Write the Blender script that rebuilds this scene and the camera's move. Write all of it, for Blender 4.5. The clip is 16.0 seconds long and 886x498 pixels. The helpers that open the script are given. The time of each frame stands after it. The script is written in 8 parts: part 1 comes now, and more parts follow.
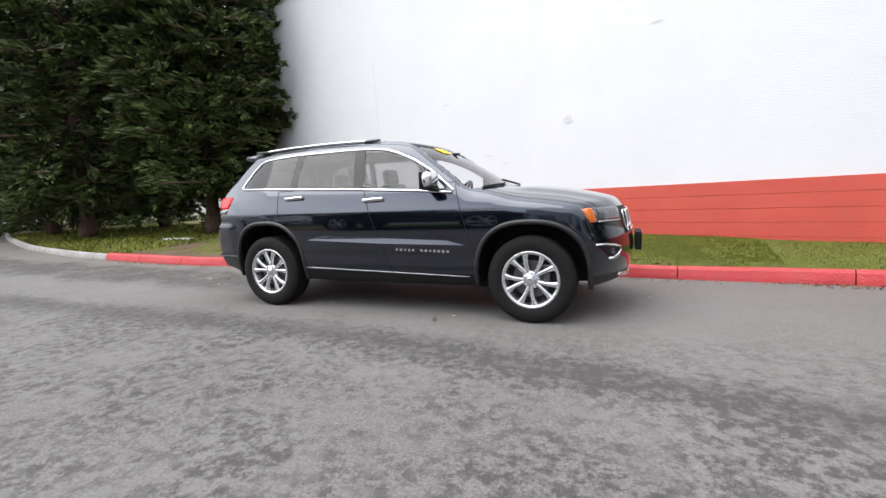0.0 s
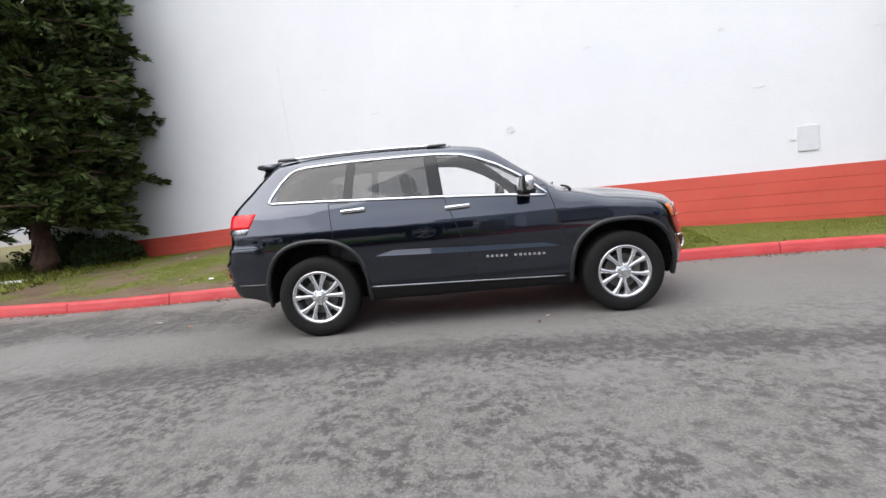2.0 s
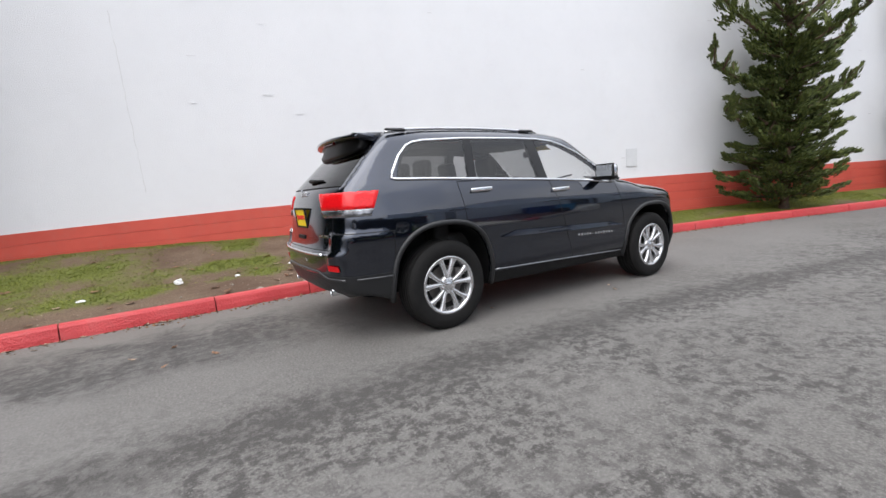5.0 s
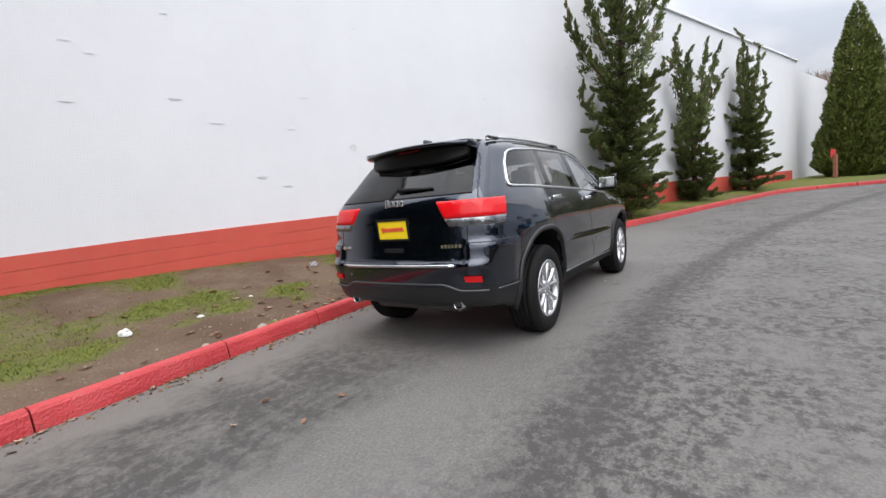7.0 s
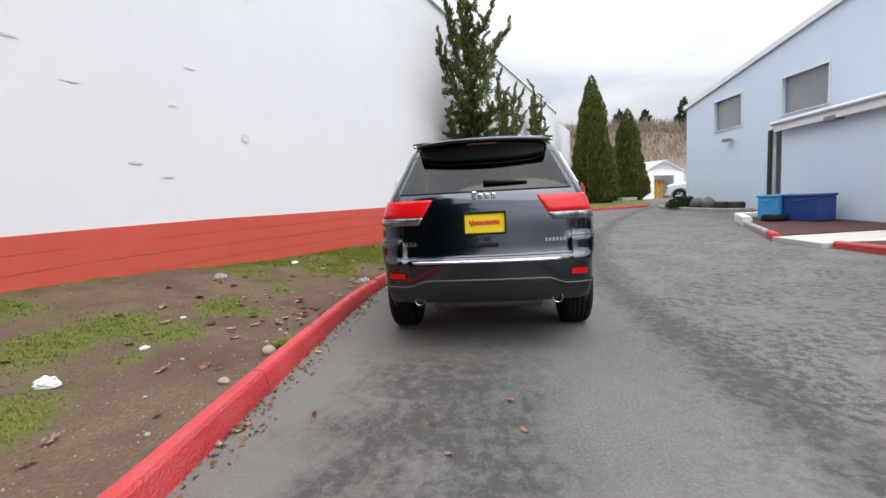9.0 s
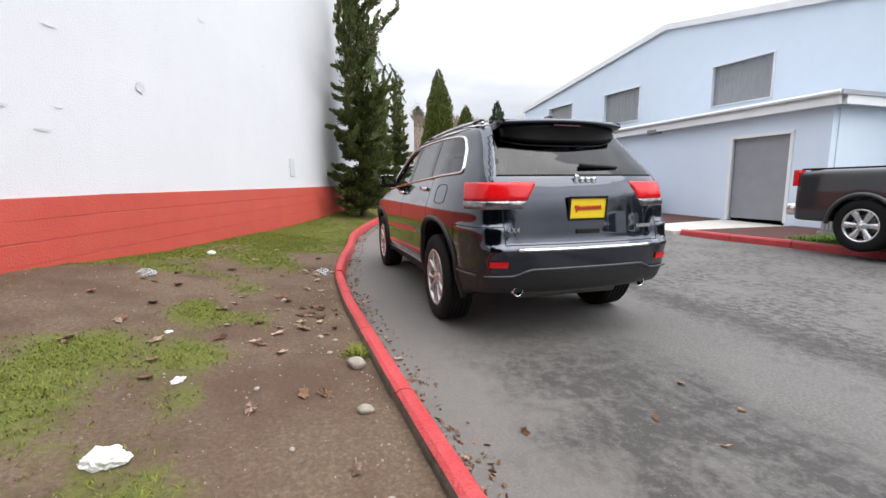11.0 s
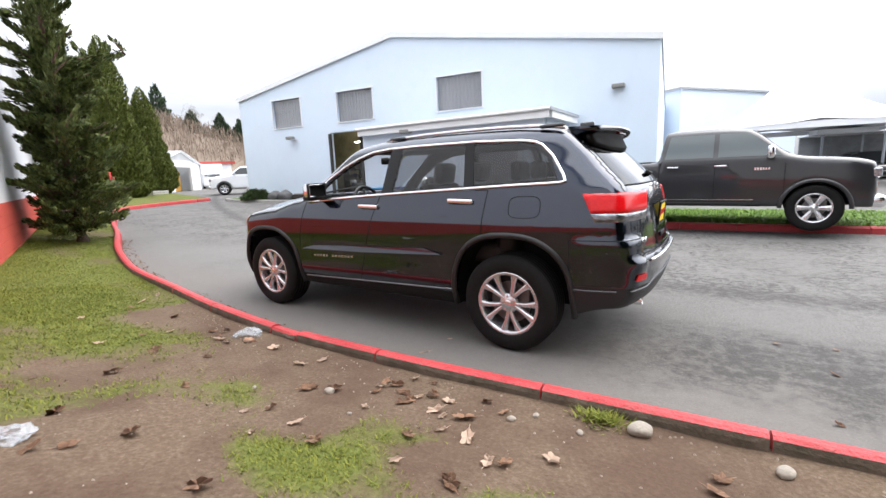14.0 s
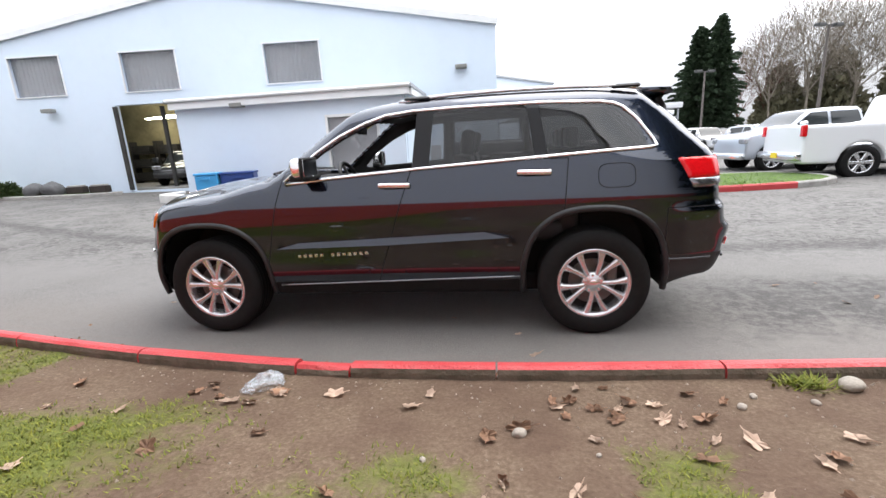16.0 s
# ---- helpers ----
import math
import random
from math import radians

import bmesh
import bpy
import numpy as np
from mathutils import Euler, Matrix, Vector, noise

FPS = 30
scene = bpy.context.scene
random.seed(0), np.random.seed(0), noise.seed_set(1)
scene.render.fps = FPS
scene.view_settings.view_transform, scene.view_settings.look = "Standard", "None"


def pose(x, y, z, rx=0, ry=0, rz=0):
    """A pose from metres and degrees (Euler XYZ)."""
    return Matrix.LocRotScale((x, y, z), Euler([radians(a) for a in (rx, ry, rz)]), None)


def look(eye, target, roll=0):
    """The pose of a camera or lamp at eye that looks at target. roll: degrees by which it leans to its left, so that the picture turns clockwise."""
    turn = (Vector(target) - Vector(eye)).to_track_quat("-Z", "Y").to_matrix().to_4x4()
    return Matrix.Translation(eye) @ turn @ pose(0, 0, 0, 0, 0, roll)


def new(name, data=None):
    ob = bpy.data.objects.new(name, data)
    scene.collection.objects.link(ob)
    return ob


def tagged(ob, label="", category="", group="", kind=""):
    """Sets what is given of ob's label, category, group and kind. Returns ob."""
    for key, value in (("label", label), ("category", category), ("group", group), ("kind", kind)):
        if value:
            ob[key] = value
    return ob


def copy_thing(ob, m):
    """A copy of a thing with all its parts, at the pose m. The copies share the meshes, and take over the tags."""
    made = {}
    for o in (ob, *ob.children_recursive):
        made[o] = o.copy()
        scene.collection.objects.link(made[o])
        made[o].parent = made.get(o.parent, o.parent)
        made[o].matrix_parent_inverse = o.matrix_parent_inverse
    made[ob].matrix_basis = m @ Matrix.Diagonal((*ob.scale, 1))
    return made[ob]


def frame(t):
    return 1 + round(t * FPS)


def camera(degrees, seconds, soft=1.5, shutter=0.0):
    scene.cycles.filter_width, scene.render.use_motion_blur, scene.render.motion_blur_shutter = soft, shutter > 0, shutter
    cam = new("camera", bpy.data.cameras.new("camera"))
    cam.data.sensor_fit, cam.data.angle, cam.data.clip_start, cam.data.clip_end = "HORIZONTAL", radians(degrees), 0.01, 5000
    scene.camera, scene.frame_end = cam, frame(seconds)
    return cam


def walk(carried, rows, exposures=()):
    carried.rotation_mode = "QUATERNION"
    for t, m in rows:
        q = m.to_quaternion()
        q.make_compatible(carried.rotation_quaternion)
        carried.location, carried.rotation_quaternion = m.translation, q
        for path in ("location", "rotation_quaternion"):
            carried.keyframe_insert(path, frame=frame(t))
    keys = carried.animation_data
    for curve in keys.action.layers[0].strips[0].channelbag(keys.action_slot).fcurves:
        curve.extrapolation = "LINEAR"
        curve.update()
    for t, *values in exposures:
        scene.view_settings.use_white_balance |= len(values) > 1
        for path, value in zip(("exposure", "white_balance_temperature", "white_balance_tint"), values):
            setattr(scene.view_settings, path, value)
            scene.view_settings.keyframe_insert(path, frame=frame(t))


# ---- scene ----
cam = camera(90.7, 16.0)
PATH = [
    (0, (2.21, -4.632, 1.136), (1.442, -2.801, 0.897), -2.5),
    (0.5, (1.624, -4.837, 1.166), (1.064, -2.934, 0.908), -4.6),
    (1, (1.029, -4.946, 1.178), (0.64, -3.002, 0.913), -4.2),
    (1.5, (0.428, -5.02, 1.211), (0.281, -3.043, 0.95), -4.8),
    (2, (-0.172, -5.012, 1.232), (-0.204, -3.026, 0.997), -5.1),
    (2.5, (-0.77, -5.022, 1.245), (-0.519, -3.048, 1.044), -5.3),
    (3, (-1.363, -4.917, 1.247), (-0.991, -2.967, 1.004), -4.0),
    (3.5, (-1.961, -4.808, 1.233), (-1.342, -2.917, 1.036), -4.0),
    (4, (-2.503, -4.587, 1.219), (-1.739, -2.754, 0.983), -3.9),
    (4.2, (-2.697, -4.481, 1.235), (-1.884, -2.671, 0.982), -3.0),
    (6.3, (-4.511, -3.022, 1.106), (-3.113, -1.606, 0.91), -6.6),
    (6.5, (-4.674, -2.828, 1.13), (-3.23, -1.454, 0.963), -5.8),
    (7, (-5.117, -2.321, 1.218), (-3.473, -1.202, 1.007), -5.1),
    (7.5, (-5.364, -1.758, 1.186), (-3.604, -0.836, 0.953), -2.7),
    (8, (-5.531, -1.239, 1.239), (-3.68, -0.53, 0.97), -3.5),
    (8.5, (-5.727, -0.596, 1.183), (-3.805, -0.099, 0.94), -3.8),
    (9, (-5.762, -0.037, 1.191), (-3.784, 0.179, 0.987), -3.0),
    (9.2, (-5.77, 0.191, 1.216), (-3.784, 0.284, 1.001), -2.5),
    (11.3, (-5.088, 2.276, 1.205), (-3.265, 1.518, 0.891), 0.9),
    (11.5, (-5.004, 2.48, 1.224), (-3.248, 1.583, 0.893), 1.7),
    (12, (-4.688, 2.904, 1.29), (-3.048, 1.811, 0.951), -2.0),
    (12.5, (-4.311, 3.242, 1.361), (-2.784, 2.002, 1.001), -1.0),
    (13, (-3.896, 3.568, 1.408), (-2.557, 2.127, 1.05), -1.2),
    (13.5, (-3.391, 3.779, 1.417), (-2.152, 2.26, 1.017), -4.9),
    (14, (-2.859, 3.926, 1.416), (-1.775, 2.282, 1.07), -2.4),
    (14.5, (-2.339, 4.059, 1.441), (-1.51, 2.281, 1.052), -2.3),
    (15, (-1.803, 4.062, 1.436), (-1.107, 2.224, 1.065), -3.8),
    (15.5, (-1.312, 4.072, 1.394), (-0.893, 2.151, 1.03), -1.0),
    (16, (-0.848, 3.977, 1.392), (-0.564, 2.052, 0.931), -3.2),
]
walk(cam, [(t, look(eye, target, roll)) for t, eye, target, roll in PATH],
     exposures=[(0.0, 0.88), (4.0, 0.68), (7.0, 0.60), (9.0, 0.62), (12.5, 1.0), (14.5, 1.2), (16.0, 1.2)])

# ---------------------------------------------------------------- world and light
SUN_ELEV, SUN_ROT = radians(60), radians(232)
world = bpy.data.worlds.new("overcast_sky")
scene.world = world
world.use_nodes = True
wt = world.node_tree
wt.nodes.clear()
w_out = wt.nodes.new("ShaderNodeOutputWorld")
w_bg = wt.nodes.new("ShaderNodeBackground")
sky = wt.nodes.new("ShaderNodeTexSky")
sky.sky_type, sky.sun_disc = "NISHITA", False
sky.sun_elevation, sky.sun_rotation = SUN_ELEV, SUN_ROT
sky.air_density, sky.dust_density, sky.ozone_density = 1.0, 4.0, 1.0
w_tc = wt.nodes.new("ShaderNodeTexCoord")
w_map = wt.nodes.new("ShaderNodeMapping")
w_map.inputs["Scale"].default_value = (1.0, 1.0, 2.6)
w_noise = wt.nodes.new("ShaderNodeTexNoise")
w_noise.inputs["Scale"].default_value = 2.3
w_noise.inputs["Detail"].default_value = 6
w_noise.inputs["Distortion"].default_value = 0.5
w_ramp = wt.nodes.new("ShaderNodeValToRGB")
w_ramp.color_ramp.elements[0].position, w_ramp.color_ramp.elements[0].color = 0.33, (6.7, 7.1, 8.0, 1)
w_ramp.color_ramp.elements[1].position, w_ramp.color_ramp.elements[1].color = 0.62, (10.4, 10.5, 10.8, 1)
w_mix = wt.nodes.new("ShaderNodeMixRGB")
w_mix.inputs[0].default_value = 0.88
wt.links.new(w_tc.outputs["Generated"], w_map.inputs[0])
wt.links.new(w_map.outputs[0], w_noise.inputs["Vector"])
wt.links.new(w_noise.outputs["Fac"], w_ramp.inputs[0])
wt.links.new(sky.outputs[0], w_mix.inputs[1])
wt.links.new(w_ramp.outputs[0], w_mix.inputs[2])
# an overcast sky is about three times as bright overhead as at the horizon
w_sep = wt.nodes.new("ShaderNodeSeparateXYZ")
wt.links.new(w_tc.outputs["Generated"], w_sep.inputs[0])
w_grad = wt.nodes.new("ShaderNodeMapRange")
w_grad.inputs["From Min"].default_value, w_grad.inputs["From Max"].default_value = 0.0, 1.0
w_grad.inputs["To Min"].default_value, w_grad.inputs["To Max"].default_value = 0.36, 1.95
wt.links.new(w_sep.outputs["Z"], w_grad.inputs["Value"])
# the cloud is thinnest, and brightest, low on the side where the sun stands
w_side = wt.nodes.new("ShaderNodeMapRange")
w_side.interpolation_type = "SMOOTHSTEP"
w_side.inputs["From Min"].default_value, w_side.inputs["From Max"].default_value = 0.20, 0.95
w_side.inputs["To Min"].default_value, w_side.inputs["To Max"].default_value = 0.0, 1.25
w_dot = wt.nodes.new("ShaderNodeVectorMath")
w_dot.operation = "DOT_PRODUCT"
w_dot.inputs[1].default_value = (-0.66, -0.75, 0.0)
wt.links.new(w_tc.outputs["Generated"], w_dot.inputs[0])
wt.links.new(w_dot.outputs["Value"], w_side.inputs["Value"])
w_low = wt.nodes.new("ShaderNodeMapRange")
w_low.interpolation_type = "SMOOTHSTEP"
w_low.inputs["From Min"].default_value, w_low.inputs["From Max"].default_value = 0.75, 0.20
wt.links.new(w_sep.outputs["Z"], w_low.inputs["Value"])
w_rim = wt.nodes.new("ShaderNodeMapRange")
w_rim.interpolation_type = "SMOOTHSTEP"
w_rim.inputs["From Min"].default_value, w_rim.inputs["From Max"].default_value = 0.02, 0.28
wt.links.new(w_sep.outputs["Z"], w_rim.inputs["Value"])
w_band = wt.nodes.new("ShaderNodeMath")
w_band.operation = "MULTIPLY"
wt.links.new(w_low.outputs[0], w_band.inputs[0])
wt.links.new(w_rim.outputs[0], w_band.inputs[1])
w_prod = wt.nodes.new("ShaderNodeMath")
w_prod.operation = "MULTIPLY_ADD"
w_prod.inputs[2].default_value = 1.0
wt.links.new(w_side.outputs[0], w_prod.inputs[0])
wt.links.new(w_band.outputs[0], w_prod.inputs[1])
w_tot = wt.nodes.new("ShaderNodeMath")
w_tot.operation = "MULTIPLY"
wt.links.new(w_grad.outputs[0], w_tot.inputs[0])
wt.links.new(w_prod.outputs[0], w_tot.inputs[1])
w_mul = wt.nodes.new("ShaderNodeMixRGB")
w_mul.blend_type = "MULTIPLY"
w_mul.inputs[0].default_value = 1.0
wt.links.new(w_mix.outputs[0], w_mul.inputs[1])
wt.links.new(w_tot.outputs[0], w_mul.inputs[2])
wt.links.new(w_mul.outputs[0], w_bg.inputs["Color"])
w_bg.inputs["Strength"].default_value = 0.10
wt.links.new(w_bg.outputs[0], w_out.inputs[0])

sun_data = bpy.data.lights.new("sun", "SUN")
sun_data.energy, sun_data.angle, sun_data.color = 1.25, radians(60), (1.0, 0.97, 0.93)
sun = new("sun", sun_data)
# the sun stands high behind the start of the walk
sun.matrix_world = look((0, 0, 40), (18, 14, 0))


# ---------------------------------------------------------------- materials
def mat(name, color, rough=0.6, metal=0.0, noise_scale=0.0, vary=0.0, color2=None, bump=0.0, bump_scale=40.0,
        coat=0.0, spec=0.5, grime=0.0, grime_scale=1.5, grime_color=(0.08, 0.075, 0.07), alpha=1.0, transmission=0.0,
        emission=None, strength=0.0, random_vary=0.0, sss=0.0):
    m = bpy.data.materials.new(name)
    m.use_nodes = True
    t = m.node_tree
    b = t.nodes["Principled BSDF"]
    b.inputs["Base Color"].default_value = (*color, 1)
    b.inputs["Roughness"].default_value = rough
    b.inputs["Metallic"].default_value = metal
    b.inputs["Coat Weight"].default_value = coat
    b.inputs["Coat Roughness"].default_value = 0.04
    b.inputs["Specular IOR Level"].default_value = spec
    b.inputs["Alpha"].default_value = alpha
    b.inputs["Transmission Weight"].default_value = transmission
    if emission:
        b.inputs["Emission Color"].default_value = (*emission, 1)
        b.inputs["Emission Strength"].default_value = strength
    tc = t.nodes.new("ShaderNodeTexCoord")
    last = None
    if noise_scale:
        n = t.nodes.new("ShaderNodeTexNoise")
        n.inputs["Scale"].default_value, n.inputs["Detail"].default_value = noise_scale, 7
        n.inputs["Roughness"].default_value = 0.65
        t.links.new(tc.outputs["Object"], n.inputs["Vector"])
        r = t.nodes.new("ShaderNodeValToRGB")
        r.color_ramp.elements[0].position, r.color_ramp.elements[1].position = 0.3, 0.7
        c2 = color2 or tuple(c * (1 - vary) for c in color)
        r.color_ramp.elements[0].color, r.color_ramp.elements[1].color = (*c2, 1), (*color, 1)
        t.links.new(n.outputs["Fac"], r.inputs[0])
        last = r.outputs[0]
    if grime:
        n2 = t.nodes.new("ShaderNodeTexNoise")
        n2.inputs["Scale"].default_value, n2.inputs["Detail"].default_value = grime_scale, 9
        n2.inputs["Roughness"].default_value = 0.7
        t.links.new(tc.outputs["Object"], n2.inputs["Vector"])
        r2 = t.nodes.new("ShaderNodeValToRGB")
        r2.color_ramp.elements[0].position, r2.color_ramp.elements[1].position = 0.5, 0.75
        r2.color_ramp.elements[0].color, r2.color_ramp.elements[1].color = (0, 0, 0, 1), (grime, grime, grime, 1)
        t.links.new(n2.outputs["Fac"], r2.inputs[0])
        mx = t.nodes.new("ShaderNodeMixRGB")
        mx.inputs[1].default_value, mx.inputs[2].default_value = (*color, 1), (*grime_color, 1)
        t.links.new(r2.outputs[0], mx.inputs[0])
        if last:
            t.links.new(last, mx.inputs[1])
        last = mx.outputs[0]
    if random_vary:
        oi = t.nodes.new("ShaderNodeObjectInfo")
        geo = t.nodes.new("ShaderNodeNewGeometry")
        add = t.nodes.new("ShaderNodeMath")
        add.operation = "ADD"
        t.links.new(oi.outputs["Random"], add.inputs[0])
        t.links.new(geo.outputs["Random Per Island"], add.inputs[1])
        mr = t.nodes.new("ShaderNodeMapRange")
        mr.inputs["From Max"].default_value = 2.0
        mr.inputs["To Min"].default_value, mr.inputs["To Max"].default_value = 1 - random_vary, 1 + random_vary
        t.links.new(add.outputs[0], mr.inputs["Value"])
        hs = t.nodes.new("ShaderNodeHueSaturation")
        hs.inputs["Color"].default_value = (*color, 1)
        t.links.new(mr.outputs[0], hs.inputs["Value"])
        if last:
            t.links.new(last, hs.inputs["Color"])
        last = hs.outputs[0]
    if last:
        t.links.new(last, b.inputs["Base Color"])
    if bump:
        n3 = t.nodes.new("ShaderNodeTexNoise")
        n3.inputs["Scale"].default_value, n3.inputs["Detail"].default_value = bump_scale, 5
        t.links.new(tc.outputs["Object"], n3.inputs["Vector"])
        bp = t.nodes.new("ShaderNodeBump")
        bp.inputs["Strength"].default_value, bp.inputs["Distance"].default_value = bump, 0.02
        t.links.new(n3.outputs["Fac"], bp.inputs["Height"])
        t.links.new(bp.outputs[0], b.inputs["Normal"])
    return m


def glass(name, color, alpha, rough=0.02, gloss=1.4, greyed=False):
    """A pane: clear, tinted or greyed body (alpha is how much light it holds back), under the gloss of its two faces.
    """
    m = mat(name, color, 0.6, spec=0.0)
    t = m.node_tree
    b = t.nodes["Principled BSDF"]
    tr = t.nodes.new("ShaderNodeBsdfTransparent")
    body = b
    if greyed or alpha < 1:
        through_ = 0.92 if greyed else 1 - alpha
        tr.inputs[0].default_value = (*[min(1, through_ * (0.95 + c)) for c in color], 1)
        body = tr
    if greyed:
        body = t.nodes.new("ShaderNodeMixShader")
        body.inputs[0].default_value = alpha
        t.links.new(tr.outputs[0], body.inputs[1])
        t.links.new(b.outputs[0], body.inputs[2])
    gl = t.nodes.new("ShaderNodeBsdfGlossy")
    gl.inputs["Roughness"].default_value = rough
    lw = t.nodes.new("ShaderNodeLayerWeight")
    lw.inputs["Blend"].default_value = 0.5
    schlick = math_node(t, "MULTIPLY_ADD", math_node(t, "POWER", lw.outputs["Facing"], 5.0), 0.957, 0.043)
    mx = t.nodes.new("ShaderNodeMixShader")
    t.links.new(math_node(t, "MINIMUM", math_node(t, "MULTIPLY", schlick, gloss), 0.9), mx.inputs[0])
    t.links.new(body.outputs[0], mx.inputs[1])
    t.links.new(gl.outputs[0], mx.inputs[2])
    t.links.new(mx.outputs[0], t.nodes["Material Output"].inputs[0])
    return m


def ramp_node(t, fac, stops):
    r = t.nodes.new("ShaderNodeValToRGB")
    els = r.color_ramp.elements
    while len(els) < len(stops):
        els.new(0.5)
    for e, (p, c) in zip(els, stops):
        e.position, e.color = p, (*c, 1) if len(c) == 3 else c
    t.links.new(fac, r.inputs[0])
    return r.outputs[0]


def noise_node(t, vec, scale, detail=6, rough=0.6, dist=0.0):
    n = t.nodes.new("ShaderNodeTexNoise")
    n.inputs["Scale"].default_value, n.inputs["Detail"].default_value = scale, detail
    n.inputs["Roughness"].default_value, n.inputs["Distortion"].default_value = rough, dist
    t.links.new(vec, n.inputs["Vector"])
    return n.outputs["Fac"]


def mix_node(t, fac, a, b, blend="MIX"):
    m = t.nodes.new("ShaderNodeMixRGB")
    m.blend_type = blend
    for sock, v in ((m.inputs[0], fac), (m.inputs[1], a), (m.inputs[2], b)):
        if isinstance(v, (int, float)):
            sock.default_value = v
        elif isinstance(v, tuple):
            sock.default_value = (*v, 1)
        else:
            t.links.new(v, sock)
    return m.outputs[0]


def math_node(t, op, a, b=0.0, c=None):
    m = t.nodes.new("ShaderNodeMath")
    m.operation = op
    for sock, v in zip(m.inputs, (a, b, c)):
        if v is None:
            continue
        if isinstance(v, (int, float)):
            sock.default_value = v
        else:
            t.links.new(v, sock)
    return m.outputs[0]


def asphalt_material():
    m = mat("worn_asphalt", (0.17, 0.164, 0.156), 0.85)
    t = m.node_tree
    b = t.nodes["Principled BSDF"]
    co = t.nodes.new("ShaderNodeTexCoord").outputs["Object"]
    grain = noise_node(t, co, 60, 4, 0.7)
    base = ramp_node(t, grain, [(0.28, (0.074, 0.070, 0.067)), (0.5, (0.126, 0.120, 0.114)), (0.74, (0.212, 0.204, 0.193))])
    cloud = noise_node(t, co, 0.55, 8, 0.62, 0.4)
    base = mix_node(t, ramp_node(t, cloud, [(0.38, (0, 0, 0)), (0.62, (0.6, 0.6, 0.6))]), base, (0.160, 0.154, 0.148))
    # dark ravelled patches, broken up at two scales
    wear = noise_node(t, co, 1.3, 9, 0.75, 0.6)
    pits = noise_node(t, co, 11.0, 7, 0.8)
    sepy = t.nodes.new("ShaderNodeSeparateXYZ")
    t.links.new(co, sepy.inputs[0])
    rough_side = ramp_node(t, math_node(t, "MULTIPLY_ADD", sepy.outputs["Y"], -0.25, 0.0), [(0.20, (0.10, 0.10, 0.10)), (0.50, (1, 1, 1))])
    patch = math_node(t, "MULTIPLY", ramp_node(t, wear, [(0.38, (0, 0, 0)), (0.56, (1, 1, 1))]), ramp_node(t, pits, [(0.46, (0, 0, 0)), (0.55, (1, 1, 1))]))
    # the oily wheel track that follows the bend of the drive
    sep = t.nodes.new("ShaderNodeSeparateXYZ")
    t.links.new(co, sep.inputs[0])
    bend = math_node(t, "MAXIMUM", math_node(t, "ADD", sep.outputs["X"], 0.6), 0.0)
    line = math_node(t, "ADD", math_node(t, "MULTIPLY", math_node(t, "POWER", bend, 1.55), -0.068), -1.60)
    away = math_node(t, "ABSOLUTE", math_node(t, "SUBTRACT", sep.outputs["Y"], line))
    away = math_node(t, "ADD", away, math_node(t, "MULTIPLY", noise_node(t, co, 2.2, 7, 0.7), 0.55))
    track = math_node(t, "MULTIPLY", ramp_node(t, away, [(0.30, (1, 1, 1)), (0.62, (0, 0, 0))]), ramp_node(t, pits, [(0.30, (0.25, 0.25, 0.25)), (0.55, (1, 1, 1))]))
    dark = math_node(t, "MINIMUM", math_node(t, "ADD", math_node(t, "MULTIPLY", math_node(t, "MULTIPLY", patch, rough_side), 0.95), math_node(t, "MULTIPLY", track, 0.8)), 0.9)
    # more of them where the parked cars drip
    drip = ramp_node(t, math_node(t, "MULTIPLY", sepy.outputs["X"], -0.25), [(0.42, (0, 0, 0)), (0.75, (1, 1, 1))])
    lane = math_node(t, "ABSOLUTE", math_node(t, "ADD", math_node(t, "SUBTRACT", sepy.outputs["Y"], 0.28), math_node(t, "MULTIPLY", math_node(t, "SUBTRACT", noise_node(t, co, 1.1, 5), 0.5), 1.2)))
    drip = math_node(t, "MULTIPLY", drip, ramp_node(t, lane, [(0.42, (1, 1, 1)), (0.80, (0, 0, 0))]))
    spots_ = math_node(t, "MULTIPLY", ramp_node(t, noise_node(t, co, 1.7, 9, 0.72, 0.3), [(0.36, (0.25, 0.25, 0.25)), (0.55, (1, 1, 1))]), ramp_node(t, pits, [(0.38, (0.35, 0.25, 0.25)), (0.58, (1, 1, 1))]))
    dark = math_node(t, "MINIMUM", math_node(t, "ADD", dark, math_node(t, "MULTIPLY", math_node(t, "MULTIPLY", drip, spots_), 1.25)), 0.9)
    dust = ramp_node(t, math_node(t, "ADD", sepy.outputs["Y"], math_node(t, "MULTIPLY", noise_node(t, co, 0.9, 5), 0.8)), [(0.35, (0, 0, 0)), (1.0, (0.45, 0.45, 0.45))])
    base = mix_node(t, dust, base, (0.150, 0.134, 0.118))
    base = mix_node(t, dark, base, (0.042, 0.039, 0.037))
    stone = t.nodes.new("ShaderNodeTexVoronoi")
    stone.inputs["Scale"].default_value = 55
    t.links.new(co, stone.inputs["Vector"])
    chips = math_node(t, "MULTIPLY", ramp_node(t, stone.outputs["Distance"], [(0.10, (1, 1, 1)), (0.22, (0, 0, 0))]), ramp_node(t, noise_node(t, co, 14, 3), [(0.55, (0, 0, 0)), (0.62, (1, 1, 1))]))
    base = mix_node(t, math_node(t, "MULTIPLY", chips, 0.6), base, (0.30, 0.295, 0.28))
    t.links.new(base, b.inputs["Base Color"])
    bp = t.nodes.new("ShaderNodeBump")
    bp.inputs["Strength"].default_value, bp.inputs["Distance"].default_value = 0.6, 0.012
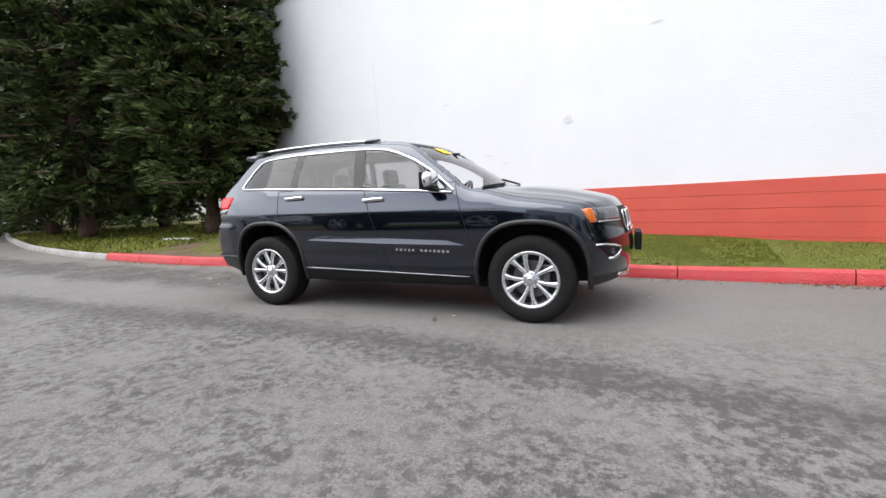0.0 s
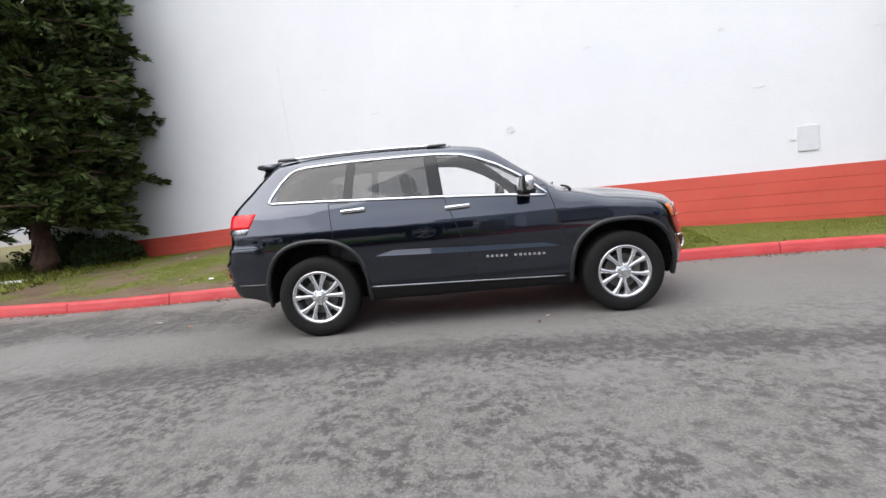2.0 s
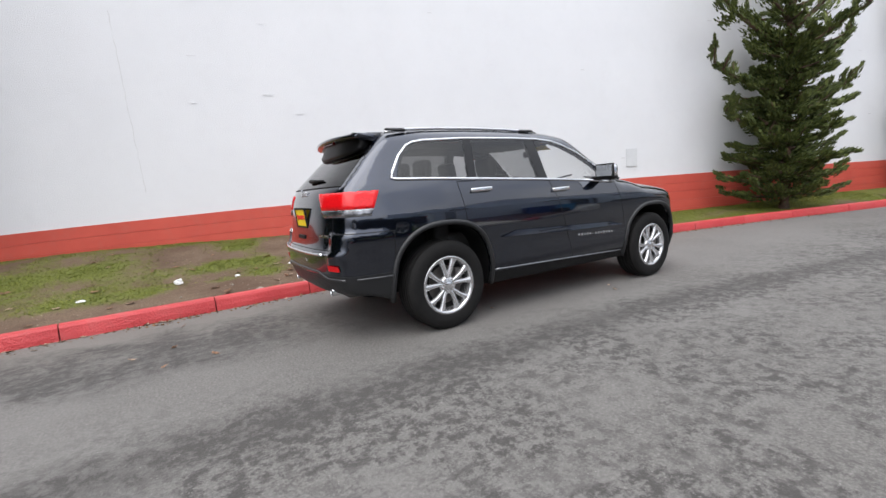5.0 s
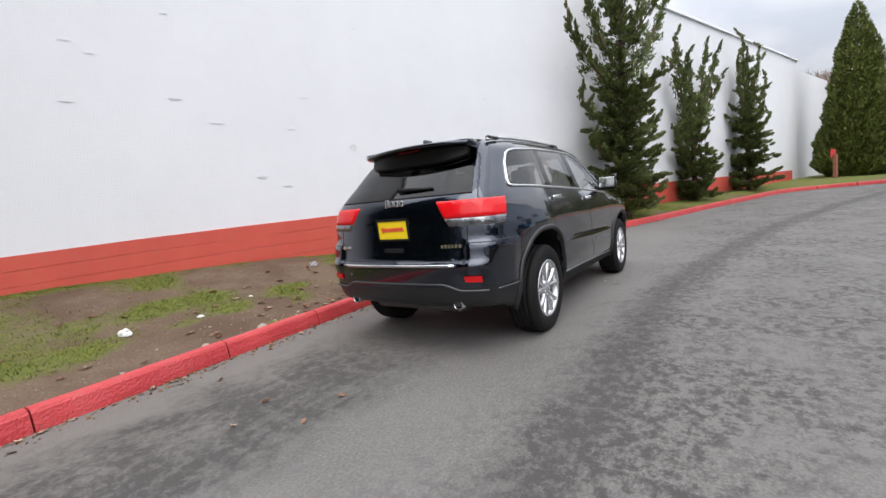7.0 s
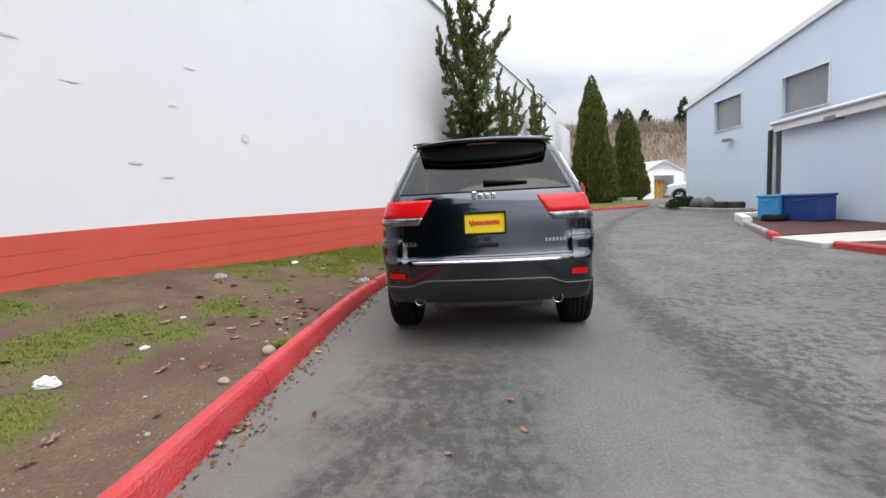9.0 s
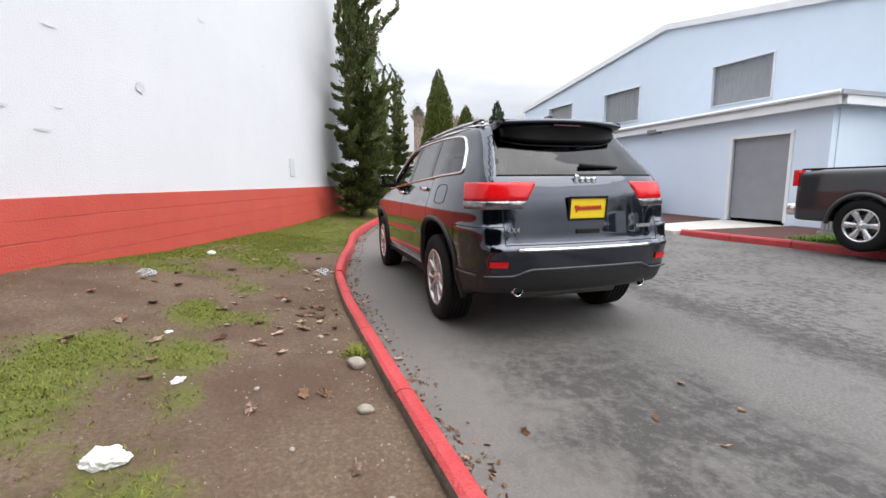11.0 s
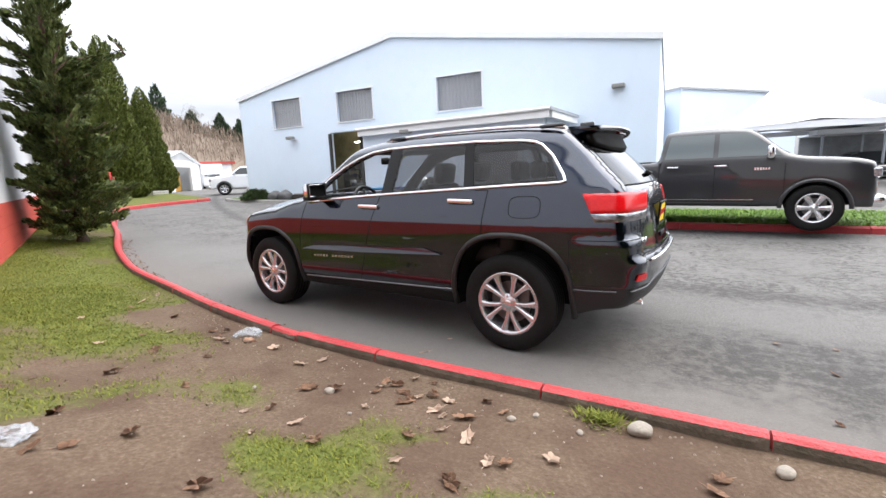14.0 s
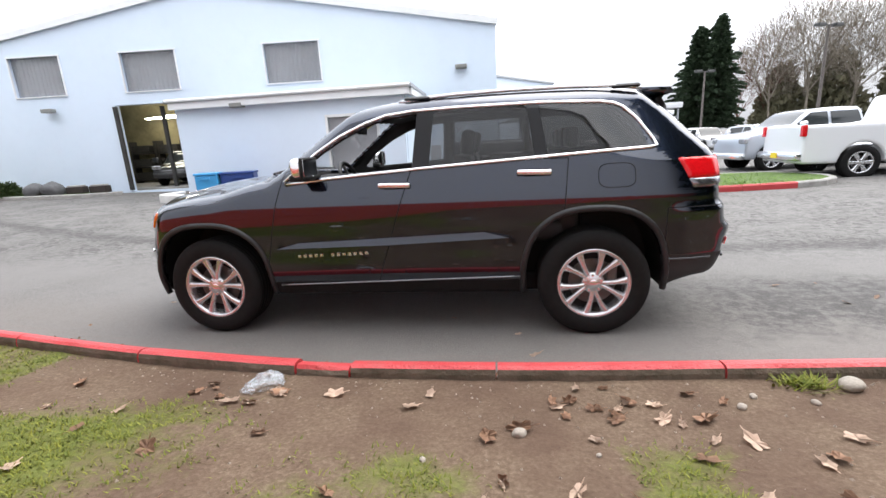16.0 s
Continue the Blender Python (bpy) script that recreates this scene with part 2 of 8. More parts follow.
    t.links.new(math_node(t, "ADD", grain, math_node(t, "MULTIPLY", pits, 0.8)), bp.inputs["Height"])
    t.links.new(bp.outputs[0], b.inputs["Normal"])
    return m


def verge_material():
    m = mat("patchy_verge", (0.2, 0.15, 0.1), 0.95, spec=0.2)
    t = m.node_tree
    b = t.nodes["Principled BSDF"]
    co = t.nodes.new("ShaderNodeTexCoord").outputs["Object"]
    fine = noise_node(t, co, 45, 6, 0.7)
    soil = ramp_node(t, fine, [(0.25, (0.074, 0.049, 0.033)), (0.5, (0.131, 0.092, 0.063)), (0.75, (0.206, 0.154, 0.112))])
    soil = mix_node(t, ramp_node(t, noise_node(t, co, 1.6, 7), [(0.42, (0, 0, 0)), (0.62, (0.65, 0.65, 0.65))]), soil, (0.075, 0.044, 0.031))
    grassy = ramp_node(t, noise_node(t, co, 30, 6, 0.75), [(0.25, (0.048, 0.064, 0.013)), (0.55, (0.118, 0.148, 0.026)), (0.8, (0.200, 0.190, 0.058))])
    sep = t.nodes.new("ShaderNodeSeparateColor")
    at = t.nodes.new("ShaderNodeAttribute")
    at.attribute_name = "grass"
    t.links.new(at.outputs["Color"], sep.inputs[0])
    cover = math_node(t, "ADD", sep.outputs[0], math_node(t, "MULTIPLY", math_node(t, "SUBTRACT", noise_node(t, co, 7, 8, 0.75), 0.5), 1.0))
    fac = ramp_node(t, cover, [(0.36, (0, 0, 0)), (0.74, (0.80, 0.80, 0.80))])
    t.links.new(mix_node(t, fac, soil, grassy), b.inputs["Base Color"])
    bp = t.nodes.new("ShaderNodeBump")
    bp.inputs["Strength"].default_value, bp.inputs["Distance"].default_value = 0.5, 0.02
    t.links.new(fine, bp.inputs["Height"])
    t.links.new(bp.outputs[0], b.inputs["Normal"])
    return m


ASPHALT = asphalt_material()
VERGE = verge_material()
WALL_WHITE = mat("white_painted_block", (0.690, 0.695, 0.720), 0.75, noise_scale=0.5, color2=(0.645, 0.650, 0.675), bump=0.35, bump_scale=55, grime=0.10, grime_scale=3.0, grime_color=(0.5, 0.49, 0.5))
WALL_RED = mat("red_painted_block", (0.55, 0.082, 0.055), 0.7, noise_scale=1.5, color2=(0.48, 0.065, 0.045), bump=0.4, bump_scale=45, grime=0.35, grime_scale=4, grime_color=(0.42, 0.12, 0.09))
KERB_RED = mat("red_kerb_paint", (0.54, 0.058, 0.062), 0.5, noise_scale=3, color2=(0.40, 0.03, 0.035), bump=0.6, bump_scale=60, grime=0.45, grime_scale=6, grime_color=(0.20, 0.07, 0.06))
CONCRETE = mat("grey_concrete", (0.36, 0.35, 0.33), 0.9, noise_scale=4, vary=0.3, bump=0.5, bump_scale=50, grime=0.5, grime_scale=5)
PALE_CONCRETE = mat("pale_concrete", (0.52, 0.50, 0.46), 0.9, noise_scale=3, vary=0.2, bump=0.4, bump_scale=60)
BLUE_WALL = mat("pale_blue_siding", (0.64, 0.73, 0.84), 0.55, noise_scale=0.7, color2=(0.61, 0.70, 0.81), grime=0.08, grime_scale=2, grime_color=(0.4, 0.45, 0.5))
WHITE_TRIM = mat("white_trim", (0.78, 0.79, 0.80), 0.5, noise_scale=2, vary=0.08)
ROOF_GREY = mat("grey_metal_roof", (0.42, 0.44, 0.47), 0.5, 0.3, noise_scale=2, vary=0.2)
DARK_INSIDE = mat("dark_interior", (0.05, 0.048, 0.045), 0.9, noise_scale=2, vary=0.5)
MULCH = mat("red_mulch", (0.10, 0.035, 0.03), 0.95, noise_scale=40, color2=(0.035, 0.015, 0.012), bump=1.0, bump_scale=35)
GRASS_BED = mat("lawn_soil", (0.09, 0.15, 0.03), 0.95, noise_scale=25, color2=(0.045, 0.075, 0.016), bump=1.0, bump_scale=60)


# ---------------------------------------------------------------- mesh helpers
def link_mesh(name, verts, faces, material, parent=None, label="", smooth=False):
    me = bpy.data.meshes.new(name)
    me.from_pydata([tuple(v) for v in verts], [], faces)
    me.update()
    if smooth:
        me.polygons.foreach_set("use_smooth", [True] * len(me.polygons))
    if material:
        me.materials.append(material)
    ob = new(name, me)
    if parent:
        ob.parent = parent
    if label:
        ob["label"] = label
    return ob


def part(name, bm, material, parent=None, label="", smooth=False):
    bmesh.ops.recalc_face_normals(bm, faces=bm.faces)
    me = bpy.data.meshes.new(name)
    bm.to_mesh(me)
    bm.free()
    if smooth:
        me.polygons.foreach_set("use_smooth", [True] * len(me.polygons))
    if material:
        me.materials.append(material)
    ob = new(name, me)
    if parent:
        ob.parent = parent
    if label:
        ob["label"] = label
    return ob


def thing(name, x, y, z, turn, label, category, group="", kind=""):
    e = new(name)
    e.matrix_basis = pose(x, y, z, 0, 0, turn)
    e.empty_display_size = 0.2
    return tagged(e, label, category, group, kind)


def add_box(bm, cx, cy, cz, sx, sy, sz, m=None, bevel=0.0, seg=2):
    geo = bmesh.ops.create_cube(bm, size=1.0)["verts"]
    bmesh.ops.scale(bm, vec=(sx, sy, sz), verts=geo)
    if bevel:
        edges = list({e for v in geo for e in v.link_edges})
        got = bmesh.ops.bevel(bm, geom=edges, offset=bevel, segments=seg, affect="EDGES", profile=0.5)
        geo = list({v for f in got["faces"] for v in f.verts} | {v for v in geo if v.is_valid})
    bmesh.ops.translate(bm, vec=(cx, cy, cz), verts=geo)
    if m is not None:
        bmesh.ops.transform(bm, matrix=m, verts=geo)
    return geo


def boxes(*specs, bevel=0.0, seg=2):
    """A bmesh of boxes, each given by its centre and size."""
    bm = bmesh.new()
    for s in specs:
        add_box(bm, *s, bevel=bevel, seg=seg)
    return bm


def tube(points, radius, sides=8, closed=False, bm=None, flat=1.0):
    """A swept round bar along points; flat squashes it across."""
    bm = bm or bmesh.new()
    pts = [Vector(p) for p in points]
    n = len(pts)
    rings = []
    up = Vector((0, 0, 1))
    for i, p in enumerate(pts):
        a = pts[(i - 1) % n] if closed or i else p
        b = pts[(i + 1) % n] if closed or i < n - 1 else p
        d = (b - a).normalized()
        s = d.cross(up)
        if s.length < 1e-3:
            s = d.cross(Vector((0, 1, 0)))
        s.normalize()
        u = s.cross(d).normalized()
        r = float(radius[i] if isinstance(radius, (list, tuple)) else radius)
        rings.append([bm.verts.new(p + r * (math.cos(2 * math.pi * k / sides) * s * flat + math.sin(2 * math.pi * k / sides) * u)) for k in range(sides)])
    for i in range(n if closed else n - 1):
        a, b = rings[i], rings[(i + 1) % n]
        for k in range(sides):
            bm.faces.new((a[k], a[(k + 1) % sides], b[(k + 1) % sides], b[k]))
    if not closed:
        bm.faces.new(rings[0][::-1])
        bm.faces.new(rings[-1])
    return bm


def lathe(profile, sides=48, bm=None):
    """A turned shape round the y axis: profile of (radius, y)."""
    bm = bm or bmesh.new()
    rings = [[bm.verts.new((r * math.cos(2 * math.pi * k / sides), y, r * math.sin(2 * math.pi * k / sides))) for k in range(sides)] for r, y in profile]
    for a, b in zip(rings, rings[1:]):
        for k in range(sides):
            bm.faces.new((a[k], a[(k + 1) % sides], b[(k + 1) % sides], b[k]))
    return bm


def smooth_table(xs, ys, width=0.0):
    """A smooth curve through a table, as a function of numbers or arrays."""
    xs, ys = np.array(xs, float), np.array(ys, float)
    d = np.gradient(ys, xs)
    h = np.diff(xs)
    s = np.diff(ys) / h
    d[1:-1] = np.where(s[:-1] * s[1:] > 0, 2 * s[:-1] * s[1:] / (s[:-1] + s[1:] + 1e-12), 0)
    d[0], d[-1] = s[0], s[-1]

    def f(x):
        x = np.clip(x, xs[0], xs[-1])
        i = np.clip(np.searchsorted(xs, x, side="right") - 1, 0, len(xs) - 2)
        t = (x - xs[i]) / h[i]
        return ((2 * t**3 - 3 * t**2 + 1) * ys[i] + (t**3 - 2 * t**2 + t) * h[i] * d[i] + (-2 * t**3 + 3 * t**2) * ys[i + 1] + (t**3 - t**2) * h[i] * d[i + 1])

    return f


def step(a, b, x):
    t = np.clip((x - a) / (b - a), 0, 1)
    return t * t * (3 - 2 * t)


# ---------------------------------------------------------------- plan of the place
def road_z(x, y):
    """The drive climbs gently ahead of the parked car and a little behind it."""
    x = np.asarray(x, float)
    return 0.022 * np.maximum(x - 2.5, 0) * (1 - 0.35 * step(20, 60, x)) + 0.016 * np.maximum(np.minimum(-5.0 - x, 12), 0)


KERB_Y = smooth_table([-40, -26, -18, -12, -8.4, -5.5, -4.4, -3.07, -2, -0.9, 0.05, 1.5, 2.75, 4.4, 6, 7.3, 10, 12.1, 15.2, 17.5, 18.6, 19.3, 20, 20.8, 28, 38],
                      [11.4, 6.9, 3.8, 1.93, 1.38, 1.29, 1.39, 1.49, 1.555, 1.61, 1.62, 1.49, 1.29, 1.06, 0.64, 0.22, -0.80, -1.5, -2.7, -3.55, -4.3, -5.3, -7.0, -9.2, -11.5, -14.5])


def wall_y(x):
    return 2.35 - 0.341 * (np.asarray(x, float) - 5.8)


WALL_FOOT = smooth_table([-30, -9, -4.3, -2, -0.6, 1.2, 2.8, 5, 8.3, 12, 20, 30], [0.27, 0.27, 0.53, 0.52, 0.50, 0.38, 0.35, 0.31, 0.35, 0.46, 0.62, 0.8])


def verge_z(x, y):
    k, w = KERB_Y(x) + 0.16, np.maximum(wall_y(x), KERB_Y(x) + 1.2)
    t = np.clip((y - k) / (w - k), 0, 1.3)
    low = 0.082 + road_z(x, y)
    return low + (np.maximum(WALL_FOOT(x), low) - low) * (0.25 * t + 0.75 * step(0.0, 1.0, t))


# ground: one sheet to the horizon
def grid_sheet(name, xs, ys, zf, material, parent=None):
    xs, ys = np.array(xs, float), np.array(ys, float)
    X, Y = np.meshgrid(xs, ys, indexing="ij")
    Z = zf(X, Y) + 0 * X
    V = np.stack([X, Y, Z], -1).reshape(-1, 3)
    ny = len(ys)
    F = [(i * ny + j, (i + 1) * ny + j, (i + 1) * ny + j + 1, i * ny + j + 1) for i in range(len(xs) - 1) for j in range(ny - 1)]
    return link_mesh(name, V, F, material, parent, smooth=True)


gx = np.r_[-2500, -800, -300, -120, -60, np.arange(-40, 46, 2.0), 60, 80, 120, 300, 800, 2500]
tagged(grid_sheet("ground", gx, np.r_[-2500, -800, -300, -120, -60, np.arange(-40, 41, 2.0), 60, 120, 300, 800, 2500], road_z, ASPHALT),
       "worn grey asphalt drive with dark ravelled patches", "drive", kind="structure")

# verge between the kerb and the wall
vx = np.r_[np.arange(-40, -7, 0.5), np.arange(-7, 4, 0.06), np.arange(4, 12, 0.16), np.arange(12, 38.1, 0.8)]
vt = np.linspace(0, 1, 70)
VV, VC = [], []
GREEN = [(-2.3, 3.3, 0.28), (-1.2, 2.95, 0.25), (-0.6, 2.6, 0.3), (1.0, 2.45, 0.6), (0.13, 3.3, 0.45), (-1.78, 2.3, 0.2), (-2.24, 2.75, 0.25), (-2.95, 2.6, 0.2), (-1.43, 2.4, 0.25), (1.3, 3.5, 0.5), (3.1, 3.1, 0.6), (-3.0, 3.35, 0.32), (-3.7, 2.6, 0.3), (-3.95, 2.3, 0.3), (4.9, 1.9, 0.8), (-1.46, 2.85, 0.2), (-4.8, 3.0, 0.6), (-5.5, 4.0, 0.8), (2.2, 2.6, 0.5), (-2.4, 4.3, 0.4)]
WORN = [(-1.17, 3.5, 0.45), (-0.6, 3.65, 0.45), (-1.65, 3.45, 0.45), (-2.6, 2.35, 0.25), (-3.0, 2.25, 0.25), (-1.64, 4.0, 0.5), (0.0, 2.15, 0.25), (-0.84, 2.2, 0.35), (-1.04, 2.6, 0.25), (-1.9, 2.45, 0.2), (-0.57, 2.05, 0.3), (-3.1, 2.0, 0.35), (-4.0, 1.85, 0.4), (-0.46, 4.25, 0.5), (-1.55, 4.9, 0.5), (-0.44, 3.09, 0.3), (-0.87, 3.25, 0.3), (-2.08, 2.2, 0.2)]


def worn_and_green(x, y):
    """Where feet have bared the soil and where grass has held on."""
    g = sum(0.46 * math.exp(-((x - a) ** 2 + 1.4 * (y - b) ** 2) / r**2) for a, b, r in GREEN)
    return g - sum(0.55 * math.exp(-((x - a) ** 2 + 1.4 * (y - b) ** 2) / r**2) for a, b, r in WORN)


for x in vx:
    k, w = float(KERB_Y(x)) + 0.08, max(float(wall_y(x)) + 0.1, float(KERB_Y(x)) + 1.2)
    if x < -9:
        w = k + 26
    for t in vt:
        y = k + (w - k) * t
        n1 = noise.fractal(Vector((x * 1.1, y * 1.1, 3.0)), 1.0, 2.0, 4)
        n2 = noise.fractal(Vector((x * 0.35, y * 0.35, 9.0)), 1.0, 2.0, 3)
        z = float(verge_z(x, y)) + 0.016 * n1 + 0.006 * noise.noise(Vector((x * 9, y * 9, 0)))
        d, dw = y - k, w - y
        g = 0.40 + 0.20 * n2 + 0.46 * n1 + worn_and_green(x, y)
        g -= 0.42 * math.exp(-((d - 0.30) / 0.50) ** 2) * (1 if x < 2.2 else 0.2)
        g += 0.35 * math.exp(-(dw / 0.5) ** 2) + 0.42 * float(step(0.8, 3.5, x)) + 0.12 * float(step(-5.2, -7.5, x))
        VV.append((x, y, z))
        VC.append(min(1, max(0, g)))
nt = len(vt)
VGRID = np.array([c[2] for c in VV]).reshape(len(vx), nt)
CGRID = np.array(VC).reshape(len(vx), nt)


def verge_at(x, y):
    """Grass cover and height of the verge at plan points."""
    x, y = np.asarray(x, float), np.asarray(y, float)
    k, w = KERB_Y(x) + 0.08, np.where(x < -9, KERB_Y(x) + 26.08, np.maximum(wall_y(x) + 0.1, KERB_Y(x) + 1.2))
    i = np.clip(np.searchsorted(vx, x, side="right") - 1, 0, len(vx) - 2)
    a = (x - vx[i]) / (vx[i + 1] - vx[i])
    t = np.clip((y - k) / (w - k), 0, 0.9999) * (nt - 1)
    j = t.astype(int)
    b = t - j
    mixed = lambda G: (G[i, j] * (1 - a) + G[i + 1, j] * a) * (1 - b) + (G[i, j + 1] * (1 - a) + G[i + 1, j + 1] * a) * b  # noqa: E731
    return mixed(CGRID), mixed(VGRID)


VF = [(i * nt + j, (i + 1) * nt + j, (i + 1) * nt + j + 1, i * nt + j + 1) for i in range(len(vx) - 1) for j in range(nt - 1)]
verge = link_mesh("verge", VV, VF, VERGE, smooth=True)
at = verge.data.color_attributes.new("grass", "FLOAT_COLOR", "POINT")
at.data.foreach_set("color", np.repeat(np.array(VC), 4).astype(np.float32))
tagged(verge, "patchy grass verge with bare brown soil", "verge", kind="structure")


def sweep_kerb(name, ks, yf, material, parent, side=1, width=0.115, height=0.155, jag=0.004):
    """A run of kerb along x = ks at y = yf(x): sloped face to the road, rounded top, upright back."""
    prof = [(-0.02, -0.02), (-0.012, 0.05), (0.006, height - 0.03), (0.022, height - 0.008), (0.05, height), (width - 0.03, height + 0.002), (width - 0.008, height - 0.012), (width, height - 0.04), (width + 0.005, -0.05)]
    V, F = [], []
    for i, x in enumerate(ks):
        slope = float(yf(x + 0.05) - yf(x - 0.05)) / 0.1
        n = Vector((-slope, 1, 0)).normalized() * side
        for a, b in prof:
            j = jag * noise.noise(Vector((x * 7, a * 40, b * 40)))
            V.append((x + n.x * (a + j), float(yf(x)) + n.y * (a + j), float(road_z(x, 0)) + b + j))
        if i:
            m = len(prof)
            F += [((i - 1) * m + k, i * m + k, i * m + k + 1, (i - 1) * m + k + 1) for k in range(m - 1)]
    m, L = len(prof), len(ks)
    F.append(tuple(range(m - 1, -1, -1)))
    F.append(tuple((L - 1) * m + k for k in range(m)))
    if side > 0:
        F = [f[::-1] for f in F]
    ob = link_mesh(name, V, F, material, parent, smooth=False)
    ob.data.materials.append(DIRTY_CONCRETE)
    ob.data.polygons.foreach_set("material_index", [1 if n < len(ob.data.polygons) - 2 and n % (m - 1) >= m - 3 else 0 for n in range(len(ob.data.polygons))])
    return ob


DIRTY_CONCRETE = mat("dirty_concrete", (0.16, 0.125, 0.095), 0.95, noise_scale=8, color2=(0.07, 0.06, 0.04), bump=0.5, bump_scale=50)
kerb = thing("kerb", 0, 0, 0, 0, "red painted concrete kerb along the drive, chipped and cracked", "kerb", kind="structure")
joints = [-8.4, -7.2, -5.9, -4.43, -3.08, -2.0, -0.78, 0.08, 0.42, 1.6, 2.8, 4.4, 5.6, 6.8, 8.0, 9.4, 10.8, 12.2, 13.6, 15, 16.5, 18, 19.2, 19.8, 20.4, 20.8]
for a, b in zip(joints, joints[1:]):
    ks = np.linspace(a + 0.006, b - 0.006, max(4, int((b - a) / 0.12)))
    short = abs(a - 0.08) < 0.01
    piece = sweep_kerb("kerb_stone", ks, KERB_Y, KERB_RED, kerb, height=0.138 if short else 0.155, jag=0.014 if short else 0.003)
    if short:
        piece["label"] = "broken orange-red kerb stone"
for a, b in zip(np.arange(-38, -9, 2.0), np.arange(-36, -7, 2.0)):
    sweep_kerb("kerb_stone", np.linspace(a + 0.006, min(b, -8.41) - 0.006, 12), KERB_Y, CONCRETE, kerb, height=0.13)["label"] = "bare grey concrete kerb stone"

# ---------------------------------------------------------------- the long white wall with its red foot
WDIR = Vector((1, -0.341, 0)).normalized()
WNOR = Vector((-0.341, -1, 0)).normalized()
W_ANG = math.degrees(math.atan2(WDIR.y, WDIR.x))


def wall_point(x, out=0.0, z=0.0):
    return Vector((x, float(wall_y(x)), z)) + WNOR * out


BAND_TOP = smooth_table([-13, -9, -4, 0, 4, 9, 20, 28], [0.66, 0.77, 1.0, 1.14, 1.17, 1.215, 1.25, 1.27])
hall = thing("warehouse_wall", 0, float(wall_y(0)), 0, W_ANG, "long white painted block wall with a red band along its foot", "wall", kind="structure")
LSC = 1 / WDIR.x


bm = bmesh.new()
add_box(bm, 0.5 * (-12.6 + 28.0) * LSC, 0.25, 3.6, 40.6 * LSC, 0.5, 7.6)
part("wall_core", bm, WALL_WHITE, hall)
bm = bmesh.new()
add_box(bm, 0.5 * (-12.6 + 28.0) * LSC, 0.22, 7.44, 40.8 * LSC, 0.62, 0.09)
part("coping", bm, WHITE_TRIM, hall)
# far part of the building, set back, all white
far_hall = thing("warehouse_wing", 0, 0, 0, W_ANG, "white painted end of the warehouse, set a little lower", "wall", kind="structure")
p = wall_point(31.4, 0, 0)
far_hall.matrix_basis = pose(p.x, p.y, 0, 0, 0, W_ANG)
part("wall_core", boxes((0, 0.35, 3.5, 6.6 * LSC, 0.5, 7.0)), WALL_WHITE, far_hall)

# block courses: each course of blocks is laid as real blocks near the car, joints recessed
BLK_L, BLK_H = 0.406, 0.203

# ---------------------------------------------------------------- vehicle materials
PAINT = mat("dark_blue_metallic_paint", (0.0100, 0.0155, 0.0310), 0.20, 0.92, coat=1.0)
PAINT.node_tree.nodes["Principled BSDF"].inputs["Coat IOR"].default_value = 1.68
GREY_PAINT = mat("dark_grey_metallic_paint", (0.020, 0.020, 0.023), 0.4, 0.1, coat=1.0, spec=0.3)
WHITE_PAINT = mat("white_paint", (0.74, 0.75, 0.77), 0.3, coat=0.8)
SILVER_PAINT = mat("silver_paint", (0.42, 0.45, 0.50), 0.3, 0.5, coat=0.8)
BLACK_PAINT = mat("black_paint", (0.012, 0.012, 0.014), 0.3, coat=1.0)
BLACK_GLOSS = mat("black_gloss_trim", (0.007, 0.007, 0.008), 0.10, coat=0.0, spec=0.35)
BLACK_PLASTIC = mat("black_textured_plastic", (0.006, 0.006, 0.0065), 0.6, bump=0.25, bump_scale=400, spec=0.25)
GREY_PLASTIC = mat("dark_grey_plastic", (0.014, 0.0145, 0.016), 0.42, bump=0.15, bump_scale=300)
LINING = mat("cabin_lining", (0.022, 0.021, 0.021), 0.85, noise_scale=20, vary=0.3)
CHROME = mat("chrome", (0.82, 0.83, 0.85), 0.18, 1.0)
ALLOY = mat("polished_alloy", (0.66, 0.665, 0.68), 0.26, 0.85, noise_scale=8, vary=0.08)
RUBBER = mat("tyre_rubber", (0.007, 0.007, 0.0075), 0.75, noise_scale=25, color2=(0.011, 0.0105, 0.010), bump=0.2, bump_scale=120, spec=0.2)
IRON = mat("brake_iron", (0.16, 0.15, 0.145), 0.45, 0.8, noise_scale=12, vary=0.4)
DEEP_BLACK = mat("black_satin_trim", (0.004, 0.004, 0.0045), 0.35, spec=0.2)
SATIN = mat("satin_silver_trim", (0.30, 0.31, 0.33), 0.35, 0.8)
DULL_EDGE = mat("dull_grey_trim", (0.075, 0.077, 0.082), 0.4, 0.5)
SEAM = mat("panel_gap", (0.004, 0.004, 0.005), 0.9)
RED_LENS = mat("red_lamp_lens", (0.66, 0.008, 0.012), 0.10, coat=0.15, spec=0.35, noise_scale=60, color2=(0.50, 0.005, 0.008))
CLEAR_LENS = mat("clear_lamp_lens", (0.50, 0.51, 0.53), 0.15, 0.5, coat=1.0, noise_scale=22, color2=(0.10, 0.10, 0.11))
LOW_LENS = mat("grey_lamp_lens", (0.34, 0.34, 0.36), 0.18, 0.75, coat=0.3, noise_scale=14, color2=(0.05, 0.05, 0.055))
HEAD_LENS = mat("dark_headlamp_lens", (0.30, 0.31, 0.33), 0.10, 0.7, coat=1.0, noise_scale=9, color2=(0.012, 0.012, 0.014))
AMBER_LENS = mat("amber_lamp_lens", (0.62, 0.13, 0.015), 0.15, coat=1.0)
YELLOW = mat("yellow_card", (0.85, 0.62, 0.012), 0.5, noise_scale=30, vary=0.06)
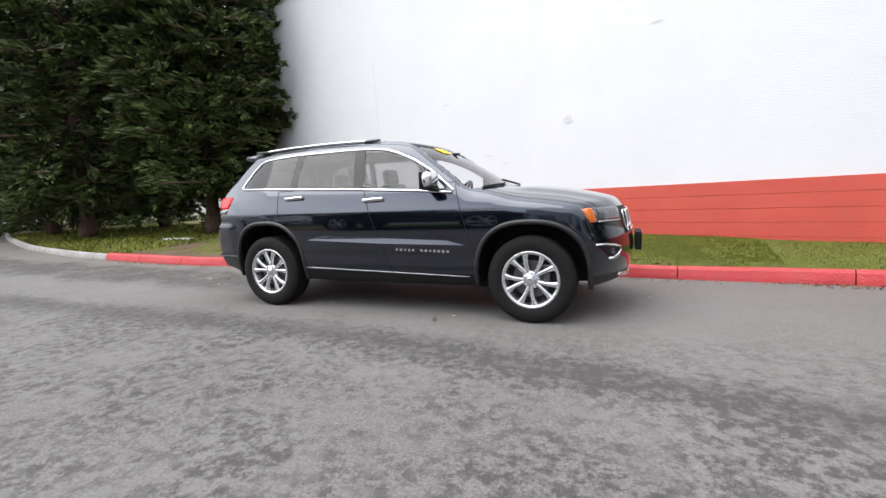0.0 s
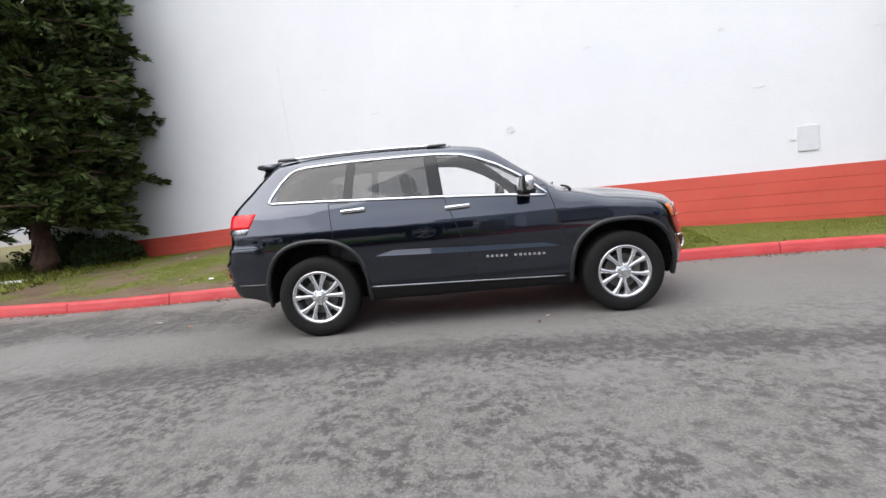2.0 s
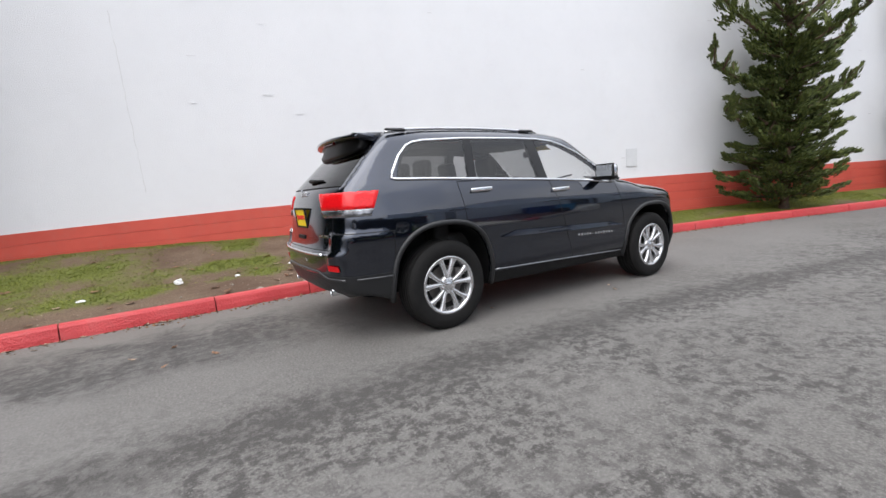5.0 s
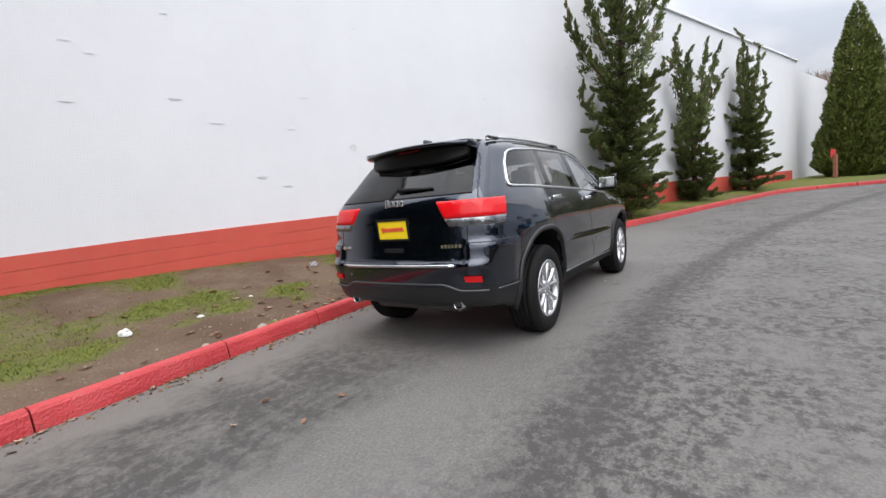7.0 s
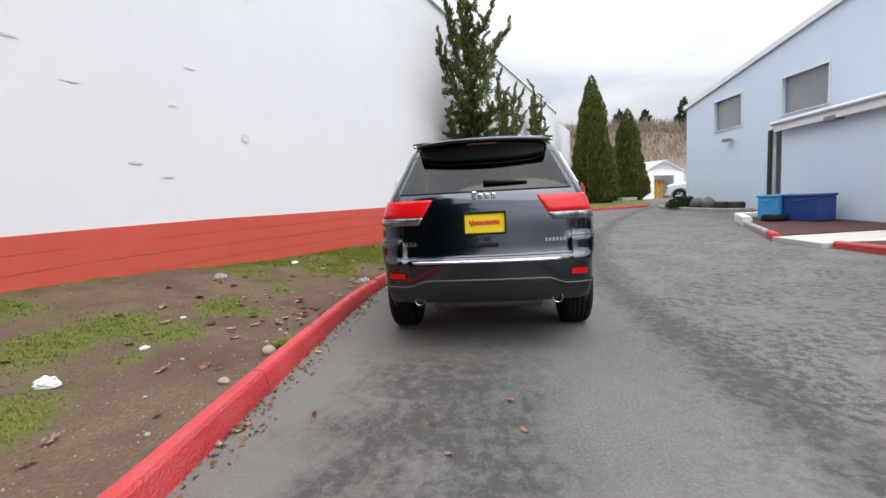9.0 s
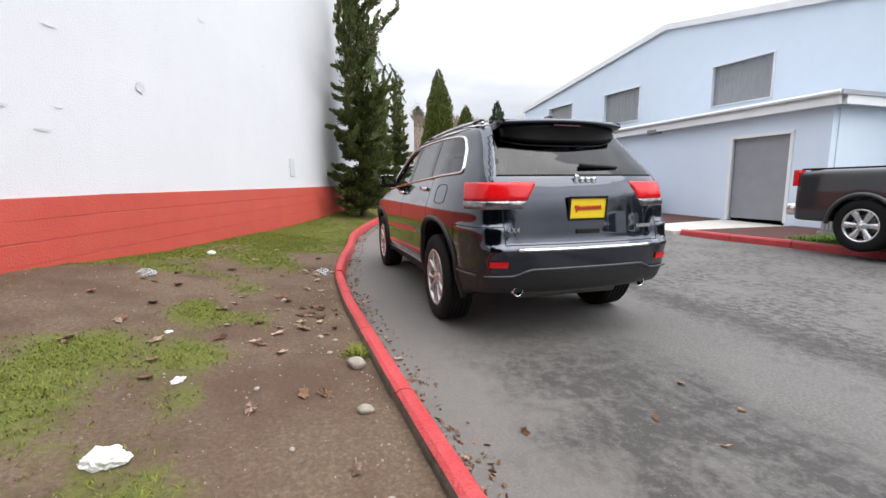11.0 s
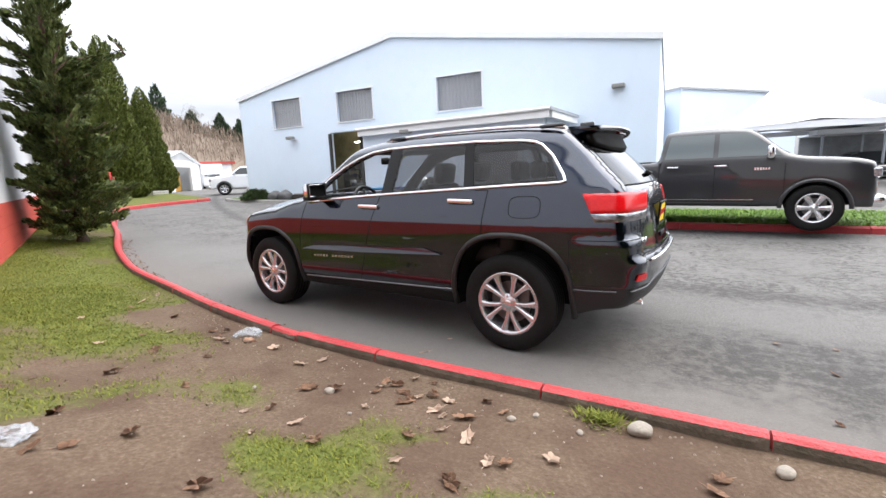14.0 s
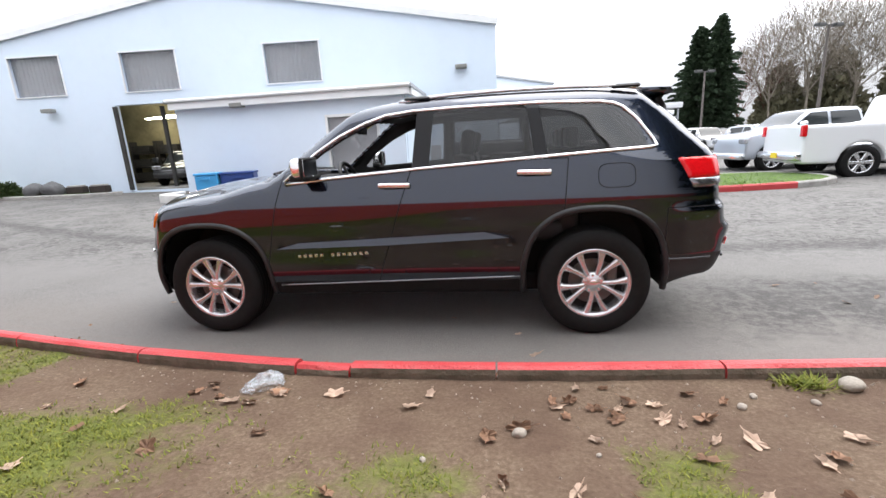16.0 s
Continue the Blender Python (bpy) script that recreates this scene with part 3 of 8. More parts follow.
RED_INK = mat("red_ink", (0.55, 0.03, 0.02), 0.6)
SEAT = mat("black_leather", (0.022, 0.021, 0.021), 0.5, noise_scale=60, vary=0.25, bump=0.2, bump_scale=150)
GLASS_CLEAR = glass("clear_car_glass", (0.02, 0.024, 0.023), 0.05)
GLASS_TINT = glass("tinted_car_glass", (0.012, 0.012, 0.012), 0.66, gloss=1.5)
GLASS_SOLID = glass("dark_vehicle_glass", (0.030, 0.034, 0.036), 1.0)
GLASS_REAR = glass("rear_car_glass", (0.008, 0.010, 0.016), 0.965, gloss=1.2)


# ---------------------------------------------------------------- shells from smooth volumes
def smax(a, b, k):
    h = np.maximum(k - np.abs(a - b), 0) / k
    return np.maximum(a, b) + h * h * k * 0.25


def poly_dist(poly, X, Z):
    """Signed distance to a polygon in a plane, negative inside."""
    P = np.array(poly, float)
    d = np.full(X.shape, 1e9)
    inside = np.zeros(X.shape, bool)
    for (ax, az), (bx, bz) in zip(P, np.roll(P, -1, 0)):
        ex, ez = bx - ax, bz - az
        t = np.clip(((X - ax) * ex + (Z - az) * ez) / (ex * ex + ez * ez), 0, 1)
        d = np.minimum(d, np.hypot(X - ax - t * ex, Z - az - t * ez))
        cross = (az > Z) != (bz > Z)
        xi = ax + (Z - az) * ex / (ez if abs(ez) > 1e-9 else 1e-9)
        inside ^= cross & (X < xi)
    return np.where(inside, -d, d)


def surface_nets(F, origin, h):
    """Vertices and quads of the zero surface of a sampled volume."""
    nx, ny, nz = F.shape
    neg = F < 0
    corner = [(i, j, k) for i in (0, 1) for j in (0, 1) for k in (0, 1)]
    cut = lambda A, c: A[c[0]:nx - 1 + c[0], c[1]:ny - 1 + c[1], c[2]:nz - 1 + c[2]]  # noqa: E731
    total = sum(cut(neg, c).astype(np.int8) for c in corner)
    active = np.argwhere((total > 0) & (total < 8))
    idx = np.full((nx - 1, ny - 1, nz - 1), -1, np.int64)
    idx[tuple(active.T)] = np.arange(len(active))
    acc, cnt = np.zeros((len(active), 3)), np.zeros(len(active))
    vals = {c: F[tuple((active + c).T)] for c in corner}
    for a in corner:
        for axis in range(3):
            if a[axis]:
                continue
            b = tuple(1 if n == axis else a[n] for n in range(3))
            va, vb = vals[a], vals[b]
            on = (va < 0) != (vb < 0)
            t = np.where(on, va / np.where(on, va - vb, 1), 0)
            pt = np.tile(np.array(a, float), (len(active), 1))
            pt[:, axis] += t
            acc[on] += pt[on]
            cnt[on] += 1
    V = np.array(origin) + h * (active + acc / cnt[:, None])
    quads = []
    for axis in range(3):
        o1, o2 = (axis + 1) % 3, (axis + 2) % 3
        sl_a, sl_b = [slice(None)] * 3, [slice(None)] * 3
        sl_a[axis], sl_b[axis] = slice(0, -1), slice(1, None)
        change = np.argwhere(neg[tuple(sl_a)] != neg[tuple(sl_b)])
        ok = (change[:, o1] > 0) & (change[:, o2] > 0) & (change[:, o1] < F.shape[o1] - 1) & (change[:, o2] < F.shape[o2] - 1)
        change = change[ok]
        first = neg[tuple(change.T)]
        cells = []
        for d1, d2 in ((-1, -1), (0, -1), (0, 0), (-1, 0)):
            c = change.copy()
            c[:, o1] += d1
            c[:, o2] += d2
            cells.append(idx[tuple(c.T)])
        q = np.stack(cells, 1)
        q[~first] = q[~first][:, ::-1]
        quads.append(q)
    return V, np.concatenate(quads)


def axis_grid(lo, hi, h):
    return np.arange(lo - 2 * h, hi + 2.5 * h, h)


def split_mesh(V, Q, planes):
    """A bmesh of the quads, cut along planes given as (point, normal, box or None)."""
    me = bpy.data.meshes.new("tmp")
    me.from_pydata(V.tolist(), [], Q.tolist())
    bm = bmesh.new()
    bm.from_mesh(me)
    bpy.data.meshes.remove(me)
    for co, no, box in planes:
        if box:
            (x0, x1), (y0, y1), (z0, z1) = box
            def inside(v):
                px, py, pz = v.co
                return x0 <= px <= x1 and y0 <= py <= y1 and z0 <= pz <= z1

            faces = list({f for v in bm.verts if inside(v) for f in v.link_faces})
        else:
            faces = list(bm.faces)
        geom = faces + list({e for f in faces for e in f.edges}) + list({v for f in faces for v in f.verts})
        bmesh.ops.bisect_plane(bm, geom=geom, dist=1e-4, plane_co=co, plane_no=no)
    return bm


def faces_out(bm, classes, names, materials, root, labels=None):
    """One mesh object for each class of faces; classes maps face index to a name."""
    made = {}
    groups = {}
    for f in bm.faces:
        groups.setdefault(classes(f), []).append(f)
    for key, faces in groups.items():
        if key is None:
            continue
        vid, V, F = {}, [], []
        for f in faces:
            row = []
            for v in f.verts:
                if v.index not in vid:
                    vid[v.index] = len(V)
                    V.append(v.co[:])
                row.append(vid[v.index])
            F.append(row)
        if key.startswith(("lens", "amber", "lamp")):
            # lenses stand a little proud and rounded of the panel round them
            keys = set(id(f) for f in faces)
            for f in faces:
                for v in f.verts:
                    if all(id(g) in keys for g in v.link_faces):
                        V[vid[v.index]] = tuple(v.co + v.normal * 0.010)
        made[key] = link_mesh(names.get(key, key), V, F, materials[key], root, (labels or {}).get(key, ""), smooth=True)
    return made


def seam_lines(bm, classes, keep, root, width=0.0032, lift=0.0012):
    """Dark gaps along the edges where two panels meet, as thin ribbons on the surface."""
    V, F = [], []
    for e in bm.edges:
        if len(e.link_faces) != 2:
            continue
        a, b = (classes(f) for f in e.link_faces)
        if a == b or not keep(a, b):
            continue
        n = (e.link_faces[0].normal + e.link_faces[1].normal).normalized()
        p, q = e.verts[0].co, e.verts[1].co
        s = (q - p).cross(n).normalized() * width
        d = (q - p).normalized() * 0.0008
        k = len(V)
        V += [p - d + s + n * lift, q + d + s + n * lift, q + d - s + n * lift, p - d - s + n * lift]
        F.append((k, k + 1, k + 2, k + 3))
    return link_mesh("panel_gap", V, F, SEAM, root)


def clip_grid(poly, nx=14, nz=10):
    """A fine sheet over a convex polygon in the plane, as a bmesh in x and z."""
    P = [Vector((a, 0, b)) for a, b in poly]
    area = sum(a.x * b.z - b.x * a.z for a, b in zip(P, P[1:] + P[:1]))
    if area < 0:
        P = P[::-1]
    x0, x1 = min(p.x for p in P), max(p.x for p in P)
    z0, z1 = min(p.z for p in P), max(p.z for p in P)
    bm = bmesh.new()
    vs = [[bm.verts.new((x0 + (x1 - x0) * i / nx, 0, z0 + (z1 - z0) * j / nz)) for j in range(nz + 1)] for i in range(nx + 1)]
    for i in range(nx):
        for j in range(nz):
            bm.faces.new((vs[i][j], vs[i + 1][j], vs[i + 1][j + 1], vs[i][j + 1]))
    for a, b in zip(P, P[1:] + P[:1]):
        d = b - a
        n = Vector((d.z, 0, -d.x))
        bmesh.ops.bisect_plane(bm, geom=bm.verts[:] + bm.edges[:] + bm.faces[:], dist=1e-6, plane_co=a, plane_no=n, clear_outer=True)
    return bm


def warp(bm, f):
    for v in bm.verts:
        v.co = Vector(f(v.co.x, v.co.z))
    return bm


def pane(name, bm, material, parent, out, label=""):
    """A sheet of glass whose outer face looks along out."""
    ob = part(name, bm, material, parent, label, smooth=True)
    me = ob.data
    if sum(p.normal.dot(Vector(out)) * p.area for p in me.polygons) < 0:
        me.flip_normals()
    ob.visible_shadow = False
    return ob


def thicken(bm, f):
    """Give a sheet a body: extrude all faces by the vector f(co)."""
    got = bmesh.ops.extrude_face_region(bm, geom=bm.faces[:])
    for v in got["geom"]:
        if isinstance(v, bmesh.types.BMVert):
            v.co += Vector(f(v.co))
    return bm


# ---------------------------------------------------------------- wheels
def wheel_parts(root, x, y, side, radius=0.385, width=0.25, spokes=5, rim_r=0.245, style="pair", turn=0.0):
    """A wheel on the axle at (x, y): tyre, rim with its spokes, hub cap, nuts, brake disc."""
    w = new("wheel")
    w.parent = root
    w.matrix_basis = pose(x, y, radius, 0, 0, 0 if side > 0 else 180)
    h = width / 2
    R = radius
    prof = [(rim_r - 0.012, h * 0.55), (rim_r + 0.004, h * 0.92), (rim_r + 0.02, h * 0.99), (rim_r + 0.055, h * 1.06), (R - 0.045, h * 1.04), (R - 0.018, h * 0.95), (R - 0.004, h * 0.80)]
    for k in range(5):
        u = 0.66 - 0.33 * k
        prof += [(R, h * (u + 0.10)), (R, h * (u - 0.10)), (R - 0.010, h * (u - 0.13)), (R - 0.010, h * (u - 0.20))]
    prof = [(r, yy) for r, yy in prof]
    prof += [(R - 0.004, -h * 0.85), (R - 0.03, -h * 1.0), (rim_r + 0.02, -h), (rim_r - 0.01, -h * 0.8)]
    part("tyre", lathe(prof, 56), RUBBER, w, smooth=True)
    rim = part("rim", lathe([(rim_r + 0.006, h * 0.90), (rim_r + 0.010, h * 0.97), (rim_r, h * 0.985), (rim_r - 0.016, h * 0.95), (rim_r - 0.022, h * 0.80), (rim_r - 0.035, h * 0.2), (rim_r - 0.035, -h * 0.9)], 56), ALLOY, w, smooth=True)
    # black disc added behind the spokes for the shade inside the wheel
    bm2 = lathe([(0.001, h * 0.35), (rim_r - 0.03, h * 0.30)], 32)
    part("spoke_gap_shade", bm2, BLACK_PLASTIC, w)
    part("brake_disc", lathe([(0.06, h * 0.38), (0.165, h * 0.38), (0.165, h * 0.30)], 40), IRON, w)
    part("brake_caliper", boxes((-0.13, h * 0.40, 0.05, 0.07, 0.05, 0.16), bevel=0.012), IRON, w)
    n_sp = spokes * 2 if style == "pair" else spokes
    for k in range(n_sp):
        if style == "pair":
            base = 2 * math.pi * (k // 2) / spokes + math.radians(turn)
            off = (1 if k % 2 else -1)
            a_in, a_out = base + off * 0.15, base + off * 0.300
        else:
            base = 2 * math.pi * k / spokes + math.radians(turn)
            a_in = a_out = base
        bm3 = bmesh.new()
        rows = []
        for s in range(6):
            t = s / 5
            r = 0.045 + (rim_r - 0.012 - 0.045) * t
            a = a_in + (a_out - a_in) * t
            wd = (0.017 + 0.004 * t + 0.012 * max(0, t - 0.7) * 3.3) if style == "pair" else 0.030 + 0.025 * t
            ff = h * (0.80 + 0.13 * math.sin(t * 1.7))
            c, sn = math.cos(a), math.sin(a)
            tx, tz = -sn, c
            ring = []
            for (u, d) in ((-1.0, -0.030), (-0.85, -0.006), (-0.45, 0.0), (0.45, 0.0), (0.85, -0.006), (1.0, -0.030)):
                ring.append(bm3.verts.new((r * c + u * wd * tx, ff + d, r * sn + u * wd * tz)))
            rows.append(ring)
        for ra, rb in zip(rows, rows[1:]):
            for i in range(5):
                bm3.faces.new((ra[i], ra[i + 1], rb[i + 1], rb[i]))
        part("spoke", bm3, ALLOY, rim, smooth=True)
    part("hub", lathe([(0.001, h * 0.90), (0.030, h * 0.895), (0.040, h * 0.86), (0.062, h * 0.82), (0.078, h * 0.76), (0.08, h * 0.5)], 32), ALLOY, rim, smooth=True)
    part("hub_cap", lathe([(0.001, h * 0.93), (0.024, h * 0.925), (0.029, h * 0.90)], 24), CHROME, rim, smooth=True)
    for k in range(5):
        a = 2 * math.pi * (k + 0.5) / 5 + math.radians(turn)
        nut = lathe([(0.001, h * 0.88), (0.009, h * 0.875), (0.011, h * 0.78)], 8)
        bmesh.ops.translate(nut, vec=(0.057 * math.cos(a), 0, 0.057 * math.sin(a)), verts=nut.verts)
        part("wheel_nut", nut, CHROME, rim)
    return w


# ---------------------------------------------------------------- the dark blue suv
S_TOP = smooth_table([-2.60, -2.30, -2.05, -1.90, -1.40, -0.80, -0.10, 0.26, 0.50, 0.80, 1.10, 1.20, 1.45, 1.65, 1.90, 2.05, 2.13, 2.19, 2.25, 2.4],
                     [1.60, 1.66, 1.705, 1.726, 1.760, 1.768, 1.748, 1.690, 1.585, 1.412, 1.232, 1.204, 1.178, 1.153, 1.104, 1.066, 1.036, 0.99, 0.90, 0.72])
S_FRONT = smooth_table([0.18, 0.28, 0.36, 0.45, 0.60, 0.72, 0.80, 0.95, 1.05, 1.20], [2.02, 2.13, 2.22, 2.26, 2.285, 2.275, 2.25, 2.215, 2.165, 2.10])
S_REAR = smooth_table([0.25, 0.40, 0.48, 0.60, 0.74, 0.79, 0.90, 1.05, 1.15, 1.24, 1.335, 1.40, 1.50, 1.62, 1.75, 1.85],
                      [-2.16, -2.36, -2.42, -2.45, -2.455, -2.42, -2.405, -2.39, -2.375, -2.345, -2.268, -2.20, -2.095, -1.955, -1.81, -1.70])
S_WIDE = smooth_table([-2.5, -2.3, -2.1, -1.9, -1.6, -1.4, -1.0, 0.0, 0.9, 1.4, 1.75, 2.0, 2.2, 2.4], [0.74, 0.82, 0.872, 0.908, 0.938, 0.948, 0.944, 0.944, 0.944, 0.950, 0.938, 0.900, 0.840, 0.78])
S_SIDE = smooth_table([0.15, 0.28, 0.40, 0.50, 0.57, 0.64, 0.74, 0.79, 0.84, 0.90, 0.96, 1.01, 1.06, 1.12, 1.19, 1.25, 1.31, 1.45, 1.60, 1.68, 1.76, 1.85],
                      [0.15, 0.090, 0.048, 0.0245, 0.0205, 0.0200, 0.0120, 0.0045, 0.0008, 0.000, 0.000, 0.002, 0.014, 0.032, 0.054, 0.076, 0.100, 0.152, 0.212, 0.255, 0.33, 0.45])


def s_half(x, z):
    taper = 0.07 * step(-0.9, -2.2, x) * step(1.15, 1.65, z) + 0.03 * step(0.2, 1.0, x) * step(1.2, 1.6, z)
    flare = 0.016 * step(-1.92, -2.06, x) * step(0.93, 0.885, z) * step(0.45, 0.60, z)
    return S_WIDE(x) - S_SIDE(z) - taper + flare


def s_top(x, y):
    a = np.abs(y) / 0.72
    bow = 0.13 * a**2 * step(0.0, 0.5, x)
    xx = x + bow * step(1.3, 0.9, x)
    crown = 0.030 * a**2 * step(0.4, 0.0, x) + 0.022 * a**2 * step(0.3, 0.7, x) + 0.036 * a**2.6 * step(1.0, 1.4, x)
    bulge = 0.018 * step(0.62, 0.42, np.abs(y)) * step(1.15, 1.4, x)
    return S_TOP(xx) - crown + bulge


def s_rear(y, z):
    shoulder = 0.030 * step(0.60, 0.68, np.abs(y)) * step(0.935, 0.885, z) * step(0.60, 0.75, z)
    return S_REAR(z) - shoulder + (0.15 + 0.06 * step(1.2, 1.45, z)) * np.clip(np.abs(y) / 0.9, 0, 1.3) ** 3.2 + 0.02 * (np.abs(y) / 0.9) ** 2


def s_front(y, z):
    return S_FRONT(z) - 0.34 * np.clip(np.abs(y) / 0.93, 0, 1.3) ** 2.6 - 0.02 * (np.abs(y) / 0.9) ** 2


WIN_F = [(0.69, 1.198), (-0.205, 1.250), (-0.245, 1.612), (0.0, 1.595), (0.15, 1.548), (0.33, 1.468), (0.52, 1.352)]
WIN_R = [(-0.305, 1.255), (-1.075, 1.290), (-1.015, 1.618), (-0.345, 1.615)]
WIN_Q = [(-1.135, 1.294), (-1.800, 1.322), (-1.70, 1.49), (-1.61, 1.565), (-1.53, 1.60), (-1.075, 1.618)]
WS_X = (0.33, 1.12)
H = 0.0195
gx_, gy_, gz_ = axis_grid(-2.5, 2.45, H), axis_grid(-1.0, 1.0, H), axis_grid(0.2, 1.82, H)
X3, Y3, Z3 = gx_[:, None, None], gy_[None, :, None], gz_[None, None, :]
X2, Z2 = np.meshgrid(gx_, gz_, indexing="ij")
A3 = np.abs(Y3)
half = s_half(X2, Z2)[:, None, :]
topz = s_top(gx_[:, None], gy_[None, :])[:, :, None]
slope = np.gradient(S_TOP(gx_), gx_)
norm_t = 1 / np.sqrt(1 + slope**2)[:, None, None]
f_side = A3 - half
f_top = (Z3 - topz) * norm_t
f_front = (X3 - s_front(gy_[:, None], gz_[None, :])[None]) * 0.95
f_rear = (s_rear(gy_[:, None], gz_[None, :])[None] - X3) * 0.92
f_low = (0.30 + 0.10 * step(-1.8, -2.2, X3) + 0.02 * step(1.7, 2.2, X3)) - Z3
shell = smax(f_side, f_top, 0.10)
shell = smax(shell, f_front, 0.07)
shell = smax(shell, f_rear, 0.06)
shell = smax(shell, f_low, 0.04)


def arch2(x, z, r, p=2.5):
    out = np.full(np.broadcast(x, z).shape, 9.0)
    for cx in (1.457, -1.457):
        d = (np.abs((x - cx) / r) ** p + np.abs((np.maximum(z, 0.30) - 0.385) / (r * (1.03 if cx > 0 else 1.10))) ** p) ** (1 / p) * r - r
        out = np.minimum(out, d)
    return out


arch = arch2(X2, Z2, 0.470)[:, None, :]
well = np.maximum(arch, 0.50 - A3)
cabin = np.maximum(f_side + 0.055, f_top + 0.05)
cabin = np.maximum(cabin, np.maximum(0.52 - Z3, X3 - 1.02))
cabin = np.maximum(cabin, s_rear(gy_[:, None], gz_[None, :])[None] + 0.06 - X3)
cabin = np.maximum(cabin, -np.maximum(arch - 0.04, 0.44 - A3))
body = np.maximum(shell, -cabin)
body = np.maximum(body, -well)
for w in (WIN_F, WIN_R, WIN_Q):
    body = np.maximum(body, -np.maximum(poly_dist(w, X2, Z2)[:, None, :], 0.40 - A3))
ws_edge = np.maximum(np.maximum((WS_X[0] - 0.09 * (Y3 / 0.6) ** 2) - X3, X3 - (WS_X[1] - 0.13 * (Y3 / 0.7) ** 2)), f_side + 0.075)
body = np.maximum(body, -np.maximum(ws_edge, topz - 0.14 - Z3))
rw_edge = np.maximum(np.maximum(1.295 - Z3, Z3 - 1.60), A3 - (0.645 - 0.36 * np.maximum(Z3 - 1.29, 0)))
body = np.maximum(body, -np.maximum(rw_edge, X3 + 1.80))
V, Q = surface_nets(body, (gx_[0], gy_[0], gz_[0]), H)
BIG = (-9, 9)
sideL = ((-9, 9), (0.55, 9), (0.2, 1.3))
sideR = ((-9, 9), (-9, -0.55), (0.2, 1.3))
cuts = []
for box in (sideL, sideR):
    cuts += [((0, 0, 0.42), (0, 0, 1), box), ((0.84, 0, 1.02), (1, 0, 0.28), box), ((0.0, 0, 0.7), (1, 0, 0.36), box), ((-1.255, 0, 1.0), (1, 0, 0.10), box)]
cuts += [((0, 0, 1.08), (0.05, 0, 1), ((1.0, 9), BIG, (0.85, 1.3))), ((1.10, 0, 0), (1, 0, 0), ((0.9, 1.3), BIG, (1.0, 1.4)))]
cuts += [((0, 0.735, 0), (0, 1, 0), ((1.0, 9), (0.5, 9), (0.9, 1.4))), ((0, -0.735, 0), (0, 1, 0), ((1.0, 9), (-9, -0.5), (0.9, 1.4)))]
cuts += [((0, 0, 1.032), (0, 0, 1), ((-9, -1.7), BIG, (0.9, 1.4))), ((0, 0, 1.225), (0, 0, 1), ((-9, -1.7), BIG, (0.9, 1.4))), ((0, 0, 1.092), (0, 0, 1), ((-9, -1.7), BIG, (0.9, 1.4)))]
cuts += [((0, 0.40, 1.225), (0, 1, 0.6), ((-9, -1.7), (0.2, 0.7), (0.9, 1.4))), ((0, -0.40, 1.225), (0, -1, 0.6), ((-9, -1.7), (-0.7, -0.2), (0.9, 1.4)))]
cuts += [((-2.0, 0, 1.215), (1, 0, -0.5), ((-9, -1.6), BIG, (0.95, 1.35)))]
cuts += [((0, 0, 0.775), (0, 0, 1), ((-9, -1.6), BIG, (0.6, 0.95))), ((0, 0, 0.905), (0, 0, 1), ((-9, -1.6), BIG, (0.7, 1.0))), ((0, 0.655, 0.9), (0, 1, 0.0), ((-9, -1.9), (0.5, 0.9), (0.7, 1.1))), ((0, -0.655, 0.9), (0, 1, 0.0), ((-9, -1.9), (-0.9, -0.5), (0.7, 1.1)))]
cuts += [((0, 0, 0.575), (0, 0, 1), ((-9, -1.6), BIG, (0.4, 0.7))), ((0, 0, 0.42), (0, 0, 1), ((1.6, 9), BIG, (0.3, 0.6)))]
front = (1.6, 9)
cuts += [((0, 0, 0.868), (0, 0, 1), (front, BIG, (0.75, 1.05))), ((0, 0, 0.985), (0, 0, 1), (front, BIG, (0.9, 1.1))), ((1.875, 0, 0.985), (1, 0, 0.6), (front, BIG, (0.8, 1.05)))]
for sg in (1, -1):
    half_box = (0.2, 9) if sg > 0 else (-9, -0.2)
    cuts += [((0, sg * y, 0), (0, 1, 0), (front, half_box, (0.7, 1.05))) for y in (0.80, 0.49, 0.455)]
    cuts += [((0, sg * 0.39, 0.777), (0, -sg * 0.183, 1), (front, half_box, (0.7, 0.95)))]
cuts += [((0, 0, 0.745), (0, 0, 1), (front, (-0.6, 0.6), (0.65, 0.85)))]
bm = split_mesh(V, Q, cuts)
bm.verts.index_update()
bm.faces.index_update()
bm.normal_update()
cen = np.array([f.calc_center_median()[:] for f in bm.faces])
cy = np.abs(cen[:, 1])
depth = np.maximum(cy - s_half(cen[:, 0], cen[:, 2]), (cen[:, 2] - s_top(cen[:, 0], cen[:, 1])) * np.interp(cen[:, 0], gx_, norm_t[:, 0, 0]))
depth = np.maximum(depth, np.maximum(cen[:, 0] - s_front(cen[:, 1], cen[:, 2]), s_rear(cen[:, 1], cen[:, 2]) - cen[:, 0]))
arch_c = arch2(cen[:, 0], cen[:, 2], 0.470)


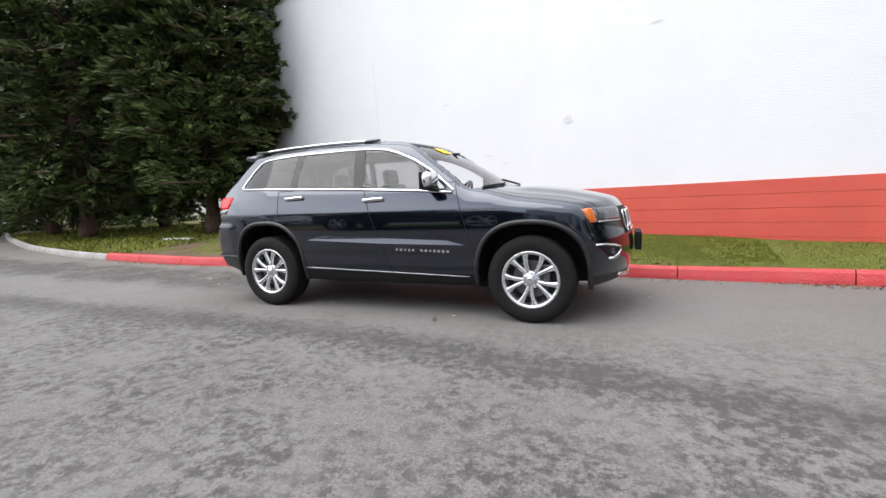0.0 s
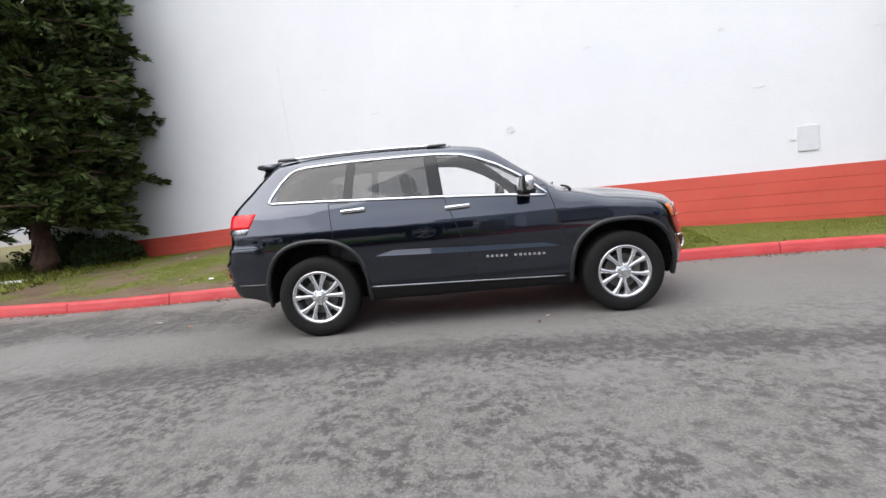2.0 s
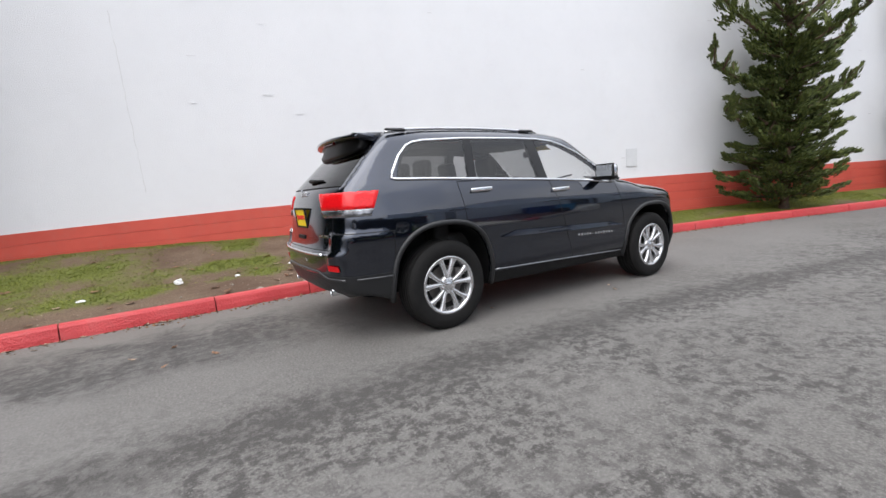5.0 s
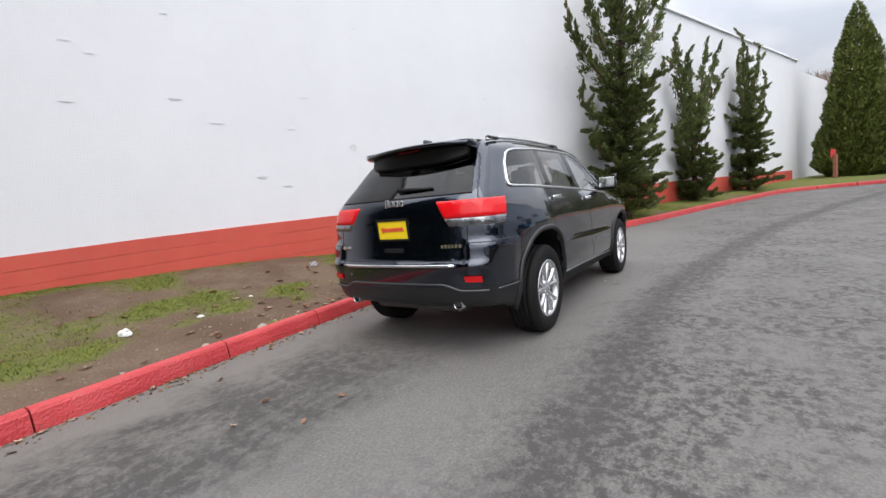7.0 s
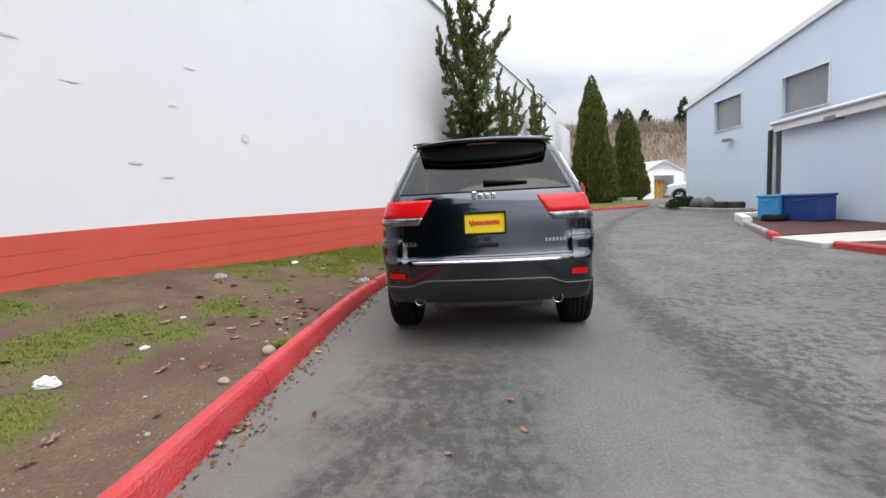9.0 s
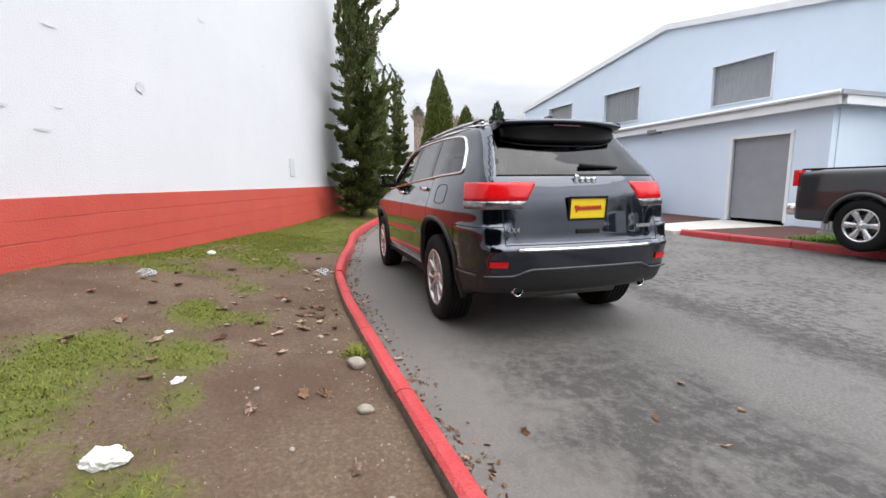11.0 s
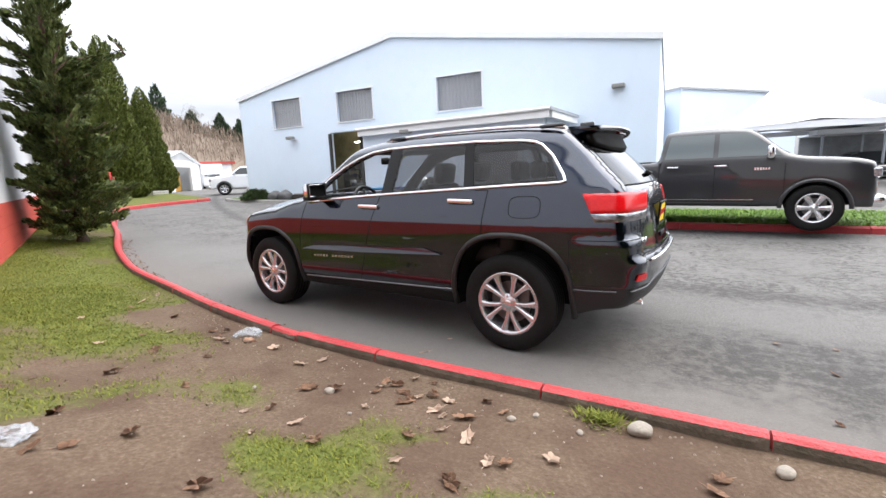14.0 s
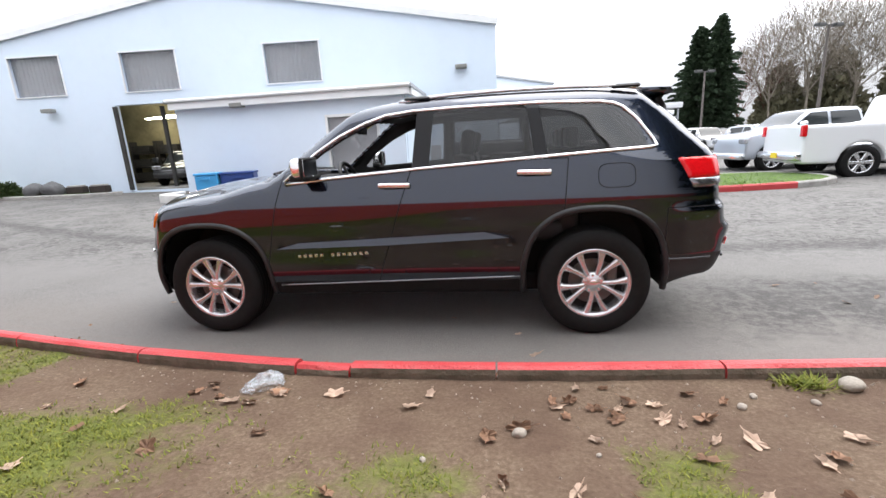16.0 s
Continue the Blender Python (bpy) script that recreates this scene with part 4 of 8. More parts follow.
def suv_class(f):
    x, y, z = cen[f.index]
    a, d, s = cy[f.index], depth[f.index], "l" if y > 0 else "r"
    if d < -0.035:
        return "lining" if z > 0.5 and arch_c[f.index] > 0.02 or z > 1.0 else "underside"
    if z < 0.42 and -1.9 < x < 1.7 and d < 0.02:
        return "sill_" + s if a > 0.6 else "underside"
    if z < 0.31:
        return "underside"
    if a > 0.55 and 1.27 < z < 1.625 and d > -0.035 and (-0.36 < x < -0.18 or -1.16 < x < -0.98):
        return ("pillar_" if x > -0.6 else "pillar2_") + s
    if x < -1.95:
        if 1.032 < z < 1.225 and a > 0.40 + 0.6 * (1.225 - z) and x + 2.0 + 0.5 * (1.215 - z) < 0:
            return ("lens_" if z > 1.092 else "lens_low_") + s
    if x < -1.9 and z < 0.575:
        return "valance"
    if x < -1.93 and (z < 0.775 or (z < 0.905 and a > 0.655)):
        return "rear_bumper"
    if x < -1.93 and a < 0.74 - 0.36 * max(0.0, z - 1.2) and z < 1.64 and (z > 1.225 or a < 0.655) and d > -0.02:
        return "tailgate"
    if x > 1.75 and 0.868 < z < 0.985 and a > 0.49 and x > 1.875 + 0.6 * (0.985 - z):
        return ("amber_" if a > 0.80 else "lamp_") + s
    if x > 1.9 and 0.745 < z < 0.985 and a < 0.455:
        return "grille"
    if x > 1.9 and 0.777 + 0.183 * (a - 0.39) < z < 0.985 and 0.40 < a < 0.845:
        return "nose_trim_" + s
    if x > 1.10 and a < 0.735 and z > 1.08 - 0.05 * x:
        return "hood"
    if x > 1.9 and z < 0.42:
        return "front_valance"
    if x > 1.95 and z < 0.93 - 0.06 * (x - 2):
        return "front_bumper"
    if a > 0.55 and 0.42 < z < 1.262:
        xf = 0.84 - 0.28 * (z - 1.02)
        xm = 0.0 - 0.36 * (z - 0.7)
        xr = -1.255 - 0.10 * (z - 1.0)
        if xm < x < xf:
            return "door_f_" + s
        if xr < x < xm:
            return "door_r_" + s
    return "body"


suv = thing("suv", 0, 0, 0, 0, "dark blue metallic suv with chrome trim parked beside the red kerb", "car")
mats_ = {"body": PAINT, "lining": LINING, "underside": BLACK_PLASTIC, "valance": GREY_PLASTIC, "rear_bumper": PAINT, "tailgate": PAINT, "hood": PAINT, "front_bumper": PAINT, "front_valance": GREY_PLASTIC, "grille": BLACK_PLASTIC}
names_ = {}
for s in "lr":
    mats_ |= {"sill_" + s: BLACK_PLASTIC, "pillar_" + s: BLACK_GLOSS, "pillar2_" + s: BLACK_GLOSS, "lens_" + s: RED_LENS, "lens_low_" + s: LOW_LENS, "amber_" + s: AMBER_LENS, "lamp_" + s: HEAD_LENS, "nose_trim_" + s: BLACK_GLOSS, "door_f_" + s: PAINT, "door_r_" + s: PAINT}
    names_ |= {"sill_" + s: "sill", "pillar_" + s: "pillar_trim", "pillar2_" + s: "pillar_trim", "lens_" + s: "tail_light", "lens_low_" + s: "reverse_light", "amber_" + s: "indicator", "lamp_" + s: "headlight", "nose_trim_" + s: "nose_trim", "door_f_" + s: "front_door", "door_r_" + s: "rear_door"}
names_ |= {"lining": "cabin_lining", "hood": "bonnet", "valance": "rear_valance"}
suv_parts = faces_out(bm, suv_class, names_, mats_, suv)
paint_keys = {"body", "rear_bumper", "tailgate", "hood", "front_bumper", "door_f_l", "door_f_r", "door_r_l", "door_r_r"}
seam_lines(bm, suv_class, lambda a, b: a in paint_keys and b in paint_keys, suv)
bm.free()


def s_pt(x, z, side, out=0.0):
    return (x, side * (float(s_half(x, z)) + out), z)


def rear_pt(y, z, out=0.0):
    return (float(s_rear(y, z)) - out, y, z)


for side, s in ((1, "l"), (-1, "r")):
    for poly, m, nm in ((WIN_F, GLASS_CLEAR, "front_window"), (WIN_R, GLASS_TINT, "rear_window"), (WIN_Q, GLASS_TINT, "quarter_window")):
        c = np.mean(poly, 0)
        big = [(a + math.copysign(0.028, a - c[0]), b + math.copysign(0.022, b - c[1])) for a, b in poly]
        if nm == "front_window":
            if side > 0:
                continue
        bmw = warp(clip_grid(big), lambda x, z: s_pt(x, z, side, 0.0015))
        pane(nm, bmw, m, suv, (0, side, 0))
    for plate_ in ([(-0.195, 1.235), (-0.318, 1.24), (-0.358, 1.655), (-0.235, 1.652)], [(-1.06, 1.275), (-1.15, 1.28), (-1.09, 1.662), (-1.005, 1.662)]):
        part("pillar_plate", warp(clip_grid(plate_, 4, 10), lambda x, z: s_pt(x, z, side, 0.0035)), BLACK_GLOSS, suv, smooth=True)
    ring = [(0.755, 1.168), (0.40, 1.200), (-0.25, 1.238), (-0.9, 1.268), (-1.5, 1.295), (-1.83, 1.306), (-1.868, 1.316), (-1.845, 1.36), (-1.75, 1.500), (-1.66, 1.585), (-1.60, 1.612), (-1.50, 1.628), (-1.1, 1.645), (-0.5, 1.648), (-0.2, 1.642), (0.0, 1.622), (0.15, 1.577), (0.34, 1.496), (0.52, 1.388), (0.68, 1.262), (0.765, 1.190)]
    fine = []
    for (a, b), (c, d) in zip(ring, ring[1:] + ring[:1]):
        n = max(1, int(math.hypot(c - a, d - b) / 0.09))
        fine += [(a + (c - a) * k / n, b + (d - b) * k / n) for k in range(n)]
    part("chrome_surround", tube([s_pt(x, z, side, 0.004) for x, z in fine], 0.0125, 6, True), CHROME, suv, "bright chrome window surround", smooth=True)
    # door moulding
    bmm = warp(clip_grid([(-0.875, 0.738), (-0.70, 0.782), (0.70, 0.732), (0.875, 0.690), (0.0, 0.705)], 18, 3), lambda x, z: s_pt(x, z, side, 0.003))
    thicken(bmm, lambda co: (0, side * (0.004 + 0.34 * max(0.0, min(0.075, 0.762 - 0.03 * co.x - co.z))), 0.0))
    part("door_moulding", bmm, PAINT, suv, "painted bright-edged door moulding")
    for hx, hz in ((-0.07, 1.132), (-1.05, 1.180)):
        hp = s_pt(hx, hz, side, 0.03)
        bmh = bmesh.new()
        add_box(bmh, 0, 0, 0, 0.235, 0.022, 0.036, bevel=0.010, seg=3)
        for v in bmh.verts:
            v.co.y -= side * 0.9 * v.co.x**2
        bmesh.ops.transform(bmh, matrix=pose(*hp, 0, -2, 0), verts=bmh.verts)
        part("door_handle", bmh, CHROME, suv_parts["door_%s_%s" % ("f" if hx > -0.5 else "r", s)], "chrome door handle", smooth=True)
        # flat black patch on the panel, painted shade of the hollow behind the handle
        bmh = warp(clip_grid([(hx - 0.07, hz - 0.028), (hx + 0.07, hz - 0.028), (hx + 0.09, hz + 0.02), (hx - 0.09, hz + 0.02)], 6, 3), lambda x, z: s_pt(x, z, side, 0.0015))
        part("handle_shade", bmh, BLACK_GLOSS, suv_parts["door_%s_%s" % ("f" if hx > -0.5 else "r", s)])
    # wheel arch mouldings
    for cx in (1.457, -1.457):
        pts, rad = [], []
        for k in range(33):
            a = math.radians(-8 + 196 * k / 32)
            ca, sa = math.cos(a), math.sin(a)
            r = (abs(ca) ** 2.5 + abs(sa / (1.03 if cx > 0 else 1.10)) ** 2.5) ** (-1 / 2.5) * 0.492
            x, z = cx + r * ca, max(0.385 + r * sa, 0.31)
            pts.append(s_pt(x, z, side, -0.006))
        part("arch_moulding", tube(pts, 0.024, 8, flat=1.0), GREY_PLASTIC, suv, "matt dark grey wheel arch moulding", smooth=True)
    # bright strip along the sill
    part("sill_strip", tube([s_pt(x, 0.418 - 0.028 * x, side, 0.004) for x in np.linspace(-0.95, 0.9, 20)], 0.006, 6), SATIN, suv, "satin silver sill strip", smooth=True)
    # door mirror
    mir = new("mirror")
    mir.parent = suv
    mp = s_pt(0.56, 1.285, side, 0.135)
    mir.matrix_basis = pose(*mp, 0, 0, side * -6)
    bmm = bmesh.new()
    add_box(bmm, 0.02, 0, 0.0, 0.115, 0.215, 0.150, bevel=0.05, seg=4)
    for v in bmm.verts:
        v.co.x += 0.25 * v.co.y * side * -0.4
        if v.co.z < 0:
            v.co.x *= 0.85
    part("mirror_cap", bmm, CHROME, mir, "chrome mirror cap", smooth=True)
    part("mirror_base", boxes((0.015, 0, -0.065, 0.11, 0.19, 0.05), (0.01, -side * 0.12, -0.07, 0.08, 0.14, 0.045), bevel=0.016), BLACK_PLASTIC, mir, smooth=True)
    part("mirror_housing", boxes((-0.038, 0, 0.0, 0.026, 0.214, 0.150), bevel=0.011, seg=3), BLACK_PLASTIC, mir, smooth=True)
    part("mirror_glass", boxes((-0.051, 0, 0.004, 0.006, 0.180, 0.118), bevel=0.002), mat("mirror_silver", (0.8, 0.82, 0.84), 0.03, 1.0), mir)
    # roof rail
    pts = [(x, side * 0.60, float(s_top(x, 0.60)) + h - 0.008) for x, h in ((-1.80, 0.0), (-1.72, 0.006), (-1.6, 0.012), (-1.3, 0.013), (-0.9, 0.013), (-0.5, 0.013), (-0.3, 0.012), (-0.18, 0.006), (-0.08, 0.0))]
    part("roof_rail", tube(pts, 0.014, 8), ALLOY, suv, "silver roof rail", smooth=True)
    for fx in (-1.70, -0.22):
        bmf = bmesh.new()
        add_box(bmf, fx, side * 0.60, float(s_top(fx, 0.6)) + 0.004, 0.20, 0.042, 0.032, bevel=0.02, seg=3)
        part("rail_foot", bmf, GREY_PLASTIC, suv, smooth=True)
    # rear reflector, exhaust, fog lamp
    yy = side * 0.705
    bmr = warp(clip_grid([(yy - 0.062, 0.615), (yy + 0.062, 0.618), (yy + 0.062, 0.662), (yy - 0.062, 0.660)], 6, 3), lambda y, z: rear_pt(y, z, 0.004))
    thicken(bmr, lambda co: (-0.006, 0, 0))
    part("rear_reflector", bmr, RED_LENS, suv)
    ex = lathe([(0.034, 0.02), (0.034, 0.072), (0.037, 0.080), (0.040, 0.076), (0.041, -0.08)], 24)
    bmesh.ops.transform(ex, matrix=pose(-2.285, side * 0.54, 0.43, 0, 0, 90), verts=ex.verts)
    tip = part("exhaust_tip", ex, CHROME, suv, "chrome exhaust tip", smooth=True)
    # flat black disc paints the shade inside the hollow pipe
    bore = lathe([(0.001, 0.025), (0.033, 0.025)], 24)
    bmesh.ops.transform(bore, matrix=pose(-2.285, side * 0.54, 0.43, 0, 0, 90), verts=bore.verts)
    part("exhaust_bore_shade", bore, DEEP_BLACK, tip)
    # fog lamp: a dark pocket with a chrome bracket round it and a small lens
    pocket = [(0.82, 0.672), (0.60, 0.640), (0.64, 0.575), (0.74, 0.560)]
    part("fog_pocket", warp(clip_grid(pocket, 8, 5), lambda y, z: (float(s_front(y, z)) + 0.004, side * y, z)), BLACK_PLASTIC, suv)
    bracket = [(0.86, 0.684), (0.78, 0.682), (0.66, 0.662), (0.60, 0.642), (0.595, 0.618), (0.635, 0.575), (0.69, 0.556), (0.745, 0.558)]
    part("fog_bracket", tube([(min(float(s_front(y, z)), 2.3) + 0.006, side * min(y, float(s_half(1.99, z)) - 0.0), z) for y, z in bracket], [0.006, 0.010, 0.011, 0.013, 0.014, 0.015, 0.015, 0.009], 8), CHROME, suv, "chrome fog lamp bracket", smooth=True)
    spot_pose = pose(float(s_front(0.695, 0.615)) + 0.012, side * 0.695, 0.615, 0, 0, -62 if side > 0 else -118)
    fl_ = lathe([(0.001, -0.004), (0.024, -0.006), (0.034, -0.012), (0.036, -0.04)], 28)
    bmesh.ops.transform(fl_, matrix=spot_pose, verts=fl_.verts)
    part("fog_lens", fl_, HEAD_LENS, suv, smooth=True)
    # headlamp projector under the lens, chrome edge of the lamp
    part("lamp_brow", tube([(float(s_front(y, 0.872)) + 0.008, side * y, 0.872) for y in np.linspace(0.50, 0.79, 14)], 0.006, 6), ALLOY, suv, smooth=True)
    part("front_hook_trim", tube([(float(s_front(y, 0.36)) + 0.01, side * y, 0.36 + 0.12 * (y - 0.3)) for y in np.linspace(0.05, 0.52, 12)], 0.02, 6), ALLOY, suv, smooth=True)
    # seats
    seat = new("front_seat")
    seat.parent = suv
    seat.matrix_basis = pose(-0.15, side * 0.37, 0.52)
    part("cushion", boxes((0.08, 0, 0.16, 0.54, 0.50, 0.16), bevel=0.05, seg=3), SEAT, seat, smooth=True)
    bb = boxes((0, 0, 0.34, 0.15, 0.50, 0.62), bevel=0.055, seg=3)
    bmesh.ops.transform(bb, matrix=pose(-0.24, 0, 0.16, 0, -14, 0), verts=bb.verts)
    part("backrest", bb, SEAT, seat, smooth=True)
    bb = boxes((0, 0, 0, 0.11, 0.27, 0.20), bevel=0.045, seg=3)
    bmesh.ops.transform(bb, matrix=pose(-0.42, 0, 0.88, 0, -10, 0), verts=bb.verts)
    part("headrest", bb, SEAT, seat, smooth=True)
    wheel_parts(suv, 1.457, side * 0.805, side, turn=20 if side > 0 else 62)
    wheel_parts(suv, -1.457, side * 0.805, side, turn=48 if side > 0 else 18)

bb = boxes((-1.05, 0, 0.72, 0.52, 1.30, 0.18), (-1.32, 0, 1.0, 0.18, 1.30, 0.62), bevel=0.05, seg=3)
part("rear_bench", bb, SEAT, suv, smooth=True)
for y in (-0.42, 0.0, 0.42):
    part("headrest", boxes((-1.36, y, 1.40, 0.10, 0.24, 0.16), bevel=0.04, seg=3), SEAT, suv, smooth=True)
dash = boxes((0.80, 0, 1.02, 0.46, 1.44, 0.26), (0.62, 0.38, 1.15, 0.22, 0.38, 0.10), (0.60, 0.0, 0.92, 0.12, 0.34, 0.40), bevel=0.05, seg=3)
part("dashboard", dash, LINING, suv, smooth=True)
wheel_bm = tube([(0.19 * math.cos(a), 0.19 * math.sin(a), 0) for a in np.linspace(0, 2 * math.pi, 28, endpoint=False)], 0.017, 8, True)
add_box(wheel_bm, 0, 0, -0.01, 0.15, 0.11, 0.05, bevel=0.02)
add_box(wheel_bm, 0, 0, -0.005, 0.36, 0.03, 0.02, bevel=0.006)
bmesh.ops.transform(wheel_bm, matrix=pose(0.42, 0.37, 1.12, 0, -66, 0), verts=wheel_bm.verts)
part("steering_wheel", wheel_bm, SEAT, suv, smooth=True)
part("inner_mirror", boxes((0.42, 0.0, 1.56, 0.03, 0.24, 0.07), (0.47, 0, 1.59, 0.10, 0.03, 0.03), bevel=0.012), BLACK_PLASTIC, suv, smooth=True)
part("centre_console", boxes((0.15, 0, 0.74, 0.9, 0.22, 0.26), bevel=0.04), LINING, suv)

# running gear under the floor
part("floor_pan", boxes((0.1, 0, 0.30, 2.0, 1.30, 0.10), (-1.0, 0.18, 0.29, 0.62, 0.72, 0.16), bevel=0.03), BLACK_PLASTIC, suv)
part("silencer", boxes((-2.05, 0, 0.40, 0.30, 0.92, 0.17), bevel=0.05, seg=3), IRON, suv, "dull steel silencer box", smooth=True)
part("rear_axle", tube([(-1.457, y, 0.385) for y in np.linspace(-0.70, 0.70, 9)], [0.04, 0.05, 0.055, 0.10, 0.14, 0.10, 0.055, 0.05, 0.04], 12), IRON, suv, smooth=True)
part("front_axle", tube([(1.457, y, 0.36) for y in np.linspace(-0.70, 0.70, 9)], [0.035, 0.04, 0.05, 0.08, 0.11, 0.08, 0.05, 0.04, 0.035], 12), IRON, suv, smooth=True)

# windscreen and rear glass
bmw = clip_grid([(0.22, -0.62), (0.22, 0.62), (0.95, 0.765), (1.125, 0.0 + 0.5), (1.125, -0.5), (0.95, -0.765)], 20, 20)
for v in bmw.verts:
    y = v.co.z
    v.co = Vector((v.co.x, y, float(s_top(v.co.x, y)) - 0.022))
pane("windscreen", bmw, GLASS_CLEAR, suv, (0.5, 0, 1))
bmw = warp(clip_grid([(-0.675, 1.275), (0.675, 1.275), (0.545, 1.64), (-0.545, 1.64)], 20, 12), lambda y, z: rear_pt(y, z, 0.002))
pane("rear_screen", bmw, GLASS_REAR, suv, (-1, 0, 0.6))
part("screen_gap", tube([rear_pt(y, 1.275, 0.002) for y in np.linspace(-0.675, 0.675, 24)], 0.006, 5), SEAM, suv)
part("yellow_sticker", warp(clip_grid([(0.34, -0.30), (0.46, -0.30), (0.46, -0.08), (0.34, -0.08)], 6, 6), lambda x, y: (x, y, float(s_top(x, y)) - 0.012)), YELLOW, suv, "yellow paper sticker on the windscreen")

# spoiler over the rear glass
def spoiler_sheet(ring_at, half_w, n=33):
    bms = bmesh.new()
    rows = []
    for k in range(n):
        y = -half_w + 2 * half_w * k / (n - 1)
        rows.append([bms.verts.new((a, y, b)) for a, b in ring_at(y, abs(y) / half_w)])
    for ra, rb in zip(rows, rows[1:]):
        m = len(ra)
        for i in range(m):
            bms.faces.new((ra[i], ra[(i + 1) % m], rb[(i + 1) % m], rb[i]))
    bms.faces.new(rows[0])
    bms.faces.new(rows[-1][::-1])
    return bms


def blade_ring(y, e):
    drop = 0.018 * e**2
    back = -2.120 + 0.085 * e**2.2
    return [(-1.80, float(s_top(-1.80, y)) - 0.004), (-1.92, float(s_top(-1.92, y)) + 0.003), (-2.04, 1.722 - drop), (back + 0.02, 1.716 - drop), (back, 1.706 - drop), (back + 0.006, 1.684 - drop), (back + 0.03, 1.676 - drop), (-2.0, 1.672 - drop), (-1.85, 1.655 - drop)]


def filler_ring(y, e):
    drop = 0.018 * e**2
    low = 1.530 + 0.045 * e**4
    gl = float(s_rear(y, low)) - 0.010
    return [(-1.90, 1.68 - drop), (-2.075 + 0.085 * e**2.2, 1.679 - drop), (-2.055 + 0.085 * e**2.2, 1.655 - drop), (gl - 0.012, low + 0.028), (gl, low), (gl + 0.06, low + 0.01)]


part("spoiler", spoiler_sheet(blade_ring, 0.548), PAINT, suv, "dark blue roof spoiler over the rear glass", smooth=True)
part("spoiler_underside", spoiler_sheet(filler_ring, 0.515), DEEP_BLACK, suv, "black underside of the spoiler", smooth=True)
part("brake_light", boxes((-2.078, 0, 1.667, 0.03, 0.24, 0.012)), mat("dark_red_lens", (0.08, 0.004, 0.005), 0.2), suv)
part("antenna_fin", boxes((-1.80, 0, 1.762, 0.12, 0.03, 0.05), bevel=0.012), BLACK_PAINT, suv, smooth=True)
# chrome strip, number card, badges, wiper, tailgate trim
part("bumper_strip", tube([rear_pt(y, 0.742, 0.008) for y in np.linspace(-0.57, 0.57, 24)], 0.013, 6), CHROME, suv, "chrome bumper strip", smooth=True)
edge = [rear_pt(y, 0.598 - 0.05 * float(step(0.45, 0.62, abs(y))), 0.004) for y in np.linspace(-0.80, 0.80, 40)]
part("valance_edge", tube(edge, 0.009, 6), DULL_EDGE, suv, "dull grey edge of the rear valance", smooth=True)
for side in (1, -1):
    part("valance_edge", tube([s_pt(x, 0.545, side, 0.003) for x in np.linspace(-1.95, -2.24, 8)], 0.008, 6), DULL_EDGE, suv, "dull grey edge of the rear valance", smooth=True)
plate = new("dealer_plate")
plate.parent = suv
plate.matrix_basis = pose(-2.402, 0, 1.03, 0, -5, 0)
part("plate_card", boxes((0, 0, 0, 0.008, 0.305, 0.152), bevel=0.003), YELLOW, plate, "yellow card in a black frame")
part("plate_frame", boxes((-0.003, 0, 0.081, 0.016, 0.322, 0.016), (-0.003, 0, -0.081, 0.016, 0.322, 0.016), (-0.003, 0.157, 0, 0.016, 0.012, 0.15), (-0.003, -0.157, 0, 0.016, 0.012, 0.15)), BLACK_PLASTIC, plate)
script = [(-0.006, 0.115 - 0.23 * k / 72, 0.006 * k / 72 + (0.026 if k < 10 else 0.017) * math.sin(k * 0.95)) for k in range(73)]
ink = tube(script, 0.0045, 5)
part("plate_writing", ink, RED_INK, plate)
badge = bmesh.new()
for k in range(4):
    add_box(badge, rear_pt(0, 1.245)[0] - 0.012, 0.075 - 0.05 * k, 1.232 + (0.004 if k else 0.012), 0.012, 0.036, 0.045 + (0.02 if k in (0,) else 0), bevel=0.008)
part("tailgate_badge", badge, CHROME, suv, "small chrome badge shapes")
txt = bpy.data.curves.new("drive_badge", "FONT")
txt.body, txt.size, txt.extrude = "4X4", 0.055, 0.003
txt.materials.append(CHROME)
db = new("drive_badge", txt)
db.parent = suv
db.matrix_basis = pose(float(s_rear(0.6, 0.88)) - 0.008, 0.635, 0.865, 90, 0, -97)
for y0, n in ((-0.46, 6),):
    for k in range(n):
        y = y0 - 0.028 * k
        p = rear_pt(y, 0.885, 0.006)
        part("model_badge", boxes((p[0], y, 0.885, 0.006, 0.020, 0.026)), CHROME, suv)
for side in (1, -1):
    for run in (range(0, 5), range(6, 13)):
        for k in run:
            x = 0.175 + 0.044 * (k if side < 0 else 12 - k)
            p = s_pt(x, 0.645 - 0.03 * (x - 0.17), side, 0.006)
            part("door_badge", boxes((*p, 0.025, 0.005, 0.021 + 0.004 * (k % 2))), ALLOY, suv)
wp = bmesh.new()
tube([rear_pt(0.0, 1.345, 0.025), rear_pt(-0.18, 1.34, 0.022), rear_pt(-0.34, 1.335, 0.016)], [0.020, 0.014, 0.008], 6, bm=wp)
part("rear_wiper", wp, BLACK_PLASTIC, suv, smooth=True)
part("tailgate_pull", boxes((rear_pt(0, 0.86)[0] - 0.004, 0, 0.862, 0.012, 0.20, 0.035), bevel=0.005), BLACK_PLASTIC, suv)
part("front_card", boxes((2.325, 0, 0.645, 0.06, 0.36, 0.17), bevel=0.01), BLACK_PLASTIC, suv)
